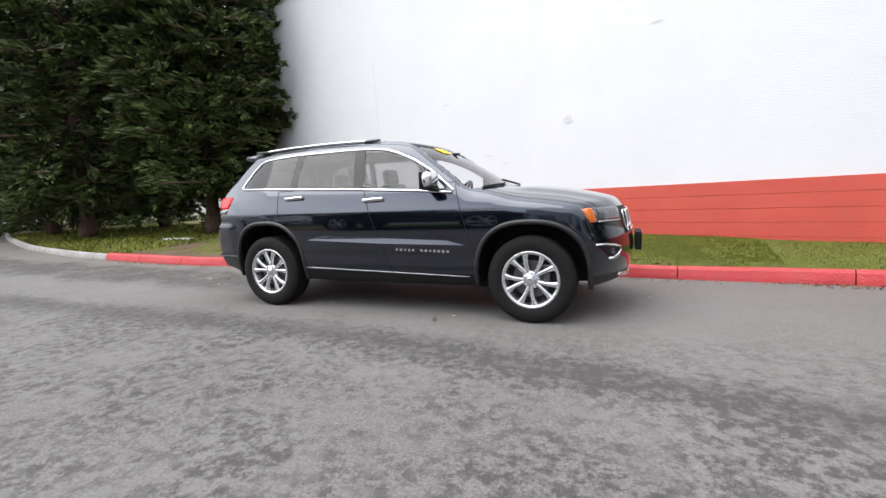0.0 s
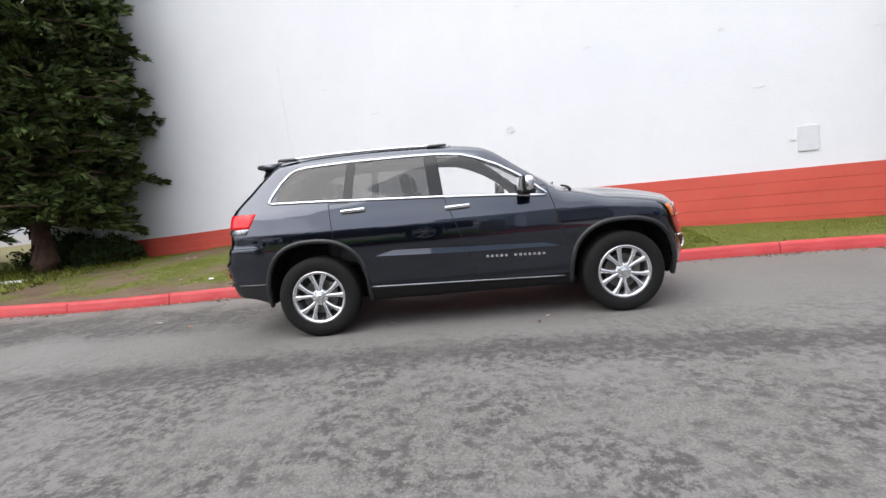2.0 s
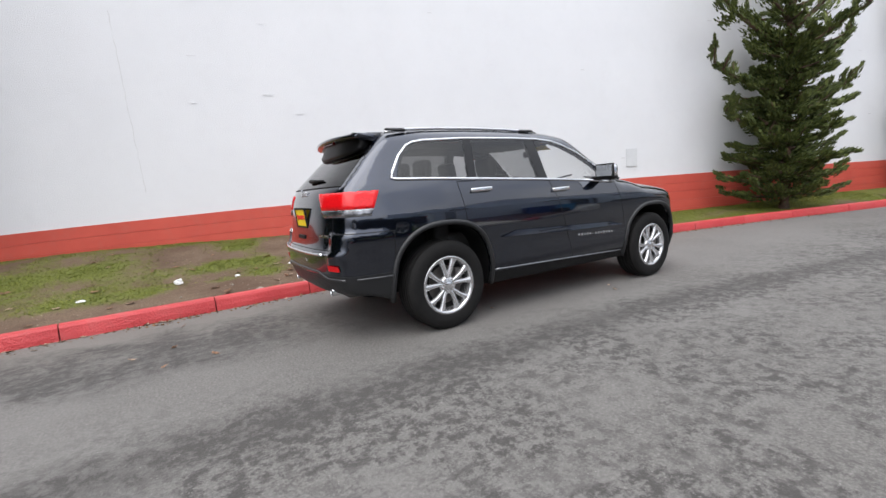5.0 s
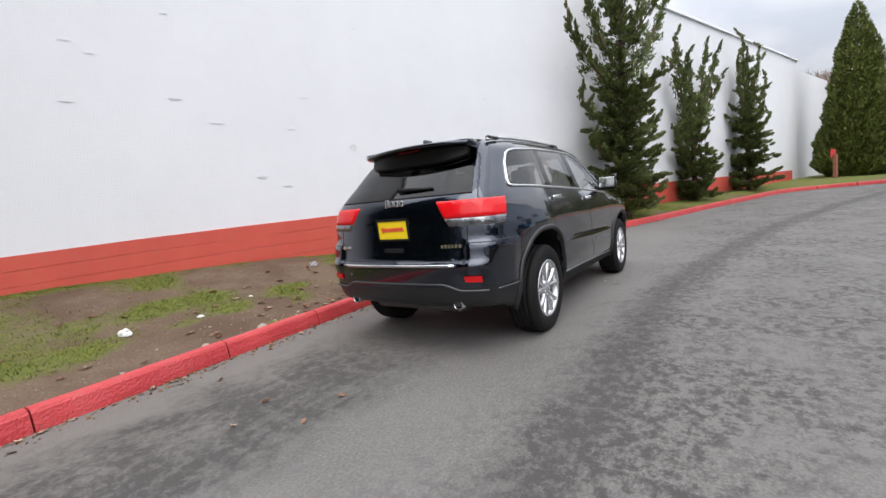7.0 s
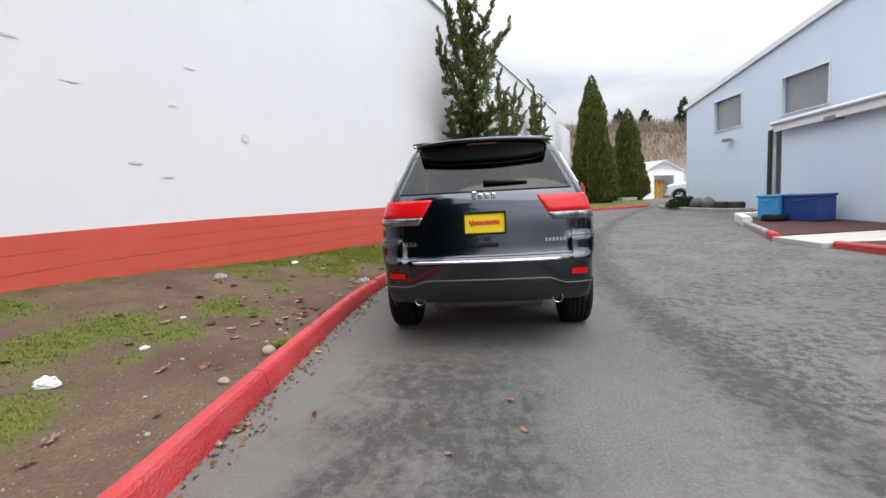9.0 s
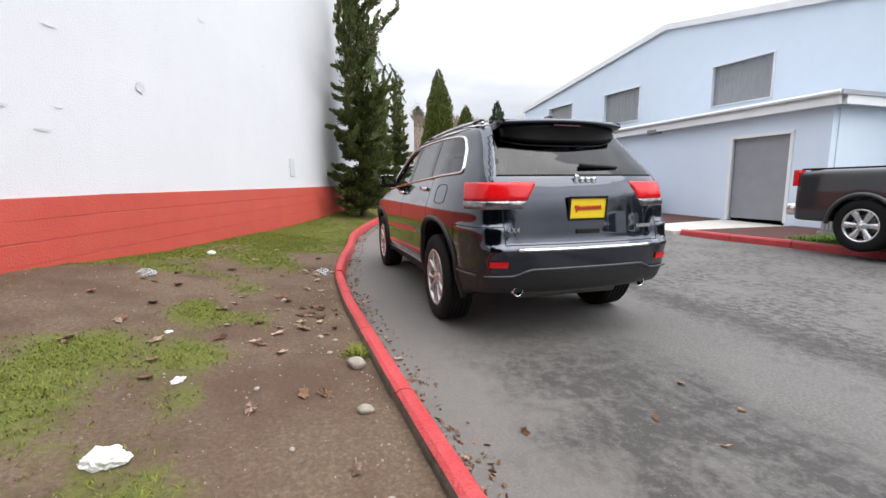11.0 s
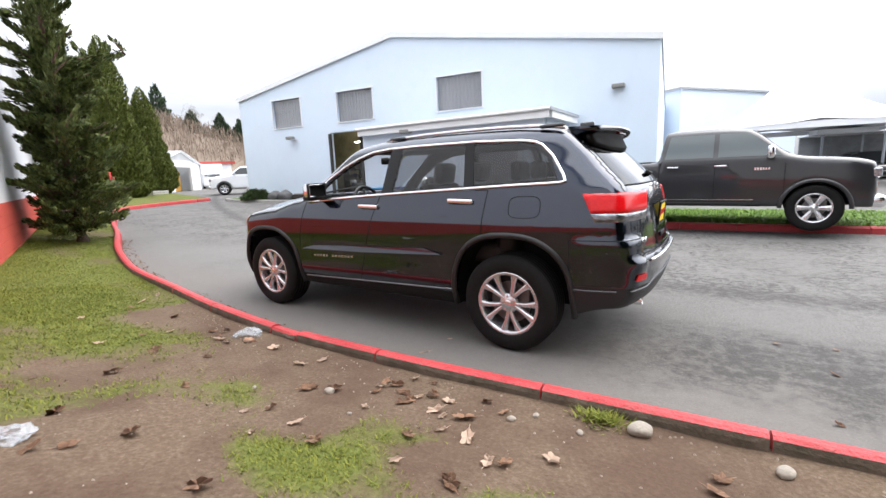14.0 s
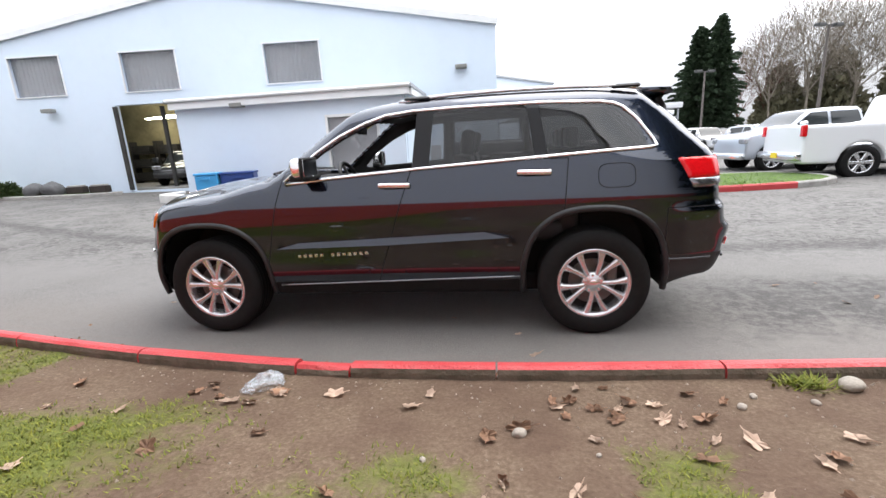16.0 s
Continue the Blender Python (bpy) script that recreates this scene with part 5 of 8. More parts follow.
for k in range(-3, 4):
    y0 = 0.122 * k
    loop = [(y0 + 0.046 * math.copysign(abs(math.cos(a)) ** 0.5, math.cos(a)), 0.868 + 0.078 * math.copysign(abs(math.sin(a)) ** 0.5, math.sin(a))) for a in np.linspace(0, 2 * math.pi, 28, endpoint=False)]
    part("grille_slot", tube([(float(s_front(y, z)) + 0.006, y, z) for y, z in loop], 0.009, 6, True), CHROME, suv, "chrome rim of a grille slot", smooth=True)
    part("grille_bead", boxes((float(s_front(y0, 0.77)) + 0.008, y0, 0.768, 0.02, 0.085, 0.026), bevel=0.008), CHROME, suv)
# fuel flap outline on the near rear wing
fl = [(-1.593 + 0.120 * math.copysign(abs(math.cos(a)) ** 0.55, math.cos(a)), 1.135 + 0.078 * math.copysign(abs(math.sin(a)) ** 0.55, math.sin(a))) for a in np.linspace(0, 2 * math.pi, 36, endpoint=False)]
part("flap_gap", tube([s_pt(x, z, 1, 0.0) for x, z in fl], 0.0035, 4, True), SEAM, suv)
for w0 in (0.15, -0.55):
    wp = tube([(1.10 - 0.10 * abs(k - 0.2), w0 - 0.55 * k + 0.3, float(s_top(1.10 - 0.10 * abs(k - 0.2), w0 - 0.55 * k + 0.3)) + 0.012) for k in np.linspace(0, 1, 6)], 0.011, 6)
    part("wiper", wp, BLACK_PLASTIC, suv)

# ---------------------------------------------------------------- pale blue workshop across the drive
B_ANG = math.degrees(math.atan(0.11))


def b_y(x):
    return -12.95 + 0.11 * x


shop = thing("workshop", 0, b_y(0), 0, B_ANG, "pale blue workshop building with a shallow gable and dark windows", "building", kind="structure")
BS = 1 / math.cos(math.radians(B_ANG))


def gable_z(u):
    return 5.50 + (7.25 - 5.50) * (1 - abs(u - 9.75 * BS) / (10.35 * BS))


openings = [(15.25, 17.2, 3.95, 5.36), (10.93, 13.0, 3.93, 5.32), (5.66, 7.70, 3.92, 5.31), (10.3, 13.57, 0.3, 3.50)]
us = sorted({-0.65 * BS, 9.75 * BS, 19.6 * BS, *(a * BS for o in openings for a in o[:2])})
bm = bmesh.new()
for a, b in zip(us, us[1:]):
    m_ = (a + b) / 2
    runs, z0 = [], 0.0
    for o in sorted((o for o in openings if o[0] * BS < m_ < o[1] * BS), key=lambda o: o[2]):
        runs.append((z0, o[2]))
        z0 = o[3]
    runs.append((z0, None))
    for lo, hi in runs:
        h0, h1 = (gable_z(a), gable_z(b)) if hi is None else (hi, hi)
        v = [bm.verts.new(c) for c in ((a, 0, lo), (b, 0, lo), (b, 0, h1), (a, 0, h0), (a, -0.25, lo), (b, -0.25, lo), (b, -0.25, h1), (a, -0.25, h0))]
        for q in ((3, 2, 1, 0), (4, 5, 6, 7), (0, 1, 5, 4), (1, 2, 6, 5), (2, 3, 7, 6), (3, 0, 4, 7)):
            bm.faces.new([v[k] for k in q])
part("gable_wall", bm, BLUE_WALL, shop)
L0, L1 = -0.65 * BS, 19.6 * BS
for u in (L0 + 0.12, L1 - 0.12):
    part("side_wall", boxes((u, -12.3, 2.75, 0.24, 24, 5.5)), BLUE_WALL, shop)
bm = bmesh.new()
for u0, u1 in ((L0 - 0.06, 9.75 * BS), (9.75 * BS, L1 + 0.06)):
    za, zb = gable_z(u0), gable_z(u1)
    v = [bm.verts.new(c) for c in ((u0, 0.08, za), (u1, 0.08, zb), (u1, -24.3, zb), (u0, -24.3, za))]
    t_ = [bm.verts.new(x.co + Vector((0, 0, 0.14))) for x in v]
    for q in ((v[3], v[2], v[1], v[0]), tuple(t_), (v[0], v[1], t_[1], t_[0]), (v[1], v[2], t_[2], t_[1]), (v[2], v[3], t_[3], t_[2]), (v[3], v[0], t_[0], t_[3])):
        bm.faces.new(q)
part("roof", bm, ROOF_GREY, shop)
for u0, u1 in ((L0 - 0.08, 9.75 * BS), (9.75 * BS, L1 + 0.08)):
    za, zb = gable_z(u0), gable_z(u1)
    bm = bmesh.new()
    v = [bm.verts.new(c) for c in ((u0, 0.12, za - 0.06), (u1, 0.12, zb - 0.06), (u1, 0.12, zb + 0.16), (u0, 0.12, za + 0.16), (u0, 0.084, za - 0.06), (u1, 0.084, zb - 0.06), (u1, 0.084, zb + 0.16), (u0, 0.084, za + 0.16))]
    for q in ((0, 1, 2, 3), (7, 6, 5, 4), (0, 4, 5, 1), (1, 5, 6, 2), (2, 6, 7, 3), (3, 7, 4, 0)):
        bm.faces.new([v[k] for k in q])
    part("fascia", bm, WHITE_TRIM, shop)
part("back_wall", boxes(((L0 + L1) / 2, -24.2, 3.2, L1 - L0, 0.2, 6.4)), BLUE_WALL, shop)
part("shop_floor", boxes(((L0 + L1) / 2, -12.1, 0.32, L1 - L0 - 0.5, 23.5, 0.1)), CONCRETE, shop)
# grey mixed into these panes stands in for the sky reflected in them
SKY_GREYED = glass("sky_greyed_window", (0.30, 0.31, 0.33), 0.40, 0.15, greyed=True)
CURTAIN = mat("grey_curtain", (0.72, 0.72, 0.74), 0.9, noise_scale=4, vary=0.5)
for i, o in enumerate(openings[:3]):
    win = new("window")
    win.parent = shop
    win["label"] = "upper window with grey curtains, sky reflection greyed into the glass"
    a, b, z0, z1 = o[0] * BS, o[1] * BS, o[2], o[3]
    part("window_frame", boxes(((a + b) / 2, 0.02, z0, b - a + 0.06, 0.06, 0.035), ((a + b) / 2, 0.02, z1, b - a + 0.06, 0.06, 0.035), (a, 0.02, (z0 + z1) / 2, 0.035, 0.06, z1 - z0), (b, 0.02, (z0 + z1) / 2, 0.035, 0.06, z1 - z0)), WHITE_TRIM, win)
    part("pane", boxes(((a + b) / 2, -0.12, (z0 + z1) / 2, b - a, 0.012, z1 - z0)), SKY_GREYED, win).visible_shadow = False
    bmc = bmesh.new()
    n = 60
    r0 = [bmc.verts.new((a + (b - a) * k / n, -0.21 + 0.03 * math.sin(k * 1.3) + 0.02 * math.sin(k * 0.37), z0)) for k in range(n + 1)]
    r1 = [bmc.verts.new((v.co.x, v.co.y, z1 + 0.1)) for v in r0]
    for k in range(n):
        bmc.faces.new((r0[k], r0[k + 1], r1[k + 1], r1[k]))
    part("curtain", bmc, CURTAIN, win)
# the open workshop door: dark bay, post, ceiling tubes
for u, v_ in ((12.1, -0.5), (13.55, 0.02), (11.1, -2.6), (12.9, -3.4)):
    part("door_post", boxes((u * BS, v_, 1.9, 0.12, 0.12, 3.1)), DARK_INSIDE, shop)
part("bay_wall", boxes((14 * BS, -5.6, 2.3, 9.0, 0.2, 4.2), (9.9 * BS, -5.0, 2.0, 0.2, 8, 4.0)), mat("bay_wall", (0.34, 0.29, 0.16), 0.9, noise_scale=1.5, vary=0.5), shop)
LAMP_ON = mat("lit_tube", (1, 1, 1), 0.5, emission=(1.0, 0.95, 0.8), strength=14)
for k in range(4):
    tb = boxes((12.3 * BS + 0.9 * k, -1.9 - 0.9 * k, 3.20 + 0.06 * k, 1.2, 0.12, 0.06))
    ob = part("tube_lamp", tb, LAMP_ON, None)
    ob.matrix_basis = shop.matrix_basis
    tagged(ob, "lit white tube lamp hanging in the workshop bay", "tube lamp", "workshop tubes")

# low annex in front
annex = thing("annex", 0, -9.70, 0, 1.6, "low pale blue annex with white fascia and a grey door", "building", kind="structure")
for bx in ((7.07, -0.10, 1.56, 5.0, 0.2, 3.12), (2.55, -0.1, 1.56, 0.85, 0.2, 3.12), (3.77, -0.1, 2.79, 1.6, 0.2, 0.68), (2.2, -1.45, 1.56, 0.2, 2.5, 3.12), (9.5, -1.2, 1.56, 0.2, 2.0, 3.12)):
    part("annex_wall", boxes(bx), BLUE_WALL, annex)
part("annex_roof", boxes((5.75, -1.3, 3.18, 7.9, 3.2, 0.10)), ROOF_GREY, annex)
part("annex_fascia", boxes((5.75, 0.20, 3.04, 7.7, 0.10, 0.22)), WHITE_TRIM, annex)
part("annex_fascia", boxes((1.88, -1.36, 3.04, 0.10, 2.9, 0.22)), WHITE_TRIM, annex)
gut = tube([(1.85, 0.29, 3.19), (9.65, 0.29, 3.19)], 0.05, 8)
part("gutter", gut, WHITE_TRIM, annex)
GREY_DOOR = mat("grey_roller_door", (0.30, 0.31, 0.33), 0.5, 0.2, noise_scale=3, vary=0.12)
gd = new("grey_door")
gd.parent = annex
part("door_leaf", boxes((3.77, -0.12, 1.34, 1.56, 0.05, 2.24)), GREY_DOOR, gd)
part("door_frame", boxes((2.96, 0.0, 1.32, 0.08, 0.06, 2.3), (4.58, 0.0, 1.32, 0.08, 0.06, 2.3), (3.77, 0.0, 2.46, 1.7, 0.06, 0.08)), WHITE_TRIM, gd)
for x, y, zz in ((7.35, -9.42, 2.95), (15.9, -11.02, 3.42), (0.6, -12.8, 4.1)):
    lamp = thing("wall_lamp", x, y, zz, 2, "grey box floodlight fixed high on the blue wall", "wall lamp", "workshop wall lamps")
    part("housing", boxes((0, 0.06, 0, 0.42, 0.26, 0.14), bevel=0.03), mat("lamp_grey", (0.22, 0.22, 0.21), 0.5), lamp)
    part("bracket", boxes((0, -0.09, 0.02, 0.08, 0.10, 0.06)), ROOF_GREY, lamp)
# low building further behind
back = thing("rear_building", -0.06, -42.0, 0, 55.6, "pale blue-grey flat-roofed building behind the workshop", "building", kind="structure")
part("wall", boxes((0, 0, 3.35, 14, 8, 6.7)), BLUE_WALL, back)
part("roof", boxes((0, 0, 6.77, 14.3, 8.3, 0.14)), ROOF_GREY, back)

# racks along the back of the bay
RACK = mat("dark_rack", (0.05, 0.045, 0.04), 0.7, noise_scale=5, vary=0.5)
for k in range(4):
    rk = thing("storage_rack", 0, 0, 0, 0, "dark metal storage rack in the workshop bay", "rack", "workshop racks")
    rk.matrix_basis = shop.matrix_basis @ pose((12.2 + 1.35 * k) * BS, -5.1, 0.37)
    for zz in (0.1, 0.75, 1.4):
        part("shelf", boxes((0, 0, zz, 1.2, 0.5, 0.05)), RACK, rk)
        part("goods", boxes((0.08 * (k - 1), 0, zz + 0.22, 0.9, 0.4, 0.36), bevel=0.02), RACK, rk)
    for sx in (-0.6, 0.6):
        part("upright", boxes((sx, 0, 1.0, 0.05, 0.5, 2.0)), RACK, rk)

# ---------------------------------------------------------------- trees
def leaf_mat(name, light, dark, rough=0.6):
    m = mat(name, light, rough, spec=0.25)
    t = m.node_tree
    b = t.nodes["Principled BSDF"]
    geo = t.nodes.new("ShaderNodeNewGeometry")
    co = t.nodes.new("ShaderNodeTexCoord").outputs["Object"]
    f = math_node(t, "ADD", math_node(t, "MULTIPLY", geo.outputs["Random Per Island"], 0.6), math_node(t, "MULTIPLY", noise_node(t, co, 1.7, 4), 0.5))
    t.links.new(ramp_node(t, f, [(0.2, dark), (0.8, light)]), b.inputs["Base Color"])
    b.inputs["Transmission Weight"].default_value = 0.0
    return m


LEAF_JUNIPER = leaf_mat("juniper_foliage", (0.125, 0.150, 0.042), (0.030, 0.046, 0.016))
LEAF_CEDAR = leaf_mat("cedar_foliage", (0.075, 0.105, 0.026), (0.011, 0.019, 0.006))
LEAF_CYPRESS = leaf_mat("cypress_foliage", (0.125, 0.145, 0.030), (0.045, 0.062, 0.014))
LEAF_FIR = leaf_mat("fir_foliage", (0.055, 0.085, 0.045), (0.020, 0.034, 0.020))
LEAF_SHRUB = leaf_mat("shrub_foliage", (0.05, 0.08, 0.02), (0.015, 0.025, 0.010))
BARK = mat("brown_bark", (0.13, 0.075, 0.052), 0.95, noise_scale=12, color2=(0.055, 0.034, 0.026), bump=1.0, bump_scale=18)
GREY_BARK = mat("grey_bark", (0.17, 0.15, 0.135), 0.95, noise_scale=10, color2=(0.09, 0.08, 0.075), bump=0.8, bump_scale=20)
rng = np.random.default_rng(7)


def leaf_cards(C, D, L, W, rng_):
    """Folded leaf sprays: at each centre C a kite along D, L long and W wide, folded along its middle rib."""
    n = len(C)
    D = D / np.linalg.norm(D, axis=1)[:, None]
    R = rng_.normal(size=(n, 3))
    S = np.cross(D, R)
    S /= np.linalg.norm(S, axis=1)[:, None] + 1e-9
    N = np.cross(S, D)
    L, W = L[:, None], W[:, None]
    base, tip = C - D * L * 0.5, C + D * L * 0.5
    a, b = C + S * W * 0.5 - N * W * 0.22, C - S * W * 0.5 - N * W * 0.22
    V = np.stack([base, a, tip, b], 1).reshape(-1, 3)
    k = np.arange(n)[:, None] * 4
    F = np.concatenate([k + np.array([[0, 1, 2]]), k + np.array([[0, 2, 3]])], 0)
    return V, F


def tri_mesh(name, V, F, material, parent=None):
    me = bpy.data.meshes.new(name)
    me.vertices.add(len(V))
    me.vertices.foreach_set("co", np.asarray(V, np.float32).ravel())
    me.loops.add(F.size)
    me.loops.foreach_set("vertex_index", F.astype(np.int32).ravel())
    me.polygons.add(len(F))
    me.polygons.foreach_set("loop_start", np.arange(0, F.size, F.shape[1], dtype=np.int32))
    me.polygons.foreach_set("loop_total", np.full(len(F), F.shape[1], np.int32))
    me.update(calc_edges=True)
    me.materials.append(material)
    ob = new(name, me)
    if parent:
        ob.parent = parent
    return ob


def bezier3(a, b, c, n):
    t = np.linspace(0, 1, n)[:, None]
    return (1 - t) ** 2 * a + 2 * t * (1 - t) * b + t**2 * c


def limb_tree(name, x, y, z, label, category, limbs, trunk, leaf, bark, r_leaf=0.12, per_m=130, seed=1, size=(0.10, 0.05), group="", flat=1.0):
    """A tree with a tapered trunk (polyline and radii), limbs (start, middle, end, foliage radius) and leaf sprays along them."""
    rg = np.random.default_rng(seed)
    tr = thing(name, x, y, z, 0, label, category, group)
    bmt = tube([tuple(p) for p, _ in trunk], [r for _, r in trunk], 10)
    for (a, b, c, fr) in limbs:
        P = bezier3(np.array(a, float), np.array(b, float), np.array(c, float), 6)
        r0 = 0.02 + 0.012 * np.linalg.norm(np.array(c) - np.array(a))
        tube([tuple(p) for p in P], [r0 * (1 - 0.8 * k / 5) for k in range(6)], 5, bm=bmt)
    part("trunk", bmt, bark, tr, smooth=True)
    C, D = [], []
    for (a, b, c, fr) in limbs:
        P = bezier3(np.array(a, float), np.array(b, float), np.array(c, float), 24)
        length = np.linalg.norm(np.diff(P, axis=0), axis=1).sum()
        n = int(per_m * length * (0.4 + fr / 0.35))
        t = rg.uniform(0.12, 1.0, n)
        base = np.stack([np.interp(t, np.linspace(0, 1, 24), P[:, k]) for k in range(3)], 1)
        tan = np.stack([np.interp(t, np.linspace(0, 1, 24), np.gradient(P[:, k])) for k in range(3)], 1)
        tan /= np.linalg.norm(tan, axis=1)[:, None] + 1e-9
        # tufts: sprays gather in knots along the limb
        knot = np.round(t * length / 0.22)
        krng = np.random.default_rng(seed + len(C))
        koff = krng.normal(size=(int(length / 0.22) + 3, 3)) * fr * 0.30
        w = fr * (0.22 + 0.85 * np.clip(1 - t, 0, 1) ** 0.65)
        off = rg.normal(size=(n, 3))
        off *= (rg.uniform(0, 1, n) ** 0.6 * 0.62 * w / (np.linalg.norm(off, axis=1) + 1e-9))[:, None]
        off += koff[knot.astype(int)] * (w / max(fr, 1e-3))[:, None]
        off[:, 2] *= flat
        C.append(base + off)
        D.append(tan * 1.2 + off / (w[:, None] + 1e-6) * 0.6 + np.array([0, 0, 0.30]) + rg.normal(size=(n, 3)) * 0.30)
    C, D = np.concatenate(C), np.concatenate(D)
    n = len(C)
    V, F = leaf_cards(C, D, size[0] * rg.uniform(0.7, 1.5, n), size[1] * rg.uniform(0.7, 1.4, n), rg)
    tri_mesh("crown", V, F, leaf, tr)
    return tr


def juniper(x, y, z, height, seed, stems, label):
    """An upswept, ragged juniper trained along a wall: dense skirt, long horns of foliage above."""
    rg = random.Random(seed)
    limbs, trunk = [], [((0, 0, -0.05), 0.13), ((0.03, 0, 0.4), 0.11), ((0.0, 0.02, height * 0.4), 0.08), ((0.05, 0, height * 0.8), 0.035), ((0, 0, height), 0.012)]
    along = Vector((1, -0.341, 0)).normalized()
    across = Vector((0.341, 1, 0)).normalized()
    skirt = min(4.0, height * 0.50)
    # tiers of flat pads with gaps between them
    h, tier = 0.35, 0
    while h < height * 0.93:
        low = h < skirt
        n = rg.randint(9, 12) if low else rg.randint(3, 5)
        for k in range(n):
            az = tier * 1.1 + 2 * math.pi * k / n + rg.uniform(-0.35, 0.35)
            reach = (1.30 - 0.42 * h / skirt) * rg.uniform(0.55, 1.22) if low else (0.80 * (1 - (h - skirt) / (height - skirt)) + 0.16) * rg.uniform(0.5, 1.25)
            d = along * math.cos(az) + across * math.sin(az) * 0.72
            a = Vector((0, 0, h + rg.uniform(-0.12, 0.12)))
            b = a + d * reach * 0.75 + Vector((0, 0, rg.uniform(-0.16, 0.0)))
            c = a + d * reach * 1.12 + Vector((0, 0, 0.06 + 0.26 * rg.random()))
            limbs.append((a, b, c, (0.34 if low else 0.27) * rg.uniform(0.8, 1.2)))
        h += rg.uniform(0.34, 0.46)
        tier += 1
    limbs.append(((0, 0, height * 0.45), (0.1, 0, height * 0.7), (0.0, 0, height), 0.24))
    for h, du, dz, fr, *lean in stems:
        a = Vector((0, 0, h))
        c = a + along * du * 1.05 + Vector((0, 0, dz)) - across * (lean[0] if lean else 0.1)
        b = a + along * du * 0.66 + Vector((0, 0, dz * 0.36))
        limbs.append((a, b, c, fr * 1.45))
        for k in range(6):
            t = 0.25 + 0.15 * k
            p = Vector(bezier3(np.array(a), np.array(b), np.array(c), 21)[int(t * 20)])
            q = p + along * rg.uniform(-0.1, 0.25) * (1 if du > 0 else -1) + across * rg.uniform(-0.3, 0.3) + Vector((0, 0, rg.uniform(0.2, 0.5)))
            limbs.append((p, (p + q) / 2, q, 0.16))
    return limb_tree("juniper", x, y, z, label, "tree", limbs, trunk, LEAF_JUNIPER, BARK, per_m=270, seed=seed, size=(0.10, 0.036), group="wall junipers", flat=0.62)


juniper(8.7, 0.38, 0.27, 7.9, 3, [(3.5, -2.4, 1.6, 0.30), (4.1, -1.9, 2.3, 0.28), (3.9, 2.6, 3.0, 0.32), (2.5, -2.0, 0.7, 0.24), (3.0, 1.5, 0.9, 0.20), (4.9, 1.2, 1.6, 0.18), (5.4, -0.9, 1.4, 0.16), (1.6, -1.7, 0.6, 0.24), (2.2, 1.6, 0.6, 0.22), (4.4, 0.6, 1.9, 0.36, 1.1), (5.0, -0.4, 1.6, 0.32, 0.9), (3.2, 0.3, 0.8, 0.32, 1.3)], "tall ragged green juniper with upswept horns against the white wall")
juniper(14.1, -1.0, 0.36, 4.2, 5, [(1.9, -1.4, 3.9, 0.40), (2.2, -0.5, 3.2, 0.30), (2.0, 1.7, 3.6, 0.36), (2.4, 0.9, 3.4, 0.30), (1.4, -1.6, 1.2, 0.2), (3.0, 2.3, 1.9, 0.2), (2.2, -1.0, 2.7, 0.2)], "forked green juniper with two leaning tops against the white wall")
juniper(18.9, -2.75, 0.55, 6.2, 9, [(2.4, 1.9, 2.6, 0.22), (2.6, -1.3, 3.0, 0.24), (3.2, -0.7, 3.2, 0.22), (3.0, 1.1, 3.3, 0.22), (2.0, 2.3, 1.5, 0.16)], "dark green juniper with spread tips against the white wall")


def cedar(x, y, z, height, radius, seed, label, per_m=54, low=1.0):
    """A broad dark conifer with heavy layered boughs and a reddish trunk."""
    rg = random.Random(seed)
    trunk = [((0, 0, -0.1), 0.42), ((0, 0, 0.25), 0.30), ((0.03, 0, 1.6), 0.25), ((0, 0.03, height * 0.5), 0.17), ((0, 0, height), 0.03)]
    limbs = []
    n = int(height * 15)
    for k in range(n):
        h = low + (height - low) * (k / n) ** 1.05
        az = k * 2.399 + rg.uniform(-0.4, 0.4)
        t = (h - low) / (height - low)
        reach = radius * (0.78 + 0.32 * math.sin(min(1, t * 2.4) * math.pi * 0.5)) * (1 - 0.72 * max(0, t - 0.2)) * rg.uniform(0.72, 1.15)
        d = Vector((math.cos(az), math.sin(az), 0))
        a = Vector((0, 0, h + 0.2))
        b = a + d * reach * 0.6 + Vector((0, 0, 0.05))
        c = a + d * reach + Vector((0, 0, -0.55 + 0.45 * rg.random() - 0.25 * (1 - t)))
        limbs.append((a, b, c, 0.40))
        for s in (-1, 1):
            e = Vector((-d.y, d.x, 0)) * s
            p = a + d * reach * rg.uniform(0.45, 0.75)
            q = p + e * reach * 0.42 + d * reach * 0.22 + Vector((0, 0, -0.25 + 0.3 * rg.random()))
            limbs.append((p, (p + q) / 2 + Vector((0, 0, 0.08)), q, 0.40))
    return limb_tree("cedar_tree", x, y, z, label, "tree", limbs, trunk, LEAF_CEDAR, BARK, per_m=per_m, seed=seed, size=(0.235, 0.078), group="cedars by the drive")


cedar(-10.3, 5.8, 0.25, 14.5, 2.95, 11, "broad dark green cedar with a reddish trunk on the verge", per_m=62, low=1.1)
cedar(-14.3, 4.3, 0.22, 15.5, 2.6, 12, "tall dark cedar standing behind another on the verge", per_m=34, low=0.9)
cedar(-18.6, 5.4, 0.2, 15.5, 2.7, 13, "tall dark cedar at the far end of the verge", per_m=28, low=0.7)
cedar(-16.5, 8.5, 0.25, 15.0, 2.6, 14, "tall dark cedar deep in the row", per_m=24, low=0.6)
cedar(-23.5, 3.0, 0.2, 15.0, 2.8, 15, "tall dark cedar at the end of the row", per_m=18, low=0.5)
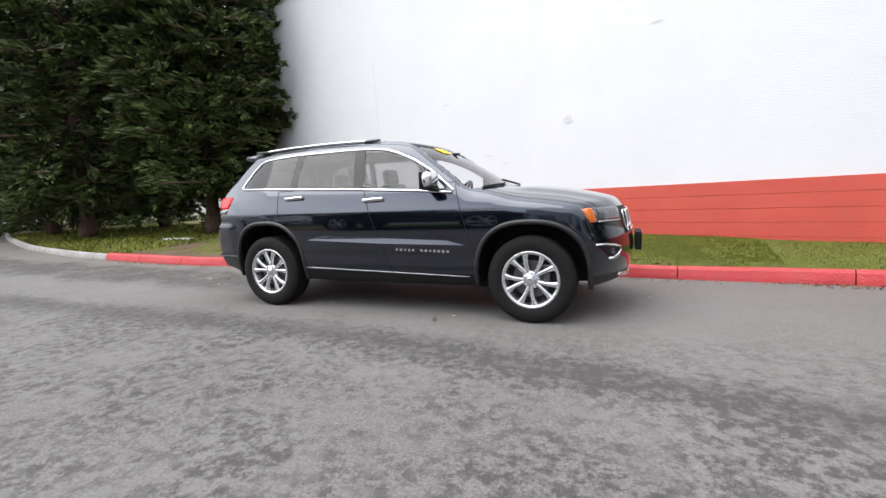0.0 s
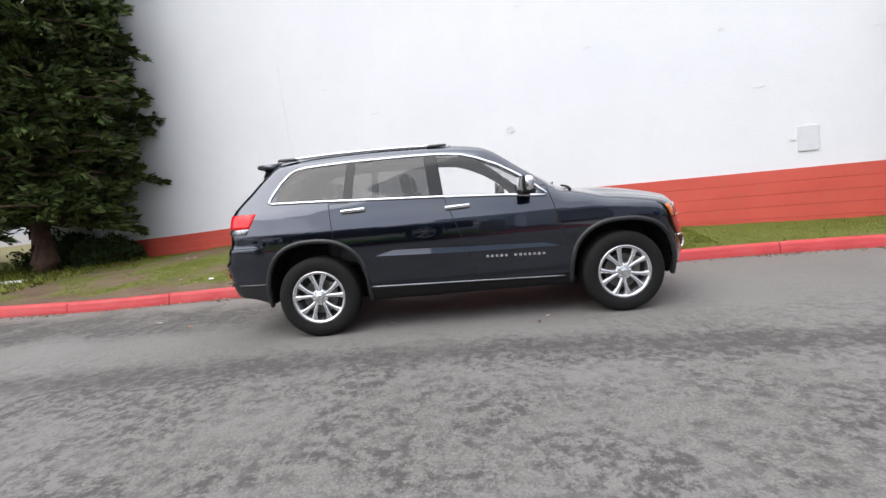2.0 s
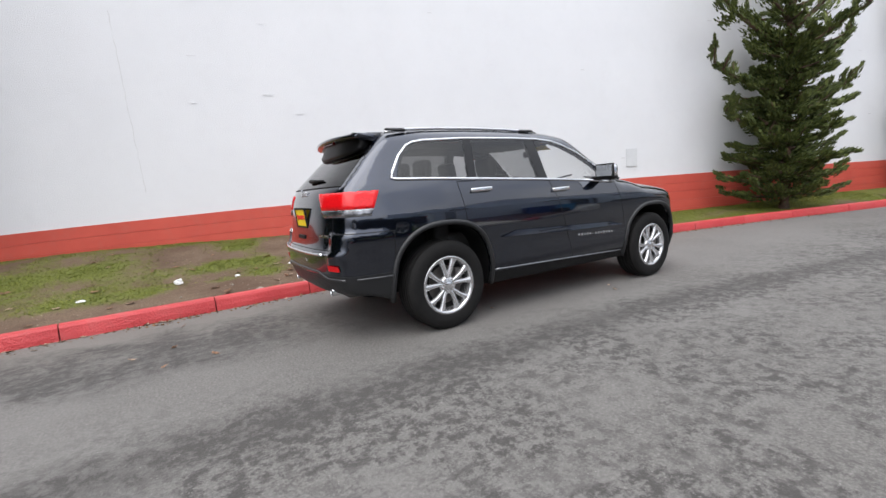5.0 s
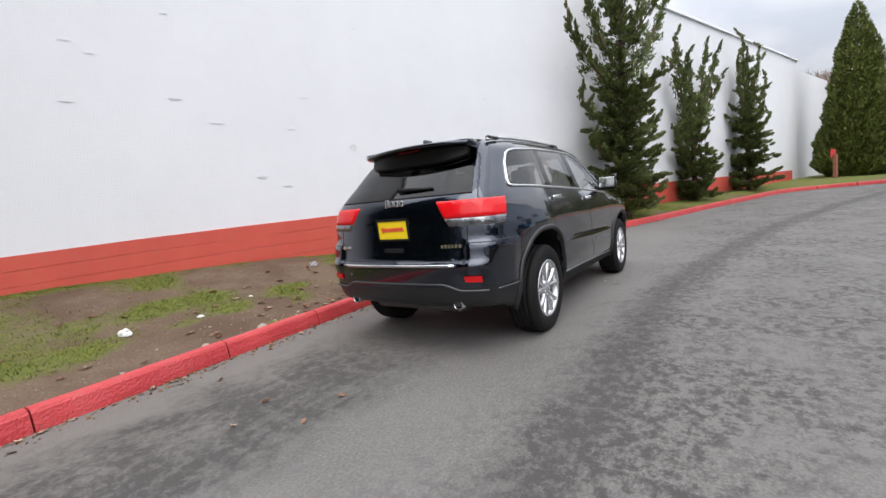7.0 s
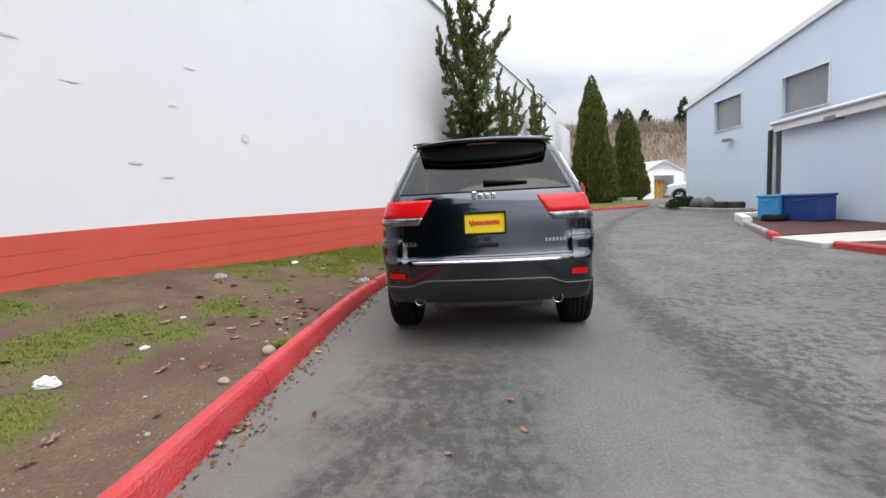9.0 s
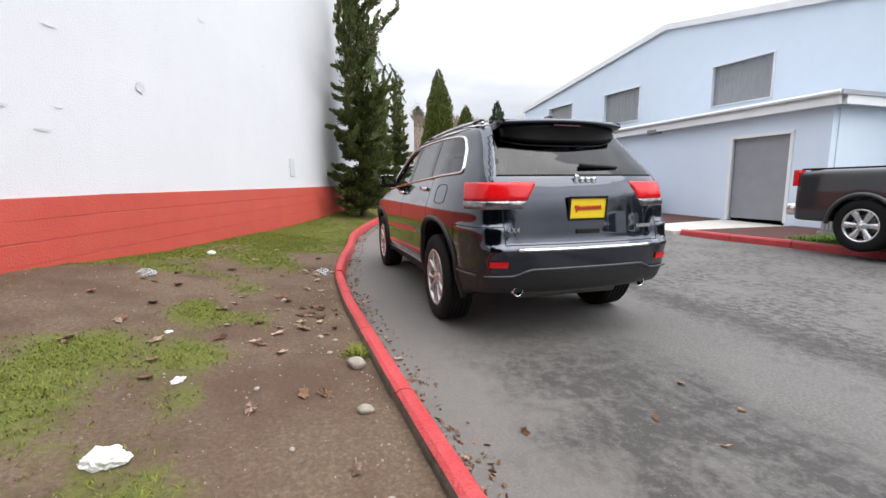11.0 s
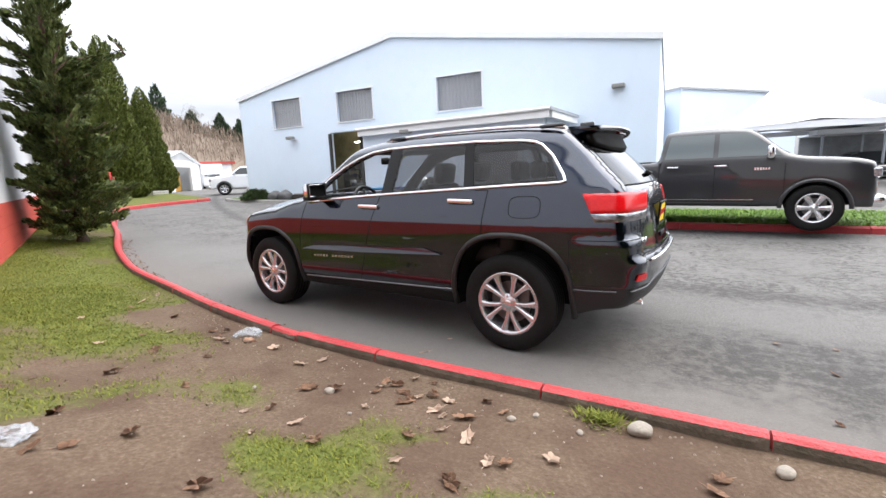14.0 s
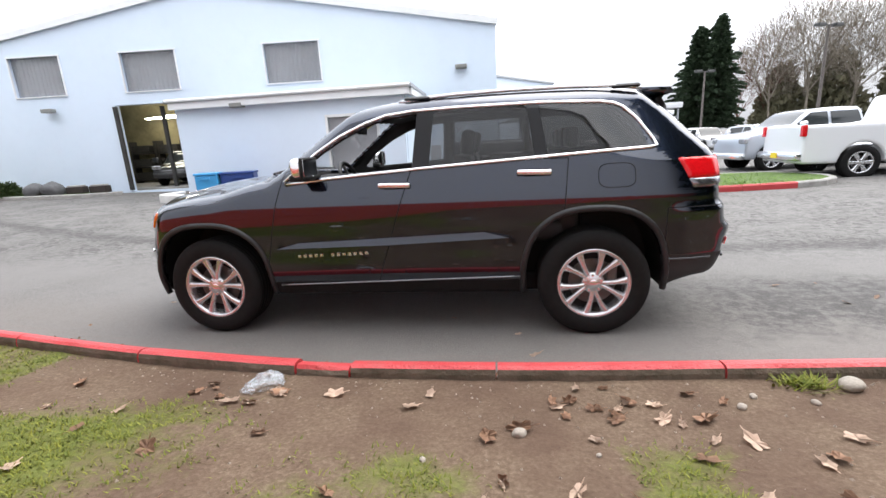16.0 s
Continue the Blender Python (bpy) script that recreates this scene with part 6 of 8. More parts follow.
cedar(-22.5, 8.5, 0.2, 15.0, 2.8, 16, "tall dark cedar behind the row", per_m=18, low=0.4)


def cone_tree(name, x, y, z, height, radius, seed, n, label, leaf, category="tree", size=(0.22, 0.10), power=0.8, group="", ragged=0.12):
    """A close, conical conifer: leaf sprays on an uneven cone round a trunk."""
    rg = np.random.default_rng(seed)
    tr = thing(name, x, y, z, 0, label, category, group)
    part("trunk", tube([(0, 0, -0.1), (0, 0, height * 0.5), (0, 0, height * 0.96)], [0.16, 0.10, 0.02], 8), BARK, tr, smooth=True)
    t = 1 - np.sqrt(rg.uniform(0, 1, n))
    az = rg.uniform(0, 2 * np.pi, n)
    lump = np.array([noise.noise(Vector((math.cos(a) * 1.6, math.sin(a) * 1.6, tt * height * 0.9 + seed))) for a, tt in zip(az, t)])
    fine_ = np.array([noise.noise(Vector((math.cos(a) * 4.5, math.sin(a) * 4.5, tt * height * 2.6 + seed))) for a, tt in zip(az, t)])
    R = radius * (1 - t) ** power * np.minimum(1, 0.55 + t * 6) * (1 + ragged * 1.6 * lump + ragged * fine_)
    R *= 1 - 0.42 * rg.uniform(0, 1, n) ** 2.0
    C = np.stack([R * np.cos(az), R * np.sin(az), 0.12 + t * height], 1)
    D = np.stack([np.cos(az) * 0.6, np.sin(az) * 0.6, np.full(n, 0.85)], 1) + rg.normal(size=(n, 3)) * 0.35
    V, F = leaf_cards(C, D, size[0] * rg.uniform(0.6, 1.4, n), size[1] * rg.uniform(0.7, 1.4, n), rg)
    tri_mesh("crown", V, F, leaf, tr)
    return tr


cone_tree("cypress_tree", 27.6, -7.7, 0.50, 9.2, 1.75, 21, 32000, "dense conical green cypress beside the drive", LEAF_CYPRESS, group="cypresses", power=0.62, size=(0.22, 0.08), ragged=0.16)
cone_tree("cypress_tree", 32.7, -11.7, 0.55, 7.6, 1.65, 22, 24000, "shorter dense conical cypress beside the drive", LEAF_CYPRESS, group="cypresses", power=0.60, size=(0.22, 0.08), ragged=0.16)
cone_tree("cypress_tree", 34.6, -9.4, 0.55, 8.8, 1.6, 23, 9000, "dense conical green cypress in the second row", LEAF_CYPRESS, group="cypresses", power=0.62, size=(0.30, 0.12))


def fir(x, y, z, height, radius, seed, label, n=210):
    rg = random.Random(seed)
    limbs = []
    for k in range(n):
        t = k / n
        h = height * (0.10 + 0.88 * t)
        az = k * 2.399
        reach = radius * (1 - t) ** 0.6 * rg.uniform(0.5, 1.2) + 0.2
        d = Vector((math.cos(az), math.sin(az), 0))
        a = Vector((0, 0, h))
        limbs.append((a, a + d * reach * 0.6 + Vector((0, 0, -0.1)), a + d * reach + Vector((0, 0, -0.15 - 0.1 * reach)), 0.34))
    trunk = [((0, 0, -0.3), 0.3), ((0, 0, height * 0.5), 0.18), ((0, 0, height), 0.03)]
    return limb_tree("fir_tree", x, y, z, label, "tree", limbs, trunk, LEAF_FIR, GREY_BARK, per_m=60, seed=seed, size=(0.45, 0.17), group="distant firs")


fir(-22.8, -52.0, 0.5, 12.2, 3.6, 31, "tall dark fir beyond the car lot")
fir(-24.6, -51.4, 0.5, 13.2, 2.9, 32, "tall slender dark fir beyond the car lot")


def bare_tree(x, y, z, height, seed, label, material=GREY_BARK, twigs=2600):
    """A leafless tree: forked limbs down to fine twigs, one mesh of tapered tubes."""
    rg = random.Random(seed)
    tr = thing("bare_tree", x, y, z, 0, label, "tree", "bare trees beyond the lot")
    bmt = bmesh.new()

    def grow(p, d, length, r, depth_):
        q = p + d * length
        m_ = (p + q) / 2 + Vector((rg.uniform(-1, 1), rg.uniform(-1, 1), 0)) * length * 0.06
        tube([p, m_, q], [r, r * 0.85, r * 0.65], 5 if depth_ < 2 else 3, bm=bmt)
        if depth_ >= 5:
            return
        for k in range(3 if depth_ > 0 else 4):
            e = (d + Vector((rg.uniform(-1, 1), rg.uniform(-1, 1), rg.uniform(-0.1, 0.6))) * 0.75).normalized()
            grow(p + (q - p) * rg.uniform(0.6, 1.0), e, length * rg.uniform(0.6, 0.78), r * 0.55, depth_ + 1)

    grow(Vector((0, 0, -0.2)), Vector((0.02, 0, 1)), height * 0.32, height * 0.010, 0)
    part("trunk", bmt, material, tr)
    rt = np.random.default_rng(seed)
    n = twigs
    U = rt.normal(size=(n, 3))
    U /= np.linalg.norm(U, axis=1)[:, None]
    rad = rt.uniform(0.15, 1, n) ** 0.5
    lump_ = np.array([1 + 0.45 * noise.noise(Vector(u) * 1.9 + Vector((seed, 0, 0))) for u in U])
    C = U * (rad * lump_)[:, None] * np.array([0.26, 0.26, 0.36]) * height + np.array([0, 0, 0.62 * height])
    D = U * np.array([1, 1, 0.6]) + np.array([0, 0, 0.9]) + rt.normal(size=(n, 3)) * 0.35
    V, F = leaf_cards(C, D, height * rt.uniform(0.03, 0.08, n), height * rt.uniform(0.0012, 0.0035, n), rt)
    tri_mesh("twig_crown", V, F, material, tr)
    return tr


BELT_BARK = mat("belt_bark", (0.27, 0.235, 0.19), 0.95, noise_scale=3, vary=0.3)
RIDGE_BARK = mat("pale_ridge_bark", (0.26, 0.225, 0.20), 0.95, noise_scale=3, vary=0.25)
RED_TWIGS = mat("reddish_twigs", (0.16, 0.075, 0.055), 0.95, noise_scale=3, vary=0.3)
for k, (bx, by, bh) in enumerate([(-32.5, -56, 15), (-35.5, -54, 17), (-39, -52, 16), (-43, -49, 17), (-47, -46, 16), (-31, -60, 12), (-37.5, -58, 17), (-41, -55, 17), (-45, -52, 17), (-34, -60, 15), (-50, -44, 16), (-29, -62, 9)]):
    bare_tree(bx, by, 0.5, bh, 40 + k, "leafless grey tree beyond the car lot" if k not in (5, 9) else "leafless reddish tree beyond the car lot", RED_TWIGS if k in (5, 9) else BELT_BARK)
BELT_LEAF = leaf_mat("grey_green_foliage", (0.22, 0.21, 0.13), (0.12, 0.115, 0.07))
for k, (bx, by, bh, br) in enumerate([(-36, -60, 8.5, 2.6), (-40, -57, 9.5, 3.0), (-45, -53, 9, 3.0), (-50, -49, 9.5, 3.2)]):
    cone_tree("screen_tree", bx, by, 0.5, bh, br, 60 + k, 2600, "grey-green tree in the belt beyond the lot", BELT_LEAF, size=(0.9, 0.5), power=0.4, group="tree belt", ragged=0.3)

# ---------------------------------------------------------------- wooded hillside in the distance
HILL = mat("brown_hillside", (0.235, 0.182, 0.145), 0.95, noise_scale=0.18, color2=(0.185, 0.15, 0.115), grime=0.5, grime_scale=0.5, grime_color=(0.15, 0.14, 0.10))
hx, hy = np.linspace(60, 190, 44), np.linspace(-170, 60, 70)


def hill_z(x, y):
    ridge = 14.6 + 2.5 * np.sin(y * 0.045 + 1.0) + 1.2 * np.sin(y * 0.13)
    return -2 + (ridge + 2) * step(58, 92, x + 0.12 * y)


tagged(grid_sheet("hillside", hx, hy, hill_z, HILL), "brown wooded hillside in the distance", "hillside", kind="structure")
rg_ = random.Random(5)
nb = 26000
C = np.array([(x := rg_.uniform(78, 116), y := rg_.uniform(-95, 0), float(hill_z(x, y)) + rg_.uniform(0, 2.6)) for _ in range(nb)])
D = np.stack([rng.normal(size=nb) * 0.35, rng.normal(size=nb) * 0.35, np.ones(nb)], 1)
V, F = leaf_cards(C, D, rng.uniform(0.8, 2.6, nb), rng.uniform(0.05, 0.20, nb), rng)
tagged(tri_mesh("bare_wood", V, F, leaf_mat("bare_wood_twigs", (0.25, 0.195, 0.155), (0.185, 0.145, 0.115), 0.95)), "dense brown leafless wood on the hillside", "wood", kind="stuff")
for k in range(9):
    fy = -68 + 6.5 * k
    bare_tree(92 + (k * 7) % 9, fy, float(hill_z(94, fy)) - 0.5, 4.5 + (k * 5) % 4, 140 + k, "leafless pale tree on the ridge of the hill", RIDGE_BARK, twigs=700)
for k, (fx, fy, fh, fr) in enumerate([(97, -43, 8.5, 2.6), (100, -36, 6.0, 2.4), (96, -49, 5.0, 2.2), (95, -55, 6.0, 2.4), (94, -59, 5.5, 2.2), (99, -30, 6.0, 2.4), (92, -66, 6, 2.5), (101, -24, 6, 2.5)]):
    cone_tree("hill_fir", fx, fy, float(hill_z(fx, fy)) - 0.3, fh, fr, 80 + k, 900, "dark fir on the ridge of the hill", LEAF_FIR, size=(0.9, 0.45), power=0.8, group="ridge firs", ragged=0.3)

# shrub by the wall behind the big cedar
def shrub(x, y, z, r, h, seed, label, n=5000):
    rg = np.random.default_rng(seed)
    tr = thing("shrub", x, y, z, 0, label, "shrub", "shrubs")
    part("stem", tube([(0, 0, -0.05), (0.05, 0, h * 0.6)], [0.05, 0.02], 6), BARK, tr)
    U = rg.normal(size=(n, 3))
    U /= np.linalg.norm(U, axis=1)[:, None]
    U[:, 2] = np.abs(U[:, 2])
    lump = np.array([1 + 0.35 * noise.noise(Vector(u) * 2.2 + Vector((seed, 0, 0))) for u in U])
    C = U * np.array([r, r, h]) * (lump * rg.uniform(0.55, 1.0, n))[:, None]
    V, F = leaf_cards(C, U + rg.normal(size=(n, 3)) * 0.5, r ** 0.7 * rg.uniform(0.05, 0.13, n), r ** 0.7 * rg.uniform(0.03, 0.07, n), rg)
    tri_mesh("foliage", V, F, LEAF_SHRUB, tr)
    return tr


shrub(-9.6, 7.0, 0.25, 1.0, 0.75, 51, "low dark shrub at the foot of the wall")
shrub(-11.2, 7.6, 0.25, 1.2, 0.9, 52, "low dark shrub behind the cedar trunk")
for k, (x, y, r, h) in enumerate(((-27.5, 1.5, 2.4, 2.3), (-27.0, 5.5, 2.6, 2.6), (-26.5, 10.0, 2.6, 2.4), (-25.0, 14.0, 2.4, 2.5), (-28.0, -2.5, 2.4, 2.0))):
    shrub(x, y, float(verge_at(x, y)[1]) - 0.1, r, h, 55 + k, "dense dark shrub closing the verge beyond the cedars", 5500)
shrub(17.2, -9.6, 0.42, 0.8, 0.55, 53, "low green shrub on the island by the workshop")

# ---------------------------------------------------------------- beds, kerbs and paving across the drive
def flat_bed(name, pts, z0, z1, material, label, category):
    """A low slab with an outline of plan points."""
    bmb = bmesh.new()
    top = [bmb.verts.new((x, y, z1 + float(road_z(x, y)))) for x, y in pts]
    low = [bmb.verts.new((x, y, z0)) for x, y in pts]
    bmb.faces.new(top)
    for k in range(len(pts)):
        bmb.faces.new((low[k], low[(k + 1) % len(pts)], top[(k + 1) % len(pts)], top[k]))
    return tagged(part(name, bmb, material), label, category, kind="structure")


def kerb_run(pts, material, parent, height=0.14, width=0.15, seg=1.2, name="kerb_stone", inward=1):
    """Kerb stones along a plan line, in pieces with open joints."""
    P = [Vector((x, y, 0)) for x, y in pts]
    for a, b in zip(P, P[1:]):
        n = max(1, round((b - a).length / seg))
        for k in range(n):
            p, q = a + (b - a) * (k / n), a + (b - a) * ((k + 1) / n)
            d = (q - p).normalized()
            s = Vector((-d.y, d.x, 0)) * inward
            p, q = p + d * 0.006, q - d * 0.006
            prof = [(0, -0.05), (0.004, height - 0.03), (0.03, height), (width - 0.03, height), (width, height - 0.03), (width, -0.05)]
            V = [(c.x + s.x * u, c.y + s.y * u, float(road_z(c.x, c.y)) + h) for c in (p, q) for u, h in prof]
            m = len(prof)
            F = [(i, i + 1, m + i + 1, m + i) for i in range(m - 1)] + [tuple(range(m))[::-1], tuple(range(m, 2 * m))]
            link_mesh(name, V, F, material, parent)


far_kerb = thing("kerb_far", 0, 0, 0, 0, "red painted kerb round the lawn and mulch across the drive", "kerb", kind="structure")
lawn_edge = [(2.9, -6.25), (0.6, -6.5), (-2.0, -6.62), (-5.0, -6.68), (-7.3, -6.75)]
kerb_run(lawn_edge, KERB_RED, far_kerb, inward=1)
bend = [(-7.3, -6.75), (-8.0, -6.95), (-8.5, -7.4), (-8.7, -8.0), (-8.6, -8.8), (-8.1, -9.6)]
kerb_run(bend, CONCRETE, far_kerb, seg=0.9, inward=1)
kerb_run([(-8.1, -9.6), (-5, -9.9), (-1.0, -9.9)], CONCRETE, far_kerb, inward=1)
flat_bed("lawn", [(0.9, -6.6), (-2.0, -6.72), (-7.2, -6.85), (-7.95, -7.05), (-8.4, -7.45), (-8.58, -8.0), (-8.5, -8.7), (-8.05, -9.5), (-5, -9.8), (-0.8, -9.8), (0.7, -9.6)], -0.05, 0.13, GRASS_BED, "bright green lawn strip inside a red kerb", "lawn")
flat_bed("mulch_bed", [(2.9, -6.35), (0.9, -6.6), (0.7, -9.6), (2.75, -9.6)], -0.05, 0.12, MULCH, "bare dark red-brown mulch bed", "flower bed")
flat_bed("mulch_bed", [(4.25, -6.15), (5.6, -6.65), (7.6, -7.35), (9.4, -8.1), (9.35, -9.45), (4.75, -9.6)], -0.05, 0.12, MULCH, "bare dark red-brown mulch bed by the annex", "flower bed")
flat_bed("path", [(2.95, -6.1), (4.2, -6.0), (4.7, -9.6), (2.8, -9.6)], -0.05, 0.10, PALE_CONCRETE, "pale concrete path to the grey door", "path")
kerb_run([(4.2, -6.0), (4.9, -6.28)], KERB_RED, far_kerb, inward=-1, height=0.17)
kerb_run([(4.9, -6.28), (5.6, -6.55), (7.6, -7.25)], CONCRETE, far_kerb, inward=-1)
kerb_run([(7.6, -7.25), (9.5, -8.0), (9.5, -8.9)], mat("white_kerb_paint", (0.72, 0.72, 0.70), 0.7, noise_scale=4, vary=0.2), far_kerb, inward=-1, height=0.26, width=0.22, seg=1.0)
flat_bed("island", [(13.4, -10.6), (14.2, -9.9), (16.0, -9.4), (18.2, -9.1), (19.4, -9.4), (19.5, -10.6)], 0.1, 0.13, GRASS_BED, "low grassy island along the workshop wall", "flower bed")
kerb_run([(13.2, -10.6), (14.1, -9.8), (16.0, -9.3), (18.3, -9.0), (19.55, -9.3), (19.65, -10.6)], CONCRETE, far_kerb, inward=-1)

# ---------------------------------------------------------------- things by the workshop
LIGHT_BLUE = mat("light_blue_plastic", (0.045, 0.30, 0.60), 0.45, noise_scale=5, vary=0.15)
DARK_BLUE = mat("dark_blue_plastic", (0.015, 0.055, 0.24), 0.4, noise_scale=5, vary=0.2)
for (x, y, sx, m_, lab) in ((8.0, -8.35, 0.62, LIGHT_BLUE, "light blue plastic bin standing on the mulch"), (7.25, -8.75, 0.95, DARK_BLUE, "dark blue plastic bin with a lid standing on the mulch")):
    bn = thing("storage_bin", x, y, 0.12 + float(road_z(x, y)), 18, lab, "bin")
    part("body", boxes((0, 0, 0.33, sx, 0.62, 0.66), bevel=0.03), m_, bn)
    part("lid", boxes((0, 0, 0.69, sx + 0.05, 0.67, 0.07), bevel=0.02), m_, bn)
    part("handle", boxes((0, 0.345, 0.56, sx * 0.4, 0.03, 0.05), bevel=0.008), m_, bn)
tyre_ob = thing("old_tyre", 7.55, -8.05, 0.2 + float(road_z(7.5, -8)), 0, "black tyre lying on the mulch beside the bins", "tyre")
tb = lathe([(0.16, -0.09), (0.27, -0.10), (0.31, -0.06), (0.31, 0.06), (0.27, 0.10), (0.16, 0.09)], 32)
bmesh.ops.rotate(tb, matrix=Matrix.Rotation(radians(90), 3, "X"), verts=tb.verts)
part("ring", tb, RUBBER, tyre_ob, smooth=True)
for k, (x, y, s) in enumerate(((15.9, -9.75, 0.32), (15.3, -9.9, 0.36))):
    rk = thing("boulder", x, y, 0.28 + float(road_z(x, y)), 30 * k, "grey boulder on the island by the workshop", "stone", "island boulders")
    b_ = bmesh.new()
    bmesh.ops.create_icosphere(b_, subdivisions=3, radius=s)
    for v in b_.verts:
        v.co *= 1 + 0.25 * noise.noise(v.co * 3 + Vector((k, 0, 0)))
        v.co.z *= 0.9
    part("rock", b_, mat("boulder_grey", (0.13, 0.13, 0.135), 0.9, noise_scale=6, vary=0.4, bump=0.6), rk, smooth=True)
for k, (x, y) in enumerate(((14.6, -10.15), (13.9, -10.4))):
    pl = thing("planter", x, y, 0.14 + float(road_z(x, y)), 8, "dark wooden trough with grey stones", "planter", "troughs by the workshop")
    part("trough", boxes((0, 0, 0.12, 0.62, 0.30, 0.24), bevel=0.02), mat("dark_wood", (0.045, 0.035, 0.03), 0.8, noise_scale=10, vary=0.4), pl)
    part("filling", boxes((0, 0, 0.26, 0.54, 0.22, 0.06), bevel=0.02), CONCRETE, pl)
ac = thing("cooling_unit", 1.0, -8.75, 0.12, 4, "grey metal cooling unit with fins beside the annex", "cooling unit")
part("case", boxes((0, 0, 0.42, 0.72, 0.72, 0.78), bevel=0.03), mat("cooling_grey", (0.33, 0.34, 0.34), 0.5, 0.3, noise_scale=6, vary=0.2), ac)
for k in range(10):
    part("fin", boxes((-0.30 + 0.066 * k, 0.37, 0.42, 0.03, 0.03, 0.66)), ROOF_GREY, ac)
part("base", boxes((0, 0, 0.02, 0.8, 0.8, 0.06)), CONCRETE, ac)
meter = thing("meter_box", 1.15, -9.3, 0.9, 2, "small grey box on the annex wall", "meter")
part("case", boxes((0, 0, 0.25, 0.3, 0.16, 0.5), bevel=0.02), ROOF_GREY, meter)
ORANGE = mat("orange_cone_plastic", (0.85, 0.14, 0.02), 0.5, noise_scale=6, vary=0.1)
cone = thing("traffic_cone", -7.1, -12.6, 0.0, 0, "bright orange traffic cone standing beyond the lawn", "traffic cone")
part("base", boxes((0, 0, 0.02, 0.36, 0.36, 0.04), bevel=0.01), ORANGE, cone)
cb = lathe([(0.13, 0.04), (0.12, 0.10), (0.03, 0.68), (0.022, 0.70)], 24)
bmesh.ops.rotate(cb, matrix=Matrix.Rotation(radians(90), 3, "X"), verts=cb.verts)
part("shell", cb, ORANGE, cone, smooth=True)
sign = thing("sign_post", 25.4, -6.55, 0.50, 150, "small red and white sign on a wooden post", "sign")
part("post", boxes((0, 0, 0.7, 0.16, 0.16, 1.4), bevel=0.02), mat("post_wood", (0.28, 0.11, 0.07), 0.85, noise_scale=8, vary=0.3), sign)
part("board", boxes((0, -0.10, 1.45, 0.50, 0.03, 0.42), bevel=0.01), mat("sign_red", (0.5, 0.04, 0.04), 0.6), sign)
part("writing", boxes((0, -0.12, 1.52, 0.36, 0.012, 0.05), (0, -0.12, 1.42, 0.30, 0.012, 0.05)), WHITE_TRIM, sign)
for k, (x, y, s) in enumerate(((30.4, -10.7, 0.7), (31.3, -11.4, 0.6))):
    pb = thing("pallet_box", x, y, 0.42, 20 * k, "pale slatted wooden box beside the cypress", "box", "pale boxes")
    for j in range(4):
        part("slat", boxes((0, 0, 0.08 + 0.13 * j, s * 1.8, s, 0.09)), PALE_CONCRETE, pb)
ln = thing("plank", -9.9, 4.2, 0.2, 12, "pale plank lying on the verge", "plank")
part("board", boxes((0, 0, 0.03, 0.9, 0.16, 0.05)), WHITE_TRIM, ln)

# shed, van and far vehicles at the end of the drive
shed = thing("white_shed", 41.4, -14.1, 0.55, -50.6, "white shed with an open orange-lit doorway", "shed", kind="structure")
part("wall", boxes((0, 4, 1.35, 7.0, 0.2, 2.7), (-3.4, 0, 1.35, 0.2, 8, 2.7), (3.4, 0, 1.35, 0.2, 8, 2.7), (-2.6, -4, 1.35, 1.8, 0.2, 2.7), (2.6, -4, 1.35, 1.8, 0.2, 2.7), (0, -4, 2.5, 3.6, 0.2, 0.5)), WHITE_TRIM, shed)
rb = bmesh.new()
for s in (-1, 1):
    v = [rb.verts.new(c) for c in ((s * 3.8, -4.3, 2.55), (0, -4.3, 3.7), (0, 4.3, 3.7), (s * 3.8, 4.3, 2.55))]
    rb.faces.new(v)
    g = [rb.verts.new(c) for c in ((s * 3.5, -4.02, 2.6), (0, -4.02, 3.66), (0, -4.02, 2.6))]
    rb.faces.new(g)
got = bmesh.ops.solidify(rb, geom=rb.faces[:], thickness=0.08)
part("roof", rb, WHITE_TRIM, shed)
# added box whose orange colour stands in for the light inside the shed
part("doorway_glow", boxes((0, -2.9, 0.95, 3.0, 0.5, 1.9)), mat("orange_light_paint", (0.75, 0.40, 0.05), 0.8, noise_scale=2.5, color2=(0.12, 0.07, 0.03)), shed)
red_roof = thing("red_shed", 52, -26, 0.7, -25, "long low building with a red roof in the distance", "building", kind="structure")
part("wall", boxes((0, 0, 1.3, 14, 5, 2.6)), WHITE_TRIM, red_roof)
part("roof", boxes((0, 0, 2.75, 14.6, 5.8, 0.3)), mat("red_roof", (0.40, 0.06, 0.05), 0.6, noise_scale=3, vary=0.2), red_roof)

# white canopy tent
CANVAS = mat("white_canvas", (0.82, 0.83, 0.85), 0.7, noise_scale=2, vary=0.04)
tent = thing("canopy_tent", -5.4, -26.0, 0, 8, "white peaked canopy tent over the car lot", "tent")
tm = bmesh.new()
N = 10
rows = []
for j in range(N + 1):
    t = j / N
    half_w = 4.5 * (1 - t) + 0.12 * t
    zz = 2.95 + 3.15 * t**1.55
    ring = []
    for k in range(32):
        a = 2 * math.pi * k / 32
        c, s = math.cos(a), math.sin(a)
        m_ = max(abs(c), abs(s))
        sq = half_w / m_ * (1 - 0.25 * t) if t < 1 else half_w
        sag = 0.25 * (1 - t) * (abs(math.sin(2 * a)) - 0.5)
        ring.append(tm.verts.new((c * sq, s * sq, zz - sag)))
    rows.append(ring)
for a, b in zip(rows, rows[1:]):
    for k in range(32):
        tm.faces.new((a[k], a[(k + 1) % 32], b[(k + 1) % 32], b[k]))
tm.faces.new(rows[-1])
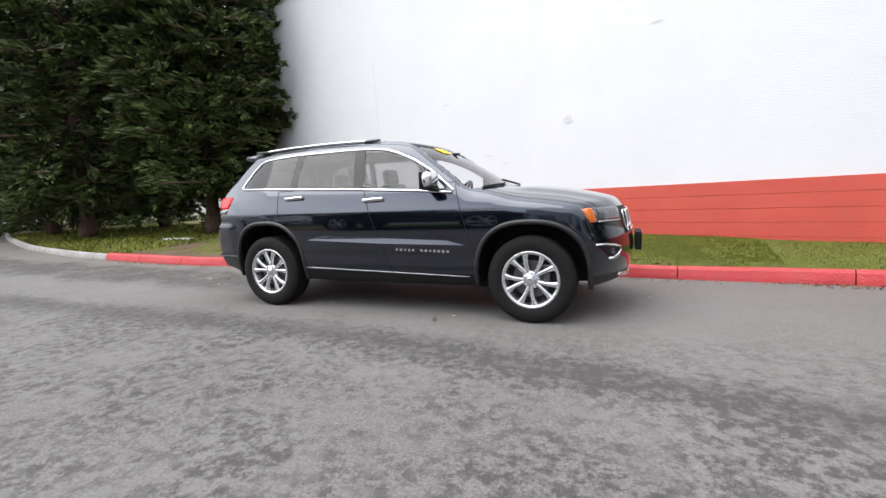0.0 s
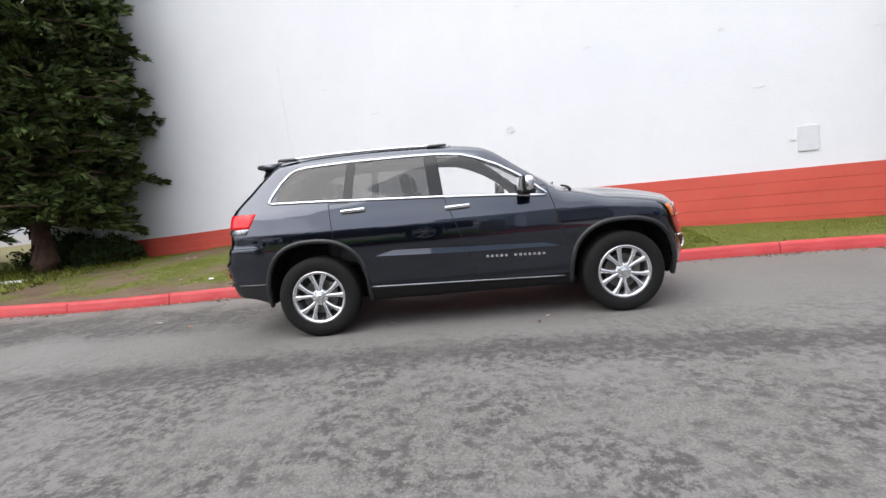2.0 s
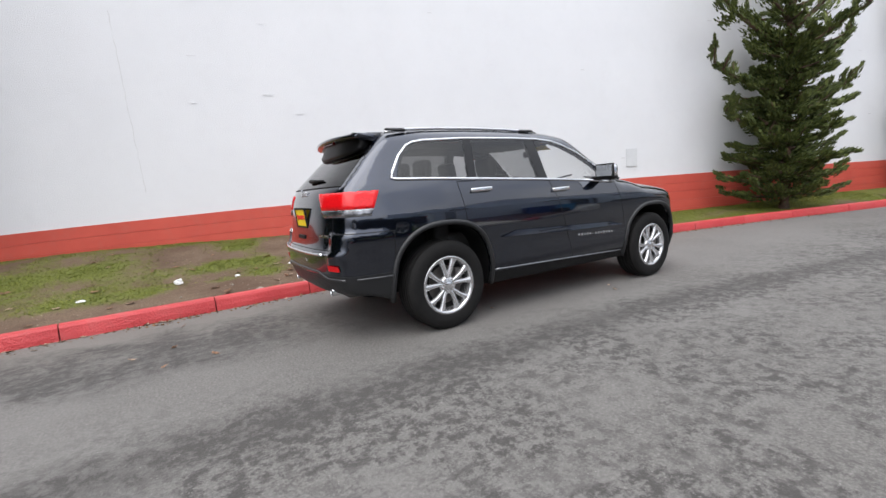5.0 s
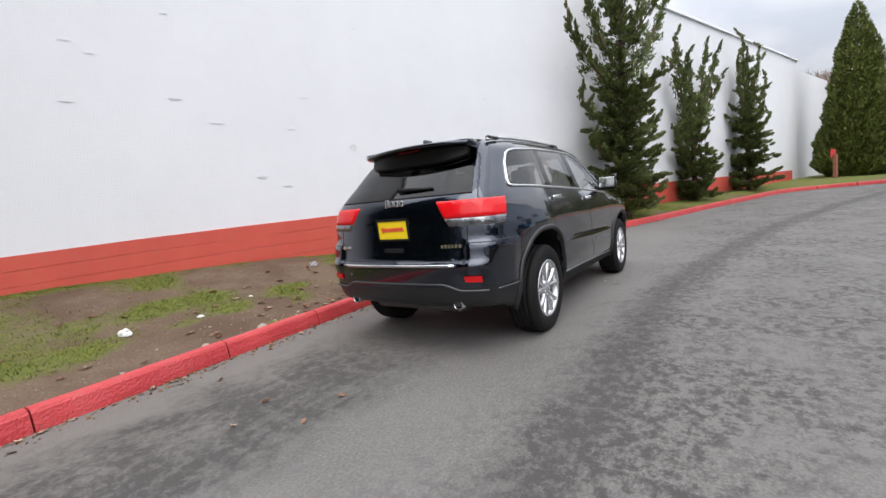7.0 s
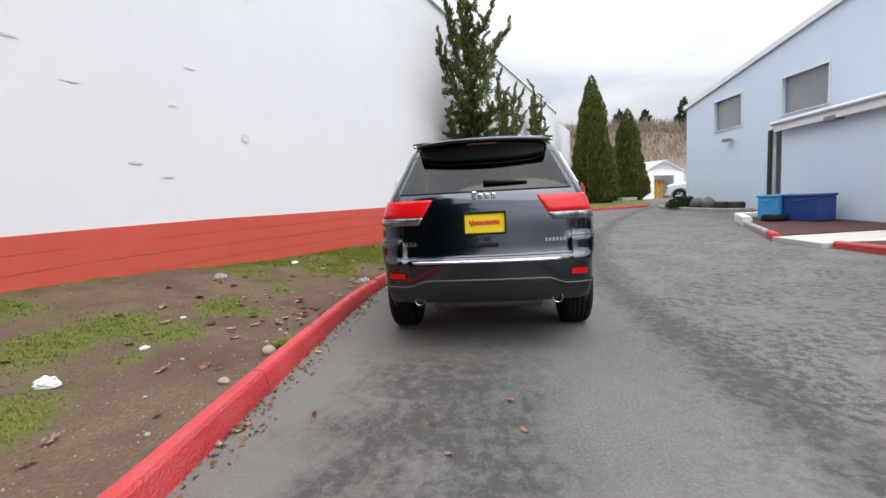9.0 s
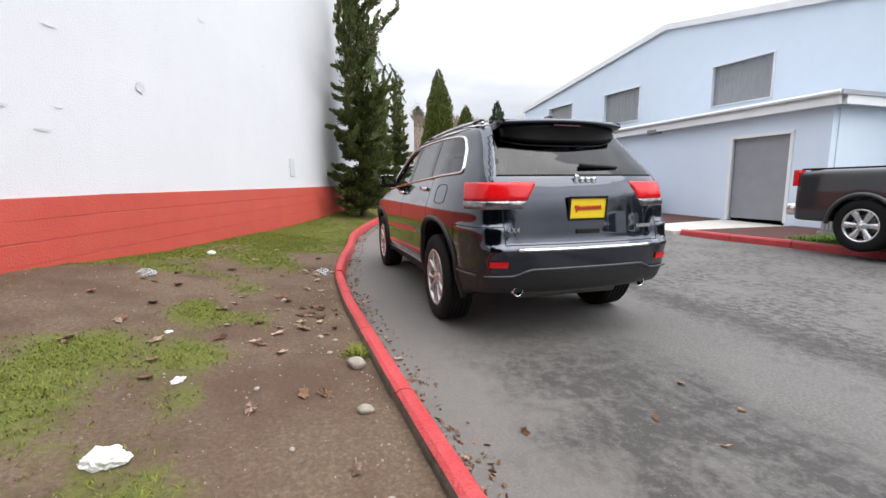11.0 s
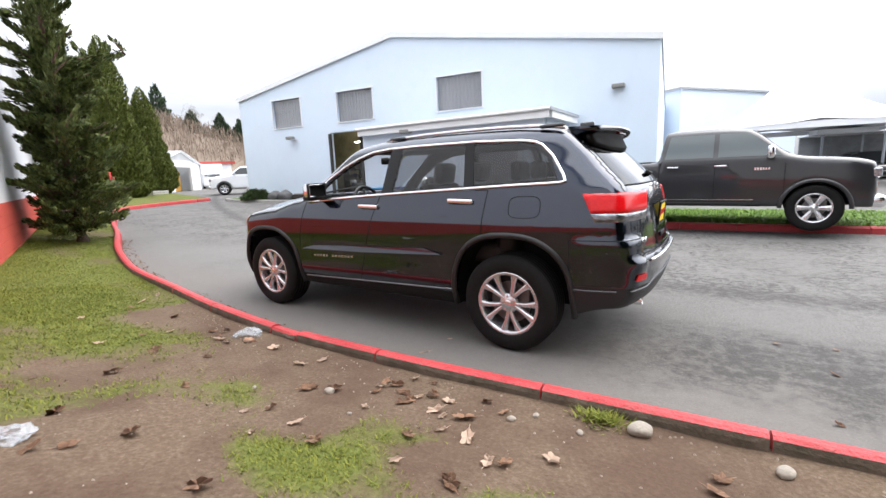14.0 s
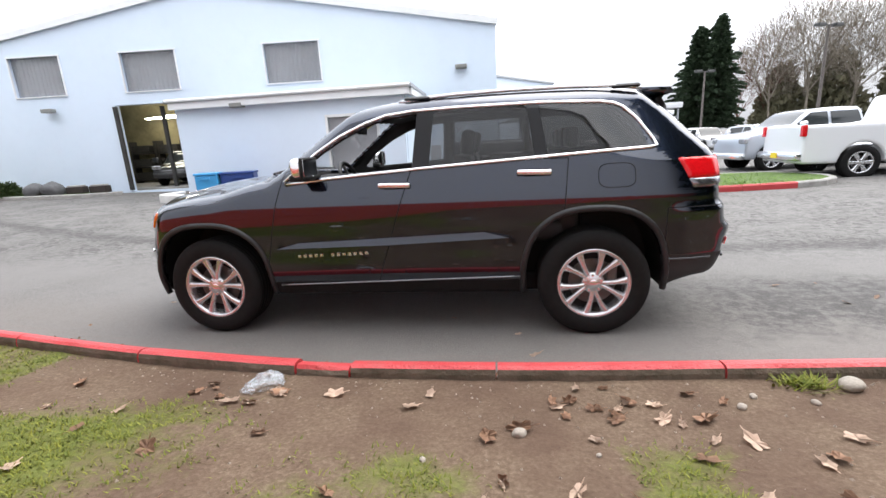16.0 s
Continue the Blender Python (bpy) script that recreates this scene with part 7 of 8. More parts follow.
part("canopy", tm, CANVAS, tent, smooth=True)
for sx in (-4.3, 4.3):
    for sy in (-4.3, 4.3):
        part("leg", tube([(sx, sy, 0), (sx, sy, 2.95)], 0.05, 8), ROOF_GREY, tent)
part("valance", boxes((0, 4.45, 2.82, 8.9, 0.02, 0.28), (0, -4.45, 2.82, 8.9, 0.02, 0.28), (4.45, 0, 2.82, 0.02, 8.9, 0.28), (-4.45, 0, 2.82, 0.02, 8.9, 0.28)), CANVAS, tent)
pav = thing("lot_pavilion", -9.5, -31.5, 0, 8, "long low white-roofed pavilion in the car lot", "pavilion")
part("roof", boxes((0, 0, 2.75, 6, 4, 0.3), bevel=0.05), CANVAS, pav)
for k in range(3):
    part("post", tube([(-2.7 + 2.7 * k, 1.8, 0), (-2.7 + 2.7 * k, 1.8, 2.65)], 0.07, 8), ROOF_GREY, pav)
part("back_wall", boxes((0, -1.8, 1.3, 5.8, 0.15, 2.6)), mat("grey_boards", (0.34, 0.35, 0.36), 0.8, noise_scale=1.5, vary=0.4), pav)
LAMP_DARK = mat("lamp_head_dark", (0.06, 0.06, 0.06), 0.5)
for x, y, h in ((-17.7, -37.8, 6.2), (-19.5, -26.2, 6.9), (-20.0, -64.0, 7.2)):
    lp = thing("lot_lamp", x, y, 0, 20, "tall pole lamp with two box heads in the car lot", "street lamp", "lot lamps")
    part("pole", tube([(0, 0, 0), (0, 0, h)], [0.10, 0.07], 8), GREY_BARK, lp)
    part("arm", boxes((0, 0, h, 1.1, 0.06, 0.06)), LAMP_DARK, lp)
    for s in (-0.62, 0.62):
        part("lamp_head", boxes((s, 0, h + 0.02, 0.55, 0.35, 0.18), bevel=0.03), LAMP_DARK, lp)


# ---------------------------------------------------------------- other vehicles
def simple_vehicle(name, x, y, z, turn, paint, label, length, width, height, kind_, h=0.04, wheel_r=0.36, category="car", group="", glass_m=None):
    """A vehicle facing +x in its own frame: smooth shell, dark windows, lamps, wheels."""
    root = thing(name, x, y, z, turn, label, category, group)
    L, W, Ht = length / 2, width / 2, height
    if kind_ == "pickup":
        bedz, hood, roof = 0.685 * Ht, 0.69 * Ht, Ht
        top = smooth_table([-L, -L * 0.28, -L * 0.25, -L * 0.20, 0.05 * L, 0.29 * L, 0.55 * L, 0.62 * L, 0.85 * L, 0.95 * L, L], [bedz, bedz, bedz + 0.02, roof - 0.02, roof, roof - 0.05, hood + 0.05, hood, hood - 0.06, hood - 0.13, hood - 0.26])
        wins = [[(-0.20 * L, 0.70 * Ht), (0.11 * L, 0.70 * Ht), (0.11 * L, 0.93 * Ht), (-0.17 * L, 0.93 * Ht)], [(0.14 * L, 0.70 * Ht), (0.50 * L, 0.70 * Ht), (0.46 * L, 0.76 * Ht), (0.31 * L, 0.925 * Ht), (0.14 * L, 0.93 * Ht)]]
        axles, side_tab = (-0.587 * L, 0.684 * L), ([0.2, 0.4, 0.6, 0.66 * Ht, 0.72 * Ht, 0.95 * Ht, Ht], [0.06, 0.01, 0.0, 0.012, 0.05, 0.20, 0.30])
    else:
        hood, roof = 0.60 * Ht, Ht
        top = smooth_table([-L, -0.93 * L, -0.75 * L, -0.3 * L, 0.1 * L, 0.42 * L, 0.5 * L, 0.9 * L, L], [0.62 * Ht, 0.66 * Ht, 0.95 * Ht, roof, roof - 0.04, hood + 0.05, hood, hood - 0.10, hood - 0.22])
        wins = [[(-0.72 * L, 0.66 * Ht), (-0.12 * L, 0.64 * Ht), (-0.12 * L, 0.92 * Ht), (-0.62 * L, 0.90 * Ht)], [(-0.08 * L, 0.64 * Ht), (0.36 * L, 0.63 * Ht), (0.13 * L, 0.91 * Ht), (-0.08 * L, 0.92 * Ht)]]
        axles, side_tab = (-0.60 * L, 0.60 * L), ([0.2, 0.4, 0.6 * Ht, 0.66 * Ht, 0.95 * Ht, Ht], [0.06, 0.0, 0.012, 0.05, 0.22, 0.32])
    side = smooth_table(*side_tab)
    ax, ay, az = axis_grid(-L - 0.05, L + 0.05, h), axis_grid(-W, W, h), axis_grid(0.25, Ht, h)
    XX, ZZ = np.meshgrid(ax, az, indexing="ij")
    hw = W - side(ZZ) - 0.04 * step(0.8 * L, L, np.abs(XX))
    A = np.abs(ay)[None, :, None]
    fs = A - hw[:, None, :]
    tz = top(ax)[:, None, None] - 0.03 * (A / W) ** 2
    g = 1 / np.sqrt(1 + np.gradient(top(ax), ax) ** 2)[:, None, None]
    ft = (az[None, None, :] - tz) * g
    bow = 0.12 * (A / W) ** 3 + 0.06 * np.abs(az - 0.6)[None, None, :] ** 2
    fe = np.maximum(ax[:, None, None] - (L - bow), -(L - 0.4 * bow) - ax[:, None, None])
    clr = 0.42 if kind_ == "pickup" else 0.30
    S = smax(smax(smax(fs, ft, 0.12), fe, 0.08), clr - az[None, None, :] + 0 * fs, 0.05)
    for cx in axles:
        r = wheel_r + 0.07
        S = np.maximum(S, -np.maximum(np.hypot(XX - cx, ZZ - wheel_r)[:, None, :] - r, 0.55 * W - A))
    if kind_ == "pickup":
        S = np.maximum(S, -np.maximum(np.maximum(np.abs(ax[:, None, None] + 0.64 * L) - 0.33 * L, A - (W - 0.10)), 0.42 * Ht - az[None, None, :]))
    V_, Q_ = surface_nets(S, (ax[0], ay[0], az[0]), h)
    link_mesh("body", V_, Q_.tolist(), paint, root, smooth=True)
    gm = glass_m or GLASS_SOLID
    hwf = lambda x_, z_: W - float(side(z_)) - 0.04 * float(step(0.8 * L, L, abs(x_)))  # noqa: E731
    for s in (1, -1):
        for w_ in wins:
            pane("window", warp(clip_grid(w_, 8, 6), lambda x_, z_: (x_, s * (hwf(x_, z_) + 0.010), z_)), gm, root, (0, s, 0))
        part("tail_light", boxes((-L + 0.05, s * (W - 0.10), 0.60 * Ht if kind_ == "pickup" else 0.58 * Ht, 0.10, 0.16, 0.28), bevel=0.02), RED_LENS, root)
        part("headlight", boxes((L - 0.12, s * (W - 0.22), 0.52 * Ht, 0.16, 0.34, 0.16), bevel=0.03), CLEAR_LENS, root)
        part("mirror", boxes((0.44 * L, s * (W + 0.14), 0.73 * Ht, 0.12, 0.26, 0.24), bevel=0.05), CHROME if kind_ == "pickup" else paint, root, smooth=True)
        for hx_ in ((-0.12 * L, 0.18 * L) if kind_ == "pickup" else (-0.35 * L, 0.0)):
            part("door_handle", boxes((hx_ - 0.02 * L, s * (W + 0.012), 0.615 * Ht, 0.20, 0.03, 0.035), bevel=0.01), CHROME, root)
        for cx in axles:
            wheel_parts(root, cx, s * (W - 0.14), s, wheel_r, 0.26, 6 if kind_ == "pickup" else 5, wheel_r * 0.62, "single")
    x0, x1 = (0.325 * L, 0.54 * L) if kind_ == "pickup" else (0.13 * L, 0.42 * L)
    pane("windscreen", warp(clip_grid([(x0, -0.72 * W), (x0, 0.72 * W), (x1, 0.84 * W), (x1, -0.84 * W)], 8, 8), lambda x_, y_: (x_, y_, float(top(x_)) - 0.03 * (y_ / W) ** 2 + 0.006)), gm, root, (0.5, 0, 1))
    part("front_bumper", boxes((L - 0.06, 0, 0.52 if kind_ == "pickup" else 0.45, 0.22, 2 * W - 0.16, 0.20), bevel=0.05), CHROME if kind_ == "pickup" else paint, root, smooth=True)
    part("rear_bumper", boxes((-L - 0.02, 0, 0.60 if kind_ == "pickup" else 0.45, 0.18, 2 * W - 0.12, 0.20), bevel=0.04), CHROME if kind_ == "pickup" else paint, root, smooth=True)
    part("number_plate", boxes((-L - 0.12, 0, 0.62, 0.01, 0.32, 0.15)), YELLOW, root)
    return root, L, W


pk, pL, pW = simple_vehicle("pickup_truck", -2.31, -6.93, 0.14, 176.7, GREY_PAINT, "dark grey crew-cab pickup truck parked on the lawn", 5.35, 2.0, 1.90, "pickup", 0.033, 0.40, "pickup truck", glass_m=glass("pickup_glass", (0.085, 0.105, 0.110), 1.0))
for s in (1, -1):
    part("running_board", tube([(-0.30 * pL, s * (pW + 0.02), 0.46), (0.40 * pL, s * (pW + 0.02), 0.46)], 0.035, 8), BLACK_PLASTIC, pk)
    part("side_strip", boxes((0.05 * pL, s * (pW + 0.004), 0.545, 0.62 * pL, 0.012, 0.012)), CHROME, pk)
    for cx in (-0.587 * pL, 0.684 * pL):
        pts = [(cx + 0.48 * math.cos(a), s * (pW - 0.005), max(0.40 + 0.48 * math.sin(a), 0.40)) for a in np.linspace(0, math.pi, 20)]
        part("arch_moulding", tube(pts, 0.035, 8), GREY_PAINT, pk, smooth=True)
    for k in range(6):
        part("badge_bar", boxes((0.36 * pL + 0.04 * k, s * (pW + 0.006), 1.10, 0.028, 0.008, 0.045 if k < 3 else 0.035)), CHROME, pk)
    for gx_, gz, gh in ((0.125, 0.90, 0.72), (-0.235, 0.88, 0.80), (0.52, 0.86, 0.66)):
        part("door_gap", boxes((gx_ * pL, s * (pW - 0.003), gz, 0.010, 0.012, gh)), SEAM, pk)
part("bed_cover", boxes((-0.64 * pL, 0, 1.285, 0.68 * pL, 1.72, 0.03), bevel=0.01), BLACK_PLASTIC, pk)

simple_vehicle("pickup_truck", -11.5, -9.2, 0.0, 174, WHITE_PAINT, "white heavy pickup truck standing on the drive", 6.3, 2.3, 2.08, "pickup", 0.04, 0.42, "pickup truck")
simple_vehicle("pickup_truck", -11.0, -12.3, 0.0, 4, SILVER_PAINT, "silver pickup truck parked beyond the lawn", 5.7, 2.0, 1.9, "pickup", 0.05, 0.41, "pickup truck")
simple_vehicle("pickup_truck", 25.2, -15.0, 0.5, 57, WHITE_PAINT, "white pickup truck parked past the workshop", 5.7, 2.0, 1.9, "pickup", 0.06, 0.41, "pickup truck")
simple_vehicle("parked_car", 38.0, -21.5, 0.6, 150, SILVER_PAINT, "grey car parked by the shed", 4.5, 1.8, 1.45, "car", 0.07, 0.33)
van = thing("box_van", 46.0, -23.8, 0.6, 150, "white box van parked in the distance", "van")
part("box", boxes((-0.6, 0, 1.55, 4.4, 2.1, 2.3), bevel=0.05), WHITE_PAINT, van)
part("cab", boxes((2.3, 0, 1.05, 1.5, 1.9, 1.5), bevel=0.2, seg=3), WHITE_PAINT, van)
part("windscreen", boxes((2.75, 0, 1.45, 0.6, 1.6, 0.45), bevel=0.08), BLACK_GLOSS, van)
for x in (-1.8, 2.0):
    for s in (1, -1):
        wheel_parts(van, x, s * 0.9, s, 0.36, 0.24, 5, 0.2, "single")
lot = [(-9.5, -31.0, BLACK_PAINT, "black"), (-12.0, -30.0, BLACK_PAINT, "black"), (-14.6, -29.5, WHITE_PAINT, "white"), (-17.0, -27.5, SILVER_PAINT, "silver"), (-19.8, -29.5, WHITE_PAINT, "white"), (-22.5, -27.0, BLACK_PAINT, "black"), (-25.0, -25.5, SILVER_PAINT, "silver"), (-27.5, -24.0, WHITE_PAINT, "white"), (-16.0, -36.0, SILVER_PAINT, "silver"), (-21.0, -34.0, WHITE_PAINT, "white"), (-26.0, -33.0, GREY_PAINT, "grey"), (-31.0, -30.0, WHITE_PAINT, "white")]
first = {}
for k, (x, y, m_, cname) in enumerate(lot):
    if cname not in first:
        first[cname] = simple_vehicle("parked_car", x, y, 0, 100, m_, cname + " car standing in a row on the far lot", 4.6, 1.85, 1.62, "car", 0.07, 0.35, group="cars on the far lot")[0]
    else:
        copy_thing(first[cname], pose(x, y, 0, 0, 0, 95 + 9 * (k % 3)))
simple_vehicle("parked_car", 13.3, -14.6, 0.37, 110, BLACK_PAINT, "dark car standing inside the workshop bay", 4.2, 1.75, 1.45, "car", 0.08, 0.33)

# ---------------------------------------------------------------- marks on the wall
vent = thing("wall_panel", 0, 0, 0, W_ANG, "pale grey blanked-off panel in the white wall", "panel")
pv = wall_point(5.82, 0.012, 0)
vent.matrix_basis = pose(pv.x, pv.y, 1.66, 0, 0, W_ANG)
part("plate", boxes((0, 0, 0, 0.28, 0.02, 0.40), bevel=0.003), mat("pale_grey_patch", (0.60, 0.61, 0.63), 0.8, noise_scale=6, vary=0.1), vent)
FLAKE = mat("flaked_plaster", (0.66, 0.66, 0.68), 0.9, noise_scale=12, vary=0.25)
flakes = random.Random(3)
spot = [(1.23, 2.435, 0.16, 0.14)]
spot += [(flakes.uniform(-7, 16), flakes.uniform(1.6, 6.8), flakes.uniform(0.04, 0.22), flakes.uniform(0.010, 0.035)) for _ in range(46)]
for k, (x, z, sx, sz) in enumerate(spot):
    m_ = bmesh.new()
    n = 14
    vs = [m_.verts.new((sx * 0.5 * math.cos(a) * (1 + 0.35 * noise.noise(Vector((k, math.cos(a) * 2, math.sin(a) * 2)))), 0, sz * 0.5 * math.sin(a) * (1 + 0.35 * noise.noise(Vector((k + 9, math.cos(a) * 2, math.sin(a) * 2)))))) for a in np.linspace(0, 2 * math.pi, n, endpoint=False)]
    f_ = m_.faces.new(vs)
    ex = bmesh.ops.extrude_face_region(m_, geom=[f_])
    bmesh.ops.translate(m_, vec=(0, -0.003, 0), verts=[v for v in ex["geom"] if isinstance(v, bmesh.types.BMVert)])
    ob = part("plaster_flake", m_, FLAKE if flakes.random() < 0.5 or k == 0 else WALL_WHITE, hall)
    ob.matrix_basis = pose(x * LSC, -0.010, z)

rc = random.Random(8)
crack = [(-3.83 + 0.15 * k / 30 + rc.uniform(-0.012, 0.012), 4.6 - 3.1 * k / 30) for k in range(31)]
part("crack", tube([(x * LSC, -0.001, z) for x, z in crack], [0.002 + 0.003 * rc.random() for _ in crack], 5), mat("crack_shadow", (0.50, 0.50, 0.50), 0.95), hall, "thin crack running down the painted wall")

# ---------------------------------------------------------------- grass, leaves and litter on the verge
GRASS_BLADE = leaf_mat("grass_blades", (0.190, 0.200, 0.026), (0.060, 0.088, 0.008))


def grass_cover(x, y):
    c, z = verge_at(np.array([x]), np.array([y]))
    return float(c[0]), float(z[0])


def sow(name, spots, rg, hgt=0.05, wid=0.006, lean=0.5, label="short green grass", material=GRASS_BLADE):
    P = np.array(spots)
    n = len(P)
    az = rg.uniform(0, 2 * np.pi, n)
    L = hgt * rg.uniform(0.4, 1.4, n)
    d = np.stack([np.cos(az) * lean, np.sin(az) * lean, np.ones(n)], 1) + rg.normal(size=(n, 3)) * 0.25
    d /= np.linalg.norm(d, axis=1)[:, None]
    s = np.stack([-np.sin(az), np.cos(az), np.zeros(n)], 1) * (wid * rg.uniform(0.6, 1.5, n))[:, None]
    bend_ = np.stack([np.cos(az), np.sin(az), np.zeros(n)], 1) * (L * 0.35)[:, None]
    mid, tip = P + d * (L * 0.55)[:, None], P + d * L[:, None] + bend_
    V = np.stack([P - s, P + s, mid + s * 0.7, tip, mid - s * 0.7], 1).reshape(-1, 3)
    k = np.arange(n)[:, None] * 5
    F = np.concatenate([k + np.array([[0, 1, 2]]), k + np.array([[0, 2, 4]]), k + np.array([[4, 2, 3]])], 0)
    return tagged(tri_mesh(name, V, F, material), label, "grass", kind="stuff")


rg2 = random.Random(11)
rgn = np.random.default_rng(12)
n_try = 820000
xs_ = np.where(rgn.random(n_try) < 0.85, rgn.uniform(-8.5, 4.0, n_try), rgn.uniform(4.0, 12, n_try))
lo_ = KERB_Y(xs_) + 0.13
ys_ = lo_ + (wall_y(xs_) - lo_) * rgn.random(n_try)
cov, zz_ = verge_at(xs_, ys_)
# tufts: blades gather where a coarse random grid allows them
tuft = rgn.random((400, 200))
cov = cov + 0.45 * (tuft[((xs_ + 9) * 17).astype(int) % 400, (ys_ * 17 + 100).astype(int) % 200] - 0.5)
keep_ = cov > 0.30 + 0.72 * rgn.random(n_try) ** 0.7
spots = np.stack([xs_, ys_, zz_ - 0.004], 1)[keep_][:200000]
sow("verge_grass", spots, rgn, 0.024, 0.0027, 0.9, "short patchy green grass on the verge")
spots = []
for _ in range(26000):
    x = rg2.uniform(-8.5, 0.9)
    y = rg2.uniform(-9.7, -6.75)
    if x < -7.2 and (x + 7.2) ** 2 + (y + 8.2) ** 2 > 1.75:
        continue
    spots.append((x, y, 0.125))
sow("lawn_grass", spots, rgn, 0.07, 0.010, 0.5, "thick bright green lawn grass", leaf_mat("lawn_blades", (0.20, 0.33, 0.045), (0.08, 0.16, 0.02)))
xs_ = rgn.uniform(-22, -8.5, 30000)
ys_ = KERB_Y(xs_) + 0.2 + rgn.random(30000) ** 1.6 * 7
spots = np.stack([xs_, ys_, verge_at(xs_, ys_)[1]], 1)
sow("verge_grass", spots, rgn, 0.09, 0.012, 0.5, "short green grass under the cedars")
# weed tuft beside the round stone
spots = [(-2.36 + rg2.gauss(0, 0.055), 1.725 + rg2.gauss(0, 0.03), 0.06) for _ in range(420)]
sow("weed_tuft", spots, rgn, 0.075, 0.006, 0.8, "small bright green weed tuft at the kerb")

LEAF_DRY = mat("dry_oak_leaf", (0.36, 0.205, 0.12), 0.85, noise_scale=14, color2=(0.20, 0.11, 0.07), random_vary=0.45)
LEAF_PALE = mat("pale_dry_leaf", (0.55, 0.40, 0.30), 0.85, noise_scale=14, vary=0.3, random_vary=0.35)


def dry_leaf_mesh(seed, material, s=0.09):
    """A curled, lobed dead leaf with a stalk."""
    rg = random.Random(seed)
    b_ = bmesh.new()
    n = 18
    out = []
    for k in range(n):
        a = 2 * math.pi * k / n
        r = s * (0.82 + 0.20 * math.cos(5 * a + seed) * (0.5 + 0.5 * rg.random())) * (1.0 if abs(math.cos(a)) > 0.4 else 0.75)
        x, y = r * math.cos(a), r * 0.72 * math.sin(a)
        out.append(b_.verts.new((x, y, 0.004 + 0.28 * (abs(y) ** 1.2) + 0.12 * x * x / s + rg.uniform(0, 0.010))))
    mid = b_.verts.new((0, 0, 0.008))
    for k in range(n):
        b_.faces.new((mid, out[k], out[(k + 1) % n]))
    st = [b_.verts.new(c) for c in ((s * 0.7, -0.003, 0.012), (s * 1.35, -0.002, 0.02), (s * 1.35, 0.002, 0.02), (s * 0.7, 0.003, 0.012))]
    b_.faces.new(st)
    bmesh.ops.solidify(b_, geom=b_.faces[:], thickness=0.0015)
    me = bpy.data.meshes.new("dry_leaf")
    bmesh.ops.recalc_face_normals(b_, faces=b_.faces)
    b_.to_mesh(me)
    b_.free()
    me.materials.append(material)
    return me


leaf_meshes = [dry_leaf_mesh(k, LEAF_DRY if k % 2 else LEAF_PALE, 0.055 + 0.008 * (k % 4)) for k in range(8)]
known = [(-3.60, 1.85), (-2.9, 1.95), (-1.55, 1.95), (-1.35, 2.05), (-1.62, 2.12), (-1.15, 1.93), (-1.85, 2.25), (-0.75, 2.30), (-0.35, 2.05), (0.30, 2.35), (0.42, 1.95), (0.72, 2.02), (0.60, 1.74), (-2.10, 2.35), (-1.70, 2.62), (-1.30, 2.72), (-1.0, 2.85), (-2.4, 2.9), (-3.0, 2.3), (-3.2, 3.3), (-2.2, 3.4), (-0.2, 2.75), (0.4, 2.9), (1.2, 2.4), (1.6, 2.2), (2.2, 2.1), (-3.9, 2.2), (-4.3, 2.9), (-4.6, 2.4), (-3.7, 3.5)]
cluster = [(-1.45 + rg2.gauss(0, 0.36), 2.02 + rg2.gauss(0, 0.18)) for _ in range(16)] + [(0.55 + rg2.gauss(0, 0.25), 1.95 + rg2.gauss(0, 0.08)) for _ in range(8)]
pts = known + cluster + [(rg2.uniform(-6.5, 3.5), None) for _ in range(60)]
for k, (x, y) in enumerate(pts):
    if y is None:
        y = float(KERB_Y(x)) + 0.2 + rg2.random() ** 1.3 * (float(wall_y(x)) - float(KERB_Y(x)) - 0.4)
    g, z = grass_cover(x, y)
    lf = new("dry_leaf", leaf_meshes[k % 8])
    lf.matrix_basis = pose(x, y, z + 0.006, rg2.uniform(-15, 15), rg2.uniform(-15, 15), rg2.uniform(0, 360)) @ Matrix.Diagonal((1, 1, 1, 1)) @ Matrix.Scale(rg2.uniform(0.5, 0.95), 4)
    tagged(lf, "curled brown dead leaf lying on the verge" if k % 2 else "pale tan dead leaf lying on the verge", "leaf", "dead leaves")
for k in range(70):
    x = rg2.uniform(-6, 3.5)
    lf = new("dry_leaf", leaf_meshes[k % 8])
    out_ = rg2.random() ** 2.5 * 3.0 + 0.03 if k % 3 == 0 else rg2.random() * 0.14 + 0.03
    lf.matrix_basis = pose(x, float(KERB_Y(x)) - out_, 0.006, rg2.uniform(-20, 20), rg2.uniform(-20, 20), rg2.uniform(0, 360)) @ Matrix.Scale(rg2.uniform(0.35, 0.6), 4)
    tagged(lf, "small dead leaf lying in the gutter", "leaf", "gutter leaves")


rgd = np.random.default_rng(77)
nd = 2600
dx = rgd.uniform(-9, 9, nd)
dy = KERB_Y(dx) - 0.025 - rgd.random(nd) ** 2.2 * 0.20
keep_ = np.array([noise.noise(Vector((float(a) * 1.3, 4.0, 0))) for a in dx]) + rgd.random(nd) > 0.45
C = np.stack([dx, dy, road_z(dx, dy) + 0.006], 1)[keep_]
nd = len(C)
V, F = leaf_cards(C, np.stack([rgd.normal(size=nd), rgd.normal(size=nd), rgd.normal(size=nd) * 0.15], 1), rgd.uniform(0.012, 0.045, nd), rgd.uniform(0.008, 0.026, nd), rgd)
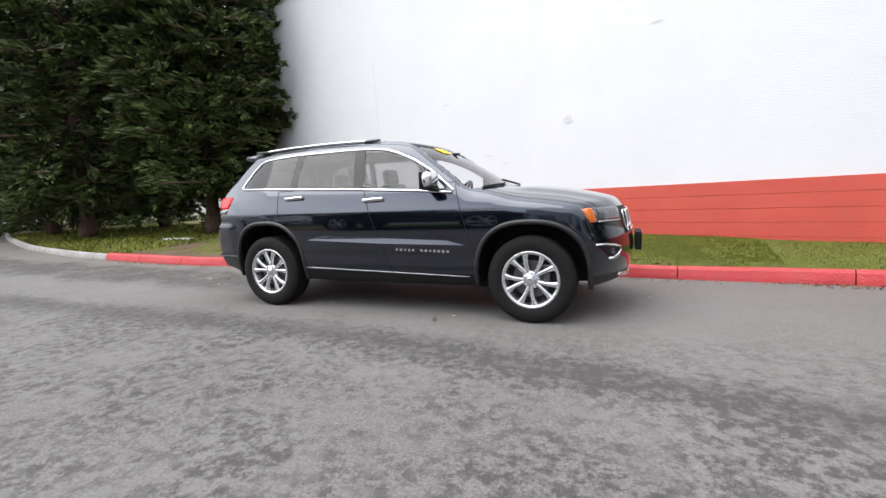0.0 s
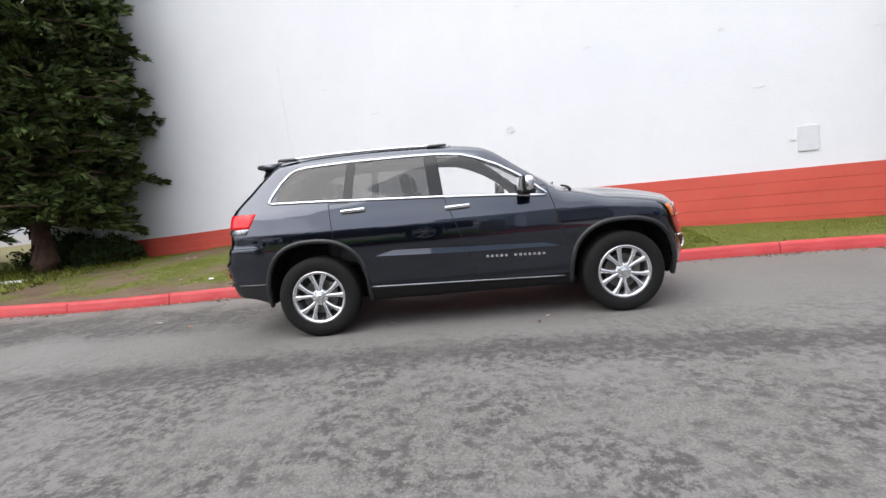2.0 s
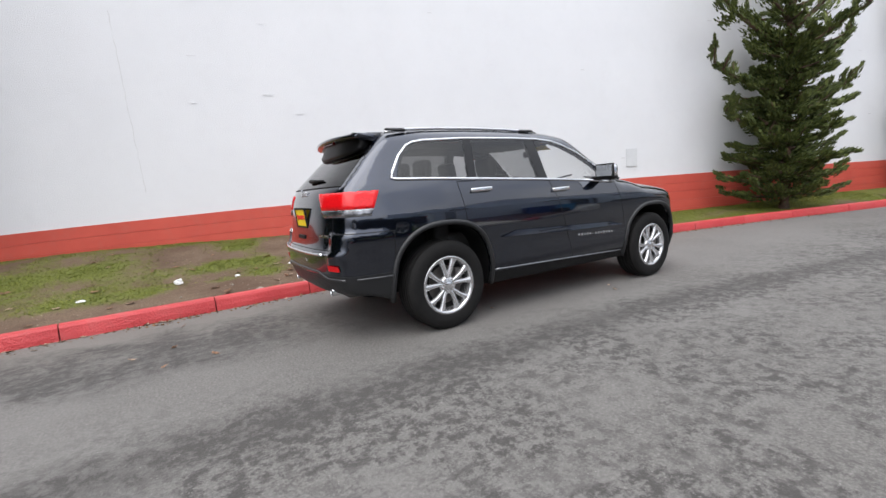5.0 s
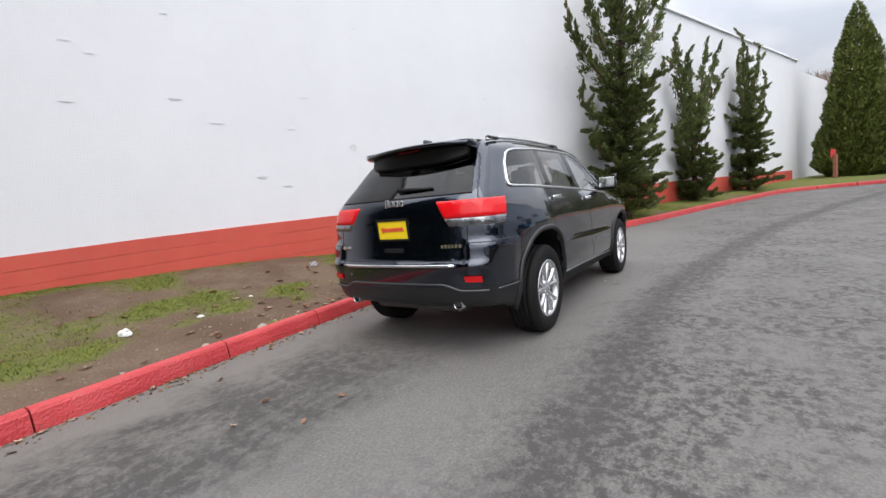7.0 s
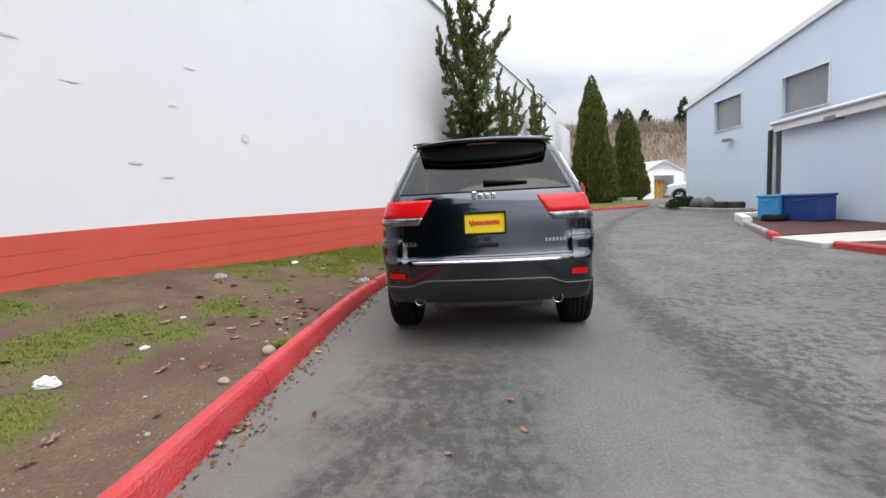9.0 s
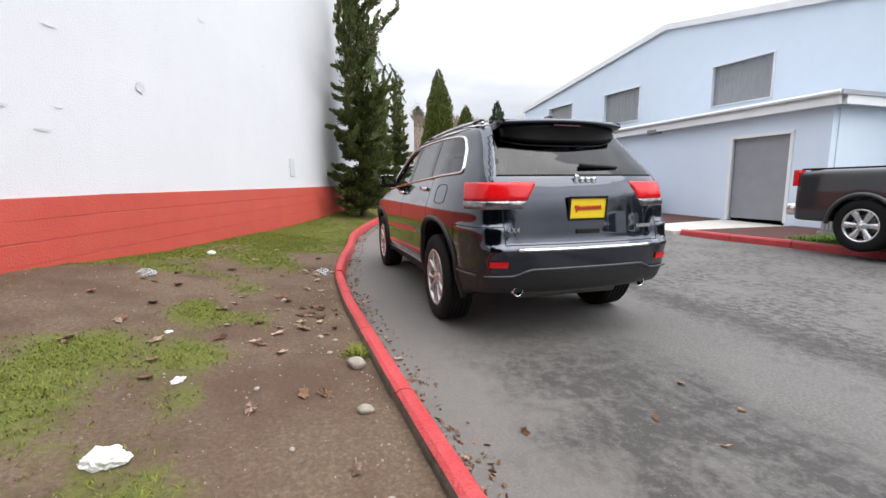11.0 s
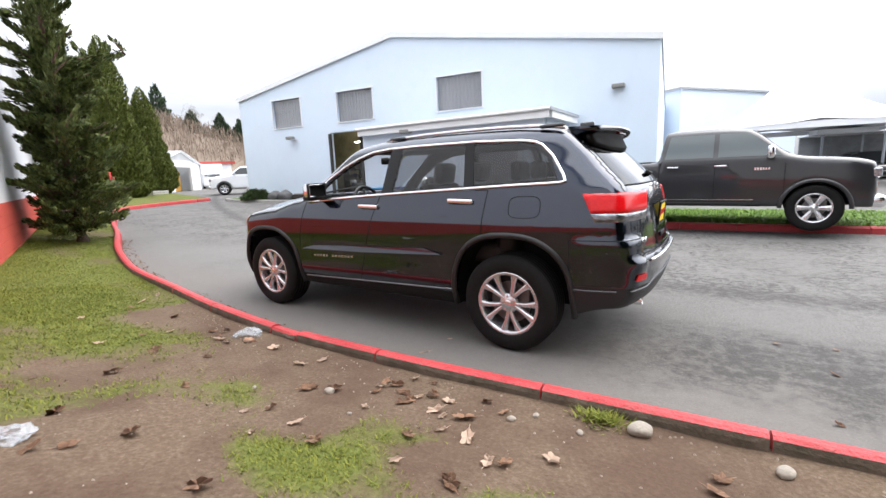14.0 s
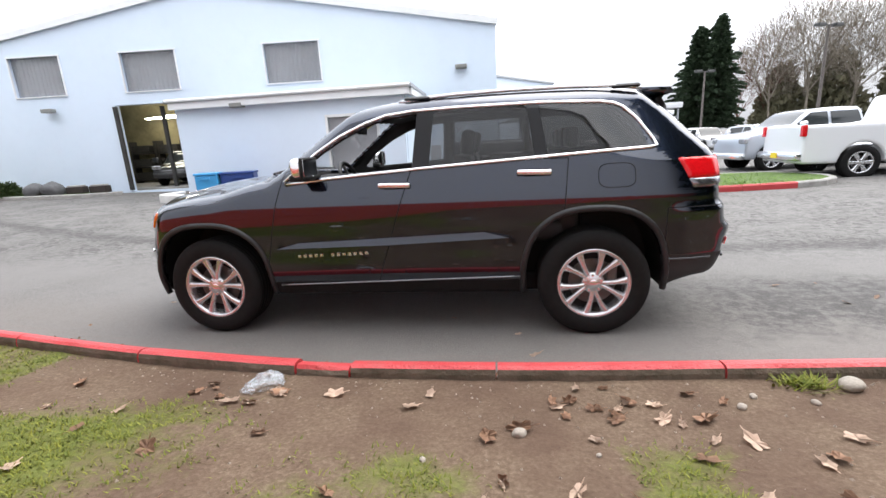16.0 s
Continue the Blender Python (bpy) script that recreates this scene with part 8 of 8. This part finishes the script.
tagged(tri_mesh("gutter_debris", V, F, leaf_mat("gutter_leaf_bits", (0.24, 0.125, 0.06), (0.06, 0.035, 0.022), 0.9)), "brown leaf bits and dirt swept along the kerb", "debris", kind="stuff")


def stone(x, y, s, seed, material, label, group=""):
    b_ = bmesh.new()
    bmesh.ops.create_icosphere(b_, subdivisions=3, radius=s)
    for v in b_.verts:
        v.co *= 1 + 0.16 * noise.noise(v.co * (1.2 / s) + Vector((seed, 0, 0)))
        v.co.x *= 1.25
        v.co.z *= 0.78
    g, z = grass_cover(x, y)
    ob = part("stone", b_, material, smooth=True)
    ob.matrix_basis = pose(x, y, z + s * 0.45, 0, 0, seed * 37)
    return tagged(ob, label, "stone", group)


PEBBLE = mat("pale_pebble", (0.36, 0.32, 0.27), 0.85, noise_scale=25, vary=0.3, bump=0.3, bump_scale=80)
stone(-2.553, 1.745, 0.050, 1, PEBBLE, "round pale stone resting against the kerb", "verge stones")
stone(-3.13, 1.76, 0.034, 2, PEBBLE, "small round pale stone beside the kerb", "verge stones")
for k, (x, y, s) in enumerate([(-0.89, 2.26, 0.035), (-1.95, 1.95, 0.026), (-2.05, 1.85, 0.022), (-0.5, 2.5, 0.016), (-2.8, 2.3, 0.018), (-3.4, 2.1, 0.016), (-1.2, 2.4, 0.014), (-3.8, 1.75, 0.02), (-2.3, 1.9, 0.022)]):
    stone(x, y, s * 0.75, 5 + k, PEBBLE, "small pale pebble in the soil", "verge pebbles")
grit = []
for _ in range(1100):
    x = rg2.uniform(-6, 3.2)
    y = float(KERB_Y(x)) + 0.16 + rg2.random() ** 1.8 * 3.0
    g, z = grass_cover(x, y)
    if g < 0.5:
        grit.append((x, y, z, rg2.uniform(0.003, 0.011)))
GV, GF = [], []
for x, y, z, s in grit:
    n = len(GV)
    a = rg2.uniform(0, 6)
    GV += [(x + s * math.cos(a + t) * rg2.uniform(0.7, 1.2), y + s * math.sin(a + t) * rg2.uniform(0.7, 1.2), z - 0.002) for t in (0, 1.57, 3.14, 4.71)] + [(x, y, z + s * 0.9)]
    GF += [(n + i, n + (i + 1) % 4, n + 4) for i in range(4)]
tagged(link_mesh("grit", GV, GF, mat("soil_grit", (0.25, 0.205, 0.165), 0.9, random_vary=0.4)), "scattered grit and crumbs on the bare soil", "grit", kind="stuff")

# litter: a crumpled clear bag, a white carrier bag, paper scraps
BAG = mat("clear_plastic_bag", (0.50, 0.54, 0.58), 0.2, alpha=0.38, spec=0.9)
WHITE_BAG = mat("white_plastic_bag", (0.80, 0.80, 0.80), 0.5, noise_scale=12, vary=0.15)


def crumpled(name, x, y, sx, sy, sz, seed, material, label, category):
    b_ = bmesh.new()
    bmesh.ops.create_icosphere(b_, subdivisions=4, radius=1)
    for v in b_.verts:
        n = noise.fractal(v.co * 1.6 + Vector((seed, 0, 0)), 1.0, 2.2, 4)
        r = noise.turbulence(v.co * 2.4 + Vector((0, seed, 0)), 3, True)
        v.co *= 1 + 0.35 * n - 0.22 * r
        v.co = Vector((v.co.x * sx, v.co.y * sy, max(v.co.z, -0.25) * sz))
    g, z = grass_cover(x, y)
    ob = part(name, b_, material)
    ob.matrix_basis = pose(x, y, z + sz * 0.2, 0, 0, seed * 50)
    return tagged(ob, label, category)


crumpled("plastic_bag", 0.55, 1.86, 0.125, 0.08, 0.06, 1, BAG, "crumpled clear plastic bag beside the kerb", "plastic bag")
crumpled("carrier_bag", -3.40, 2.76, 0.082, 0.055, 0.055, 2, WHITE_BAG, "crumpled white plastic bag on the grass", "plastic bag")
crumpled("paper_scrap", -2.68, 2.70, 0.045, 0.03, 0.018, 3, WHITE_BAG, "torn white paper scrap on the soil", "paper")
crumpled("paper_scrap", 1.35, 3.3, 0.10, 0.06, 0.03, 4, WHITE_BAG, "torn white paper scrap on the grass", "paper")
crumpled("plastic_bag", -0.35, 3.55, 0.10, 0.07, 0.05, 5, BAG, "small crumpled clear bag on the grass", "plastic bag")
crumpled("paper_scrap", -1.9, 2.95, 0.03, 0.02, 0.012, 6, WHITE_BAG, "small white paper scrap on the soil", "paper")
crumpled("paper_scrap", -4.4, 2.55, 0.05, 0.03, 0.02, 7, WHITE_BAG, "torn white paper scrap on the grass", "paper")

# ---------------------------------------------------------------- courses of the red foot of the wall
BED = mat("pale_red_bed_joint", (0.62, 0.17, 0.13), 0.9, noise_scale=3, vary=0.25)
bk = boxes((0.5 * (-12.55 + 27.1) * LSC, -0.006, 0.4, 39.65 * LSC, 0.016, 0.8))
bmesh.ops.subdivide_edges(bk, edges=[e for e in bk.edges if abs(e.verts[0].co.x - e.verts[1].co.x) > 1], cuts=60)
for v in bk.verts:
    if v.co.z > 0.5:
        v.co.z = float(BAND_TOP(v.co.x / LSC)) - 0.004
part("band_backing", bk, BED, hall)
CH = 0.203
for r in range(7):
    u = -12.5 - 1.3 * (r % 2)
    while u < 27.0:
        a, b = max(u, -12.55), min(u + 2.6, 27.1)
        low = (float(BAND_TOP(a)) - r * CH, float(BAND_TOP(b)) - r * CH)
        if b - a > 0.1 and max(low) > float(WALL_FOOT((a + b) / 2)) - 0.05:
            V = []
            for out, e in ((-0.014, 0.0), (-0.022, 0.003)):
                V += [(a * LSC, out, low[0] - CH + 0.006 + e), (b * LSC, out, low[1] - CH + 0.006 + e), (b * LSC, out, low[1] + 0.002 - e), (a * LSC, out, low[0] + 0.002 - e)]
            F = [(4, 5, 6, 7), (0, 1, 5, 4), (1, 2, 6, 5), (2, 3, 7, 6), (3, 0, 4, 7)]
            link_mesh("course", V, F, WALL_RED, hall)
        u += 2.6
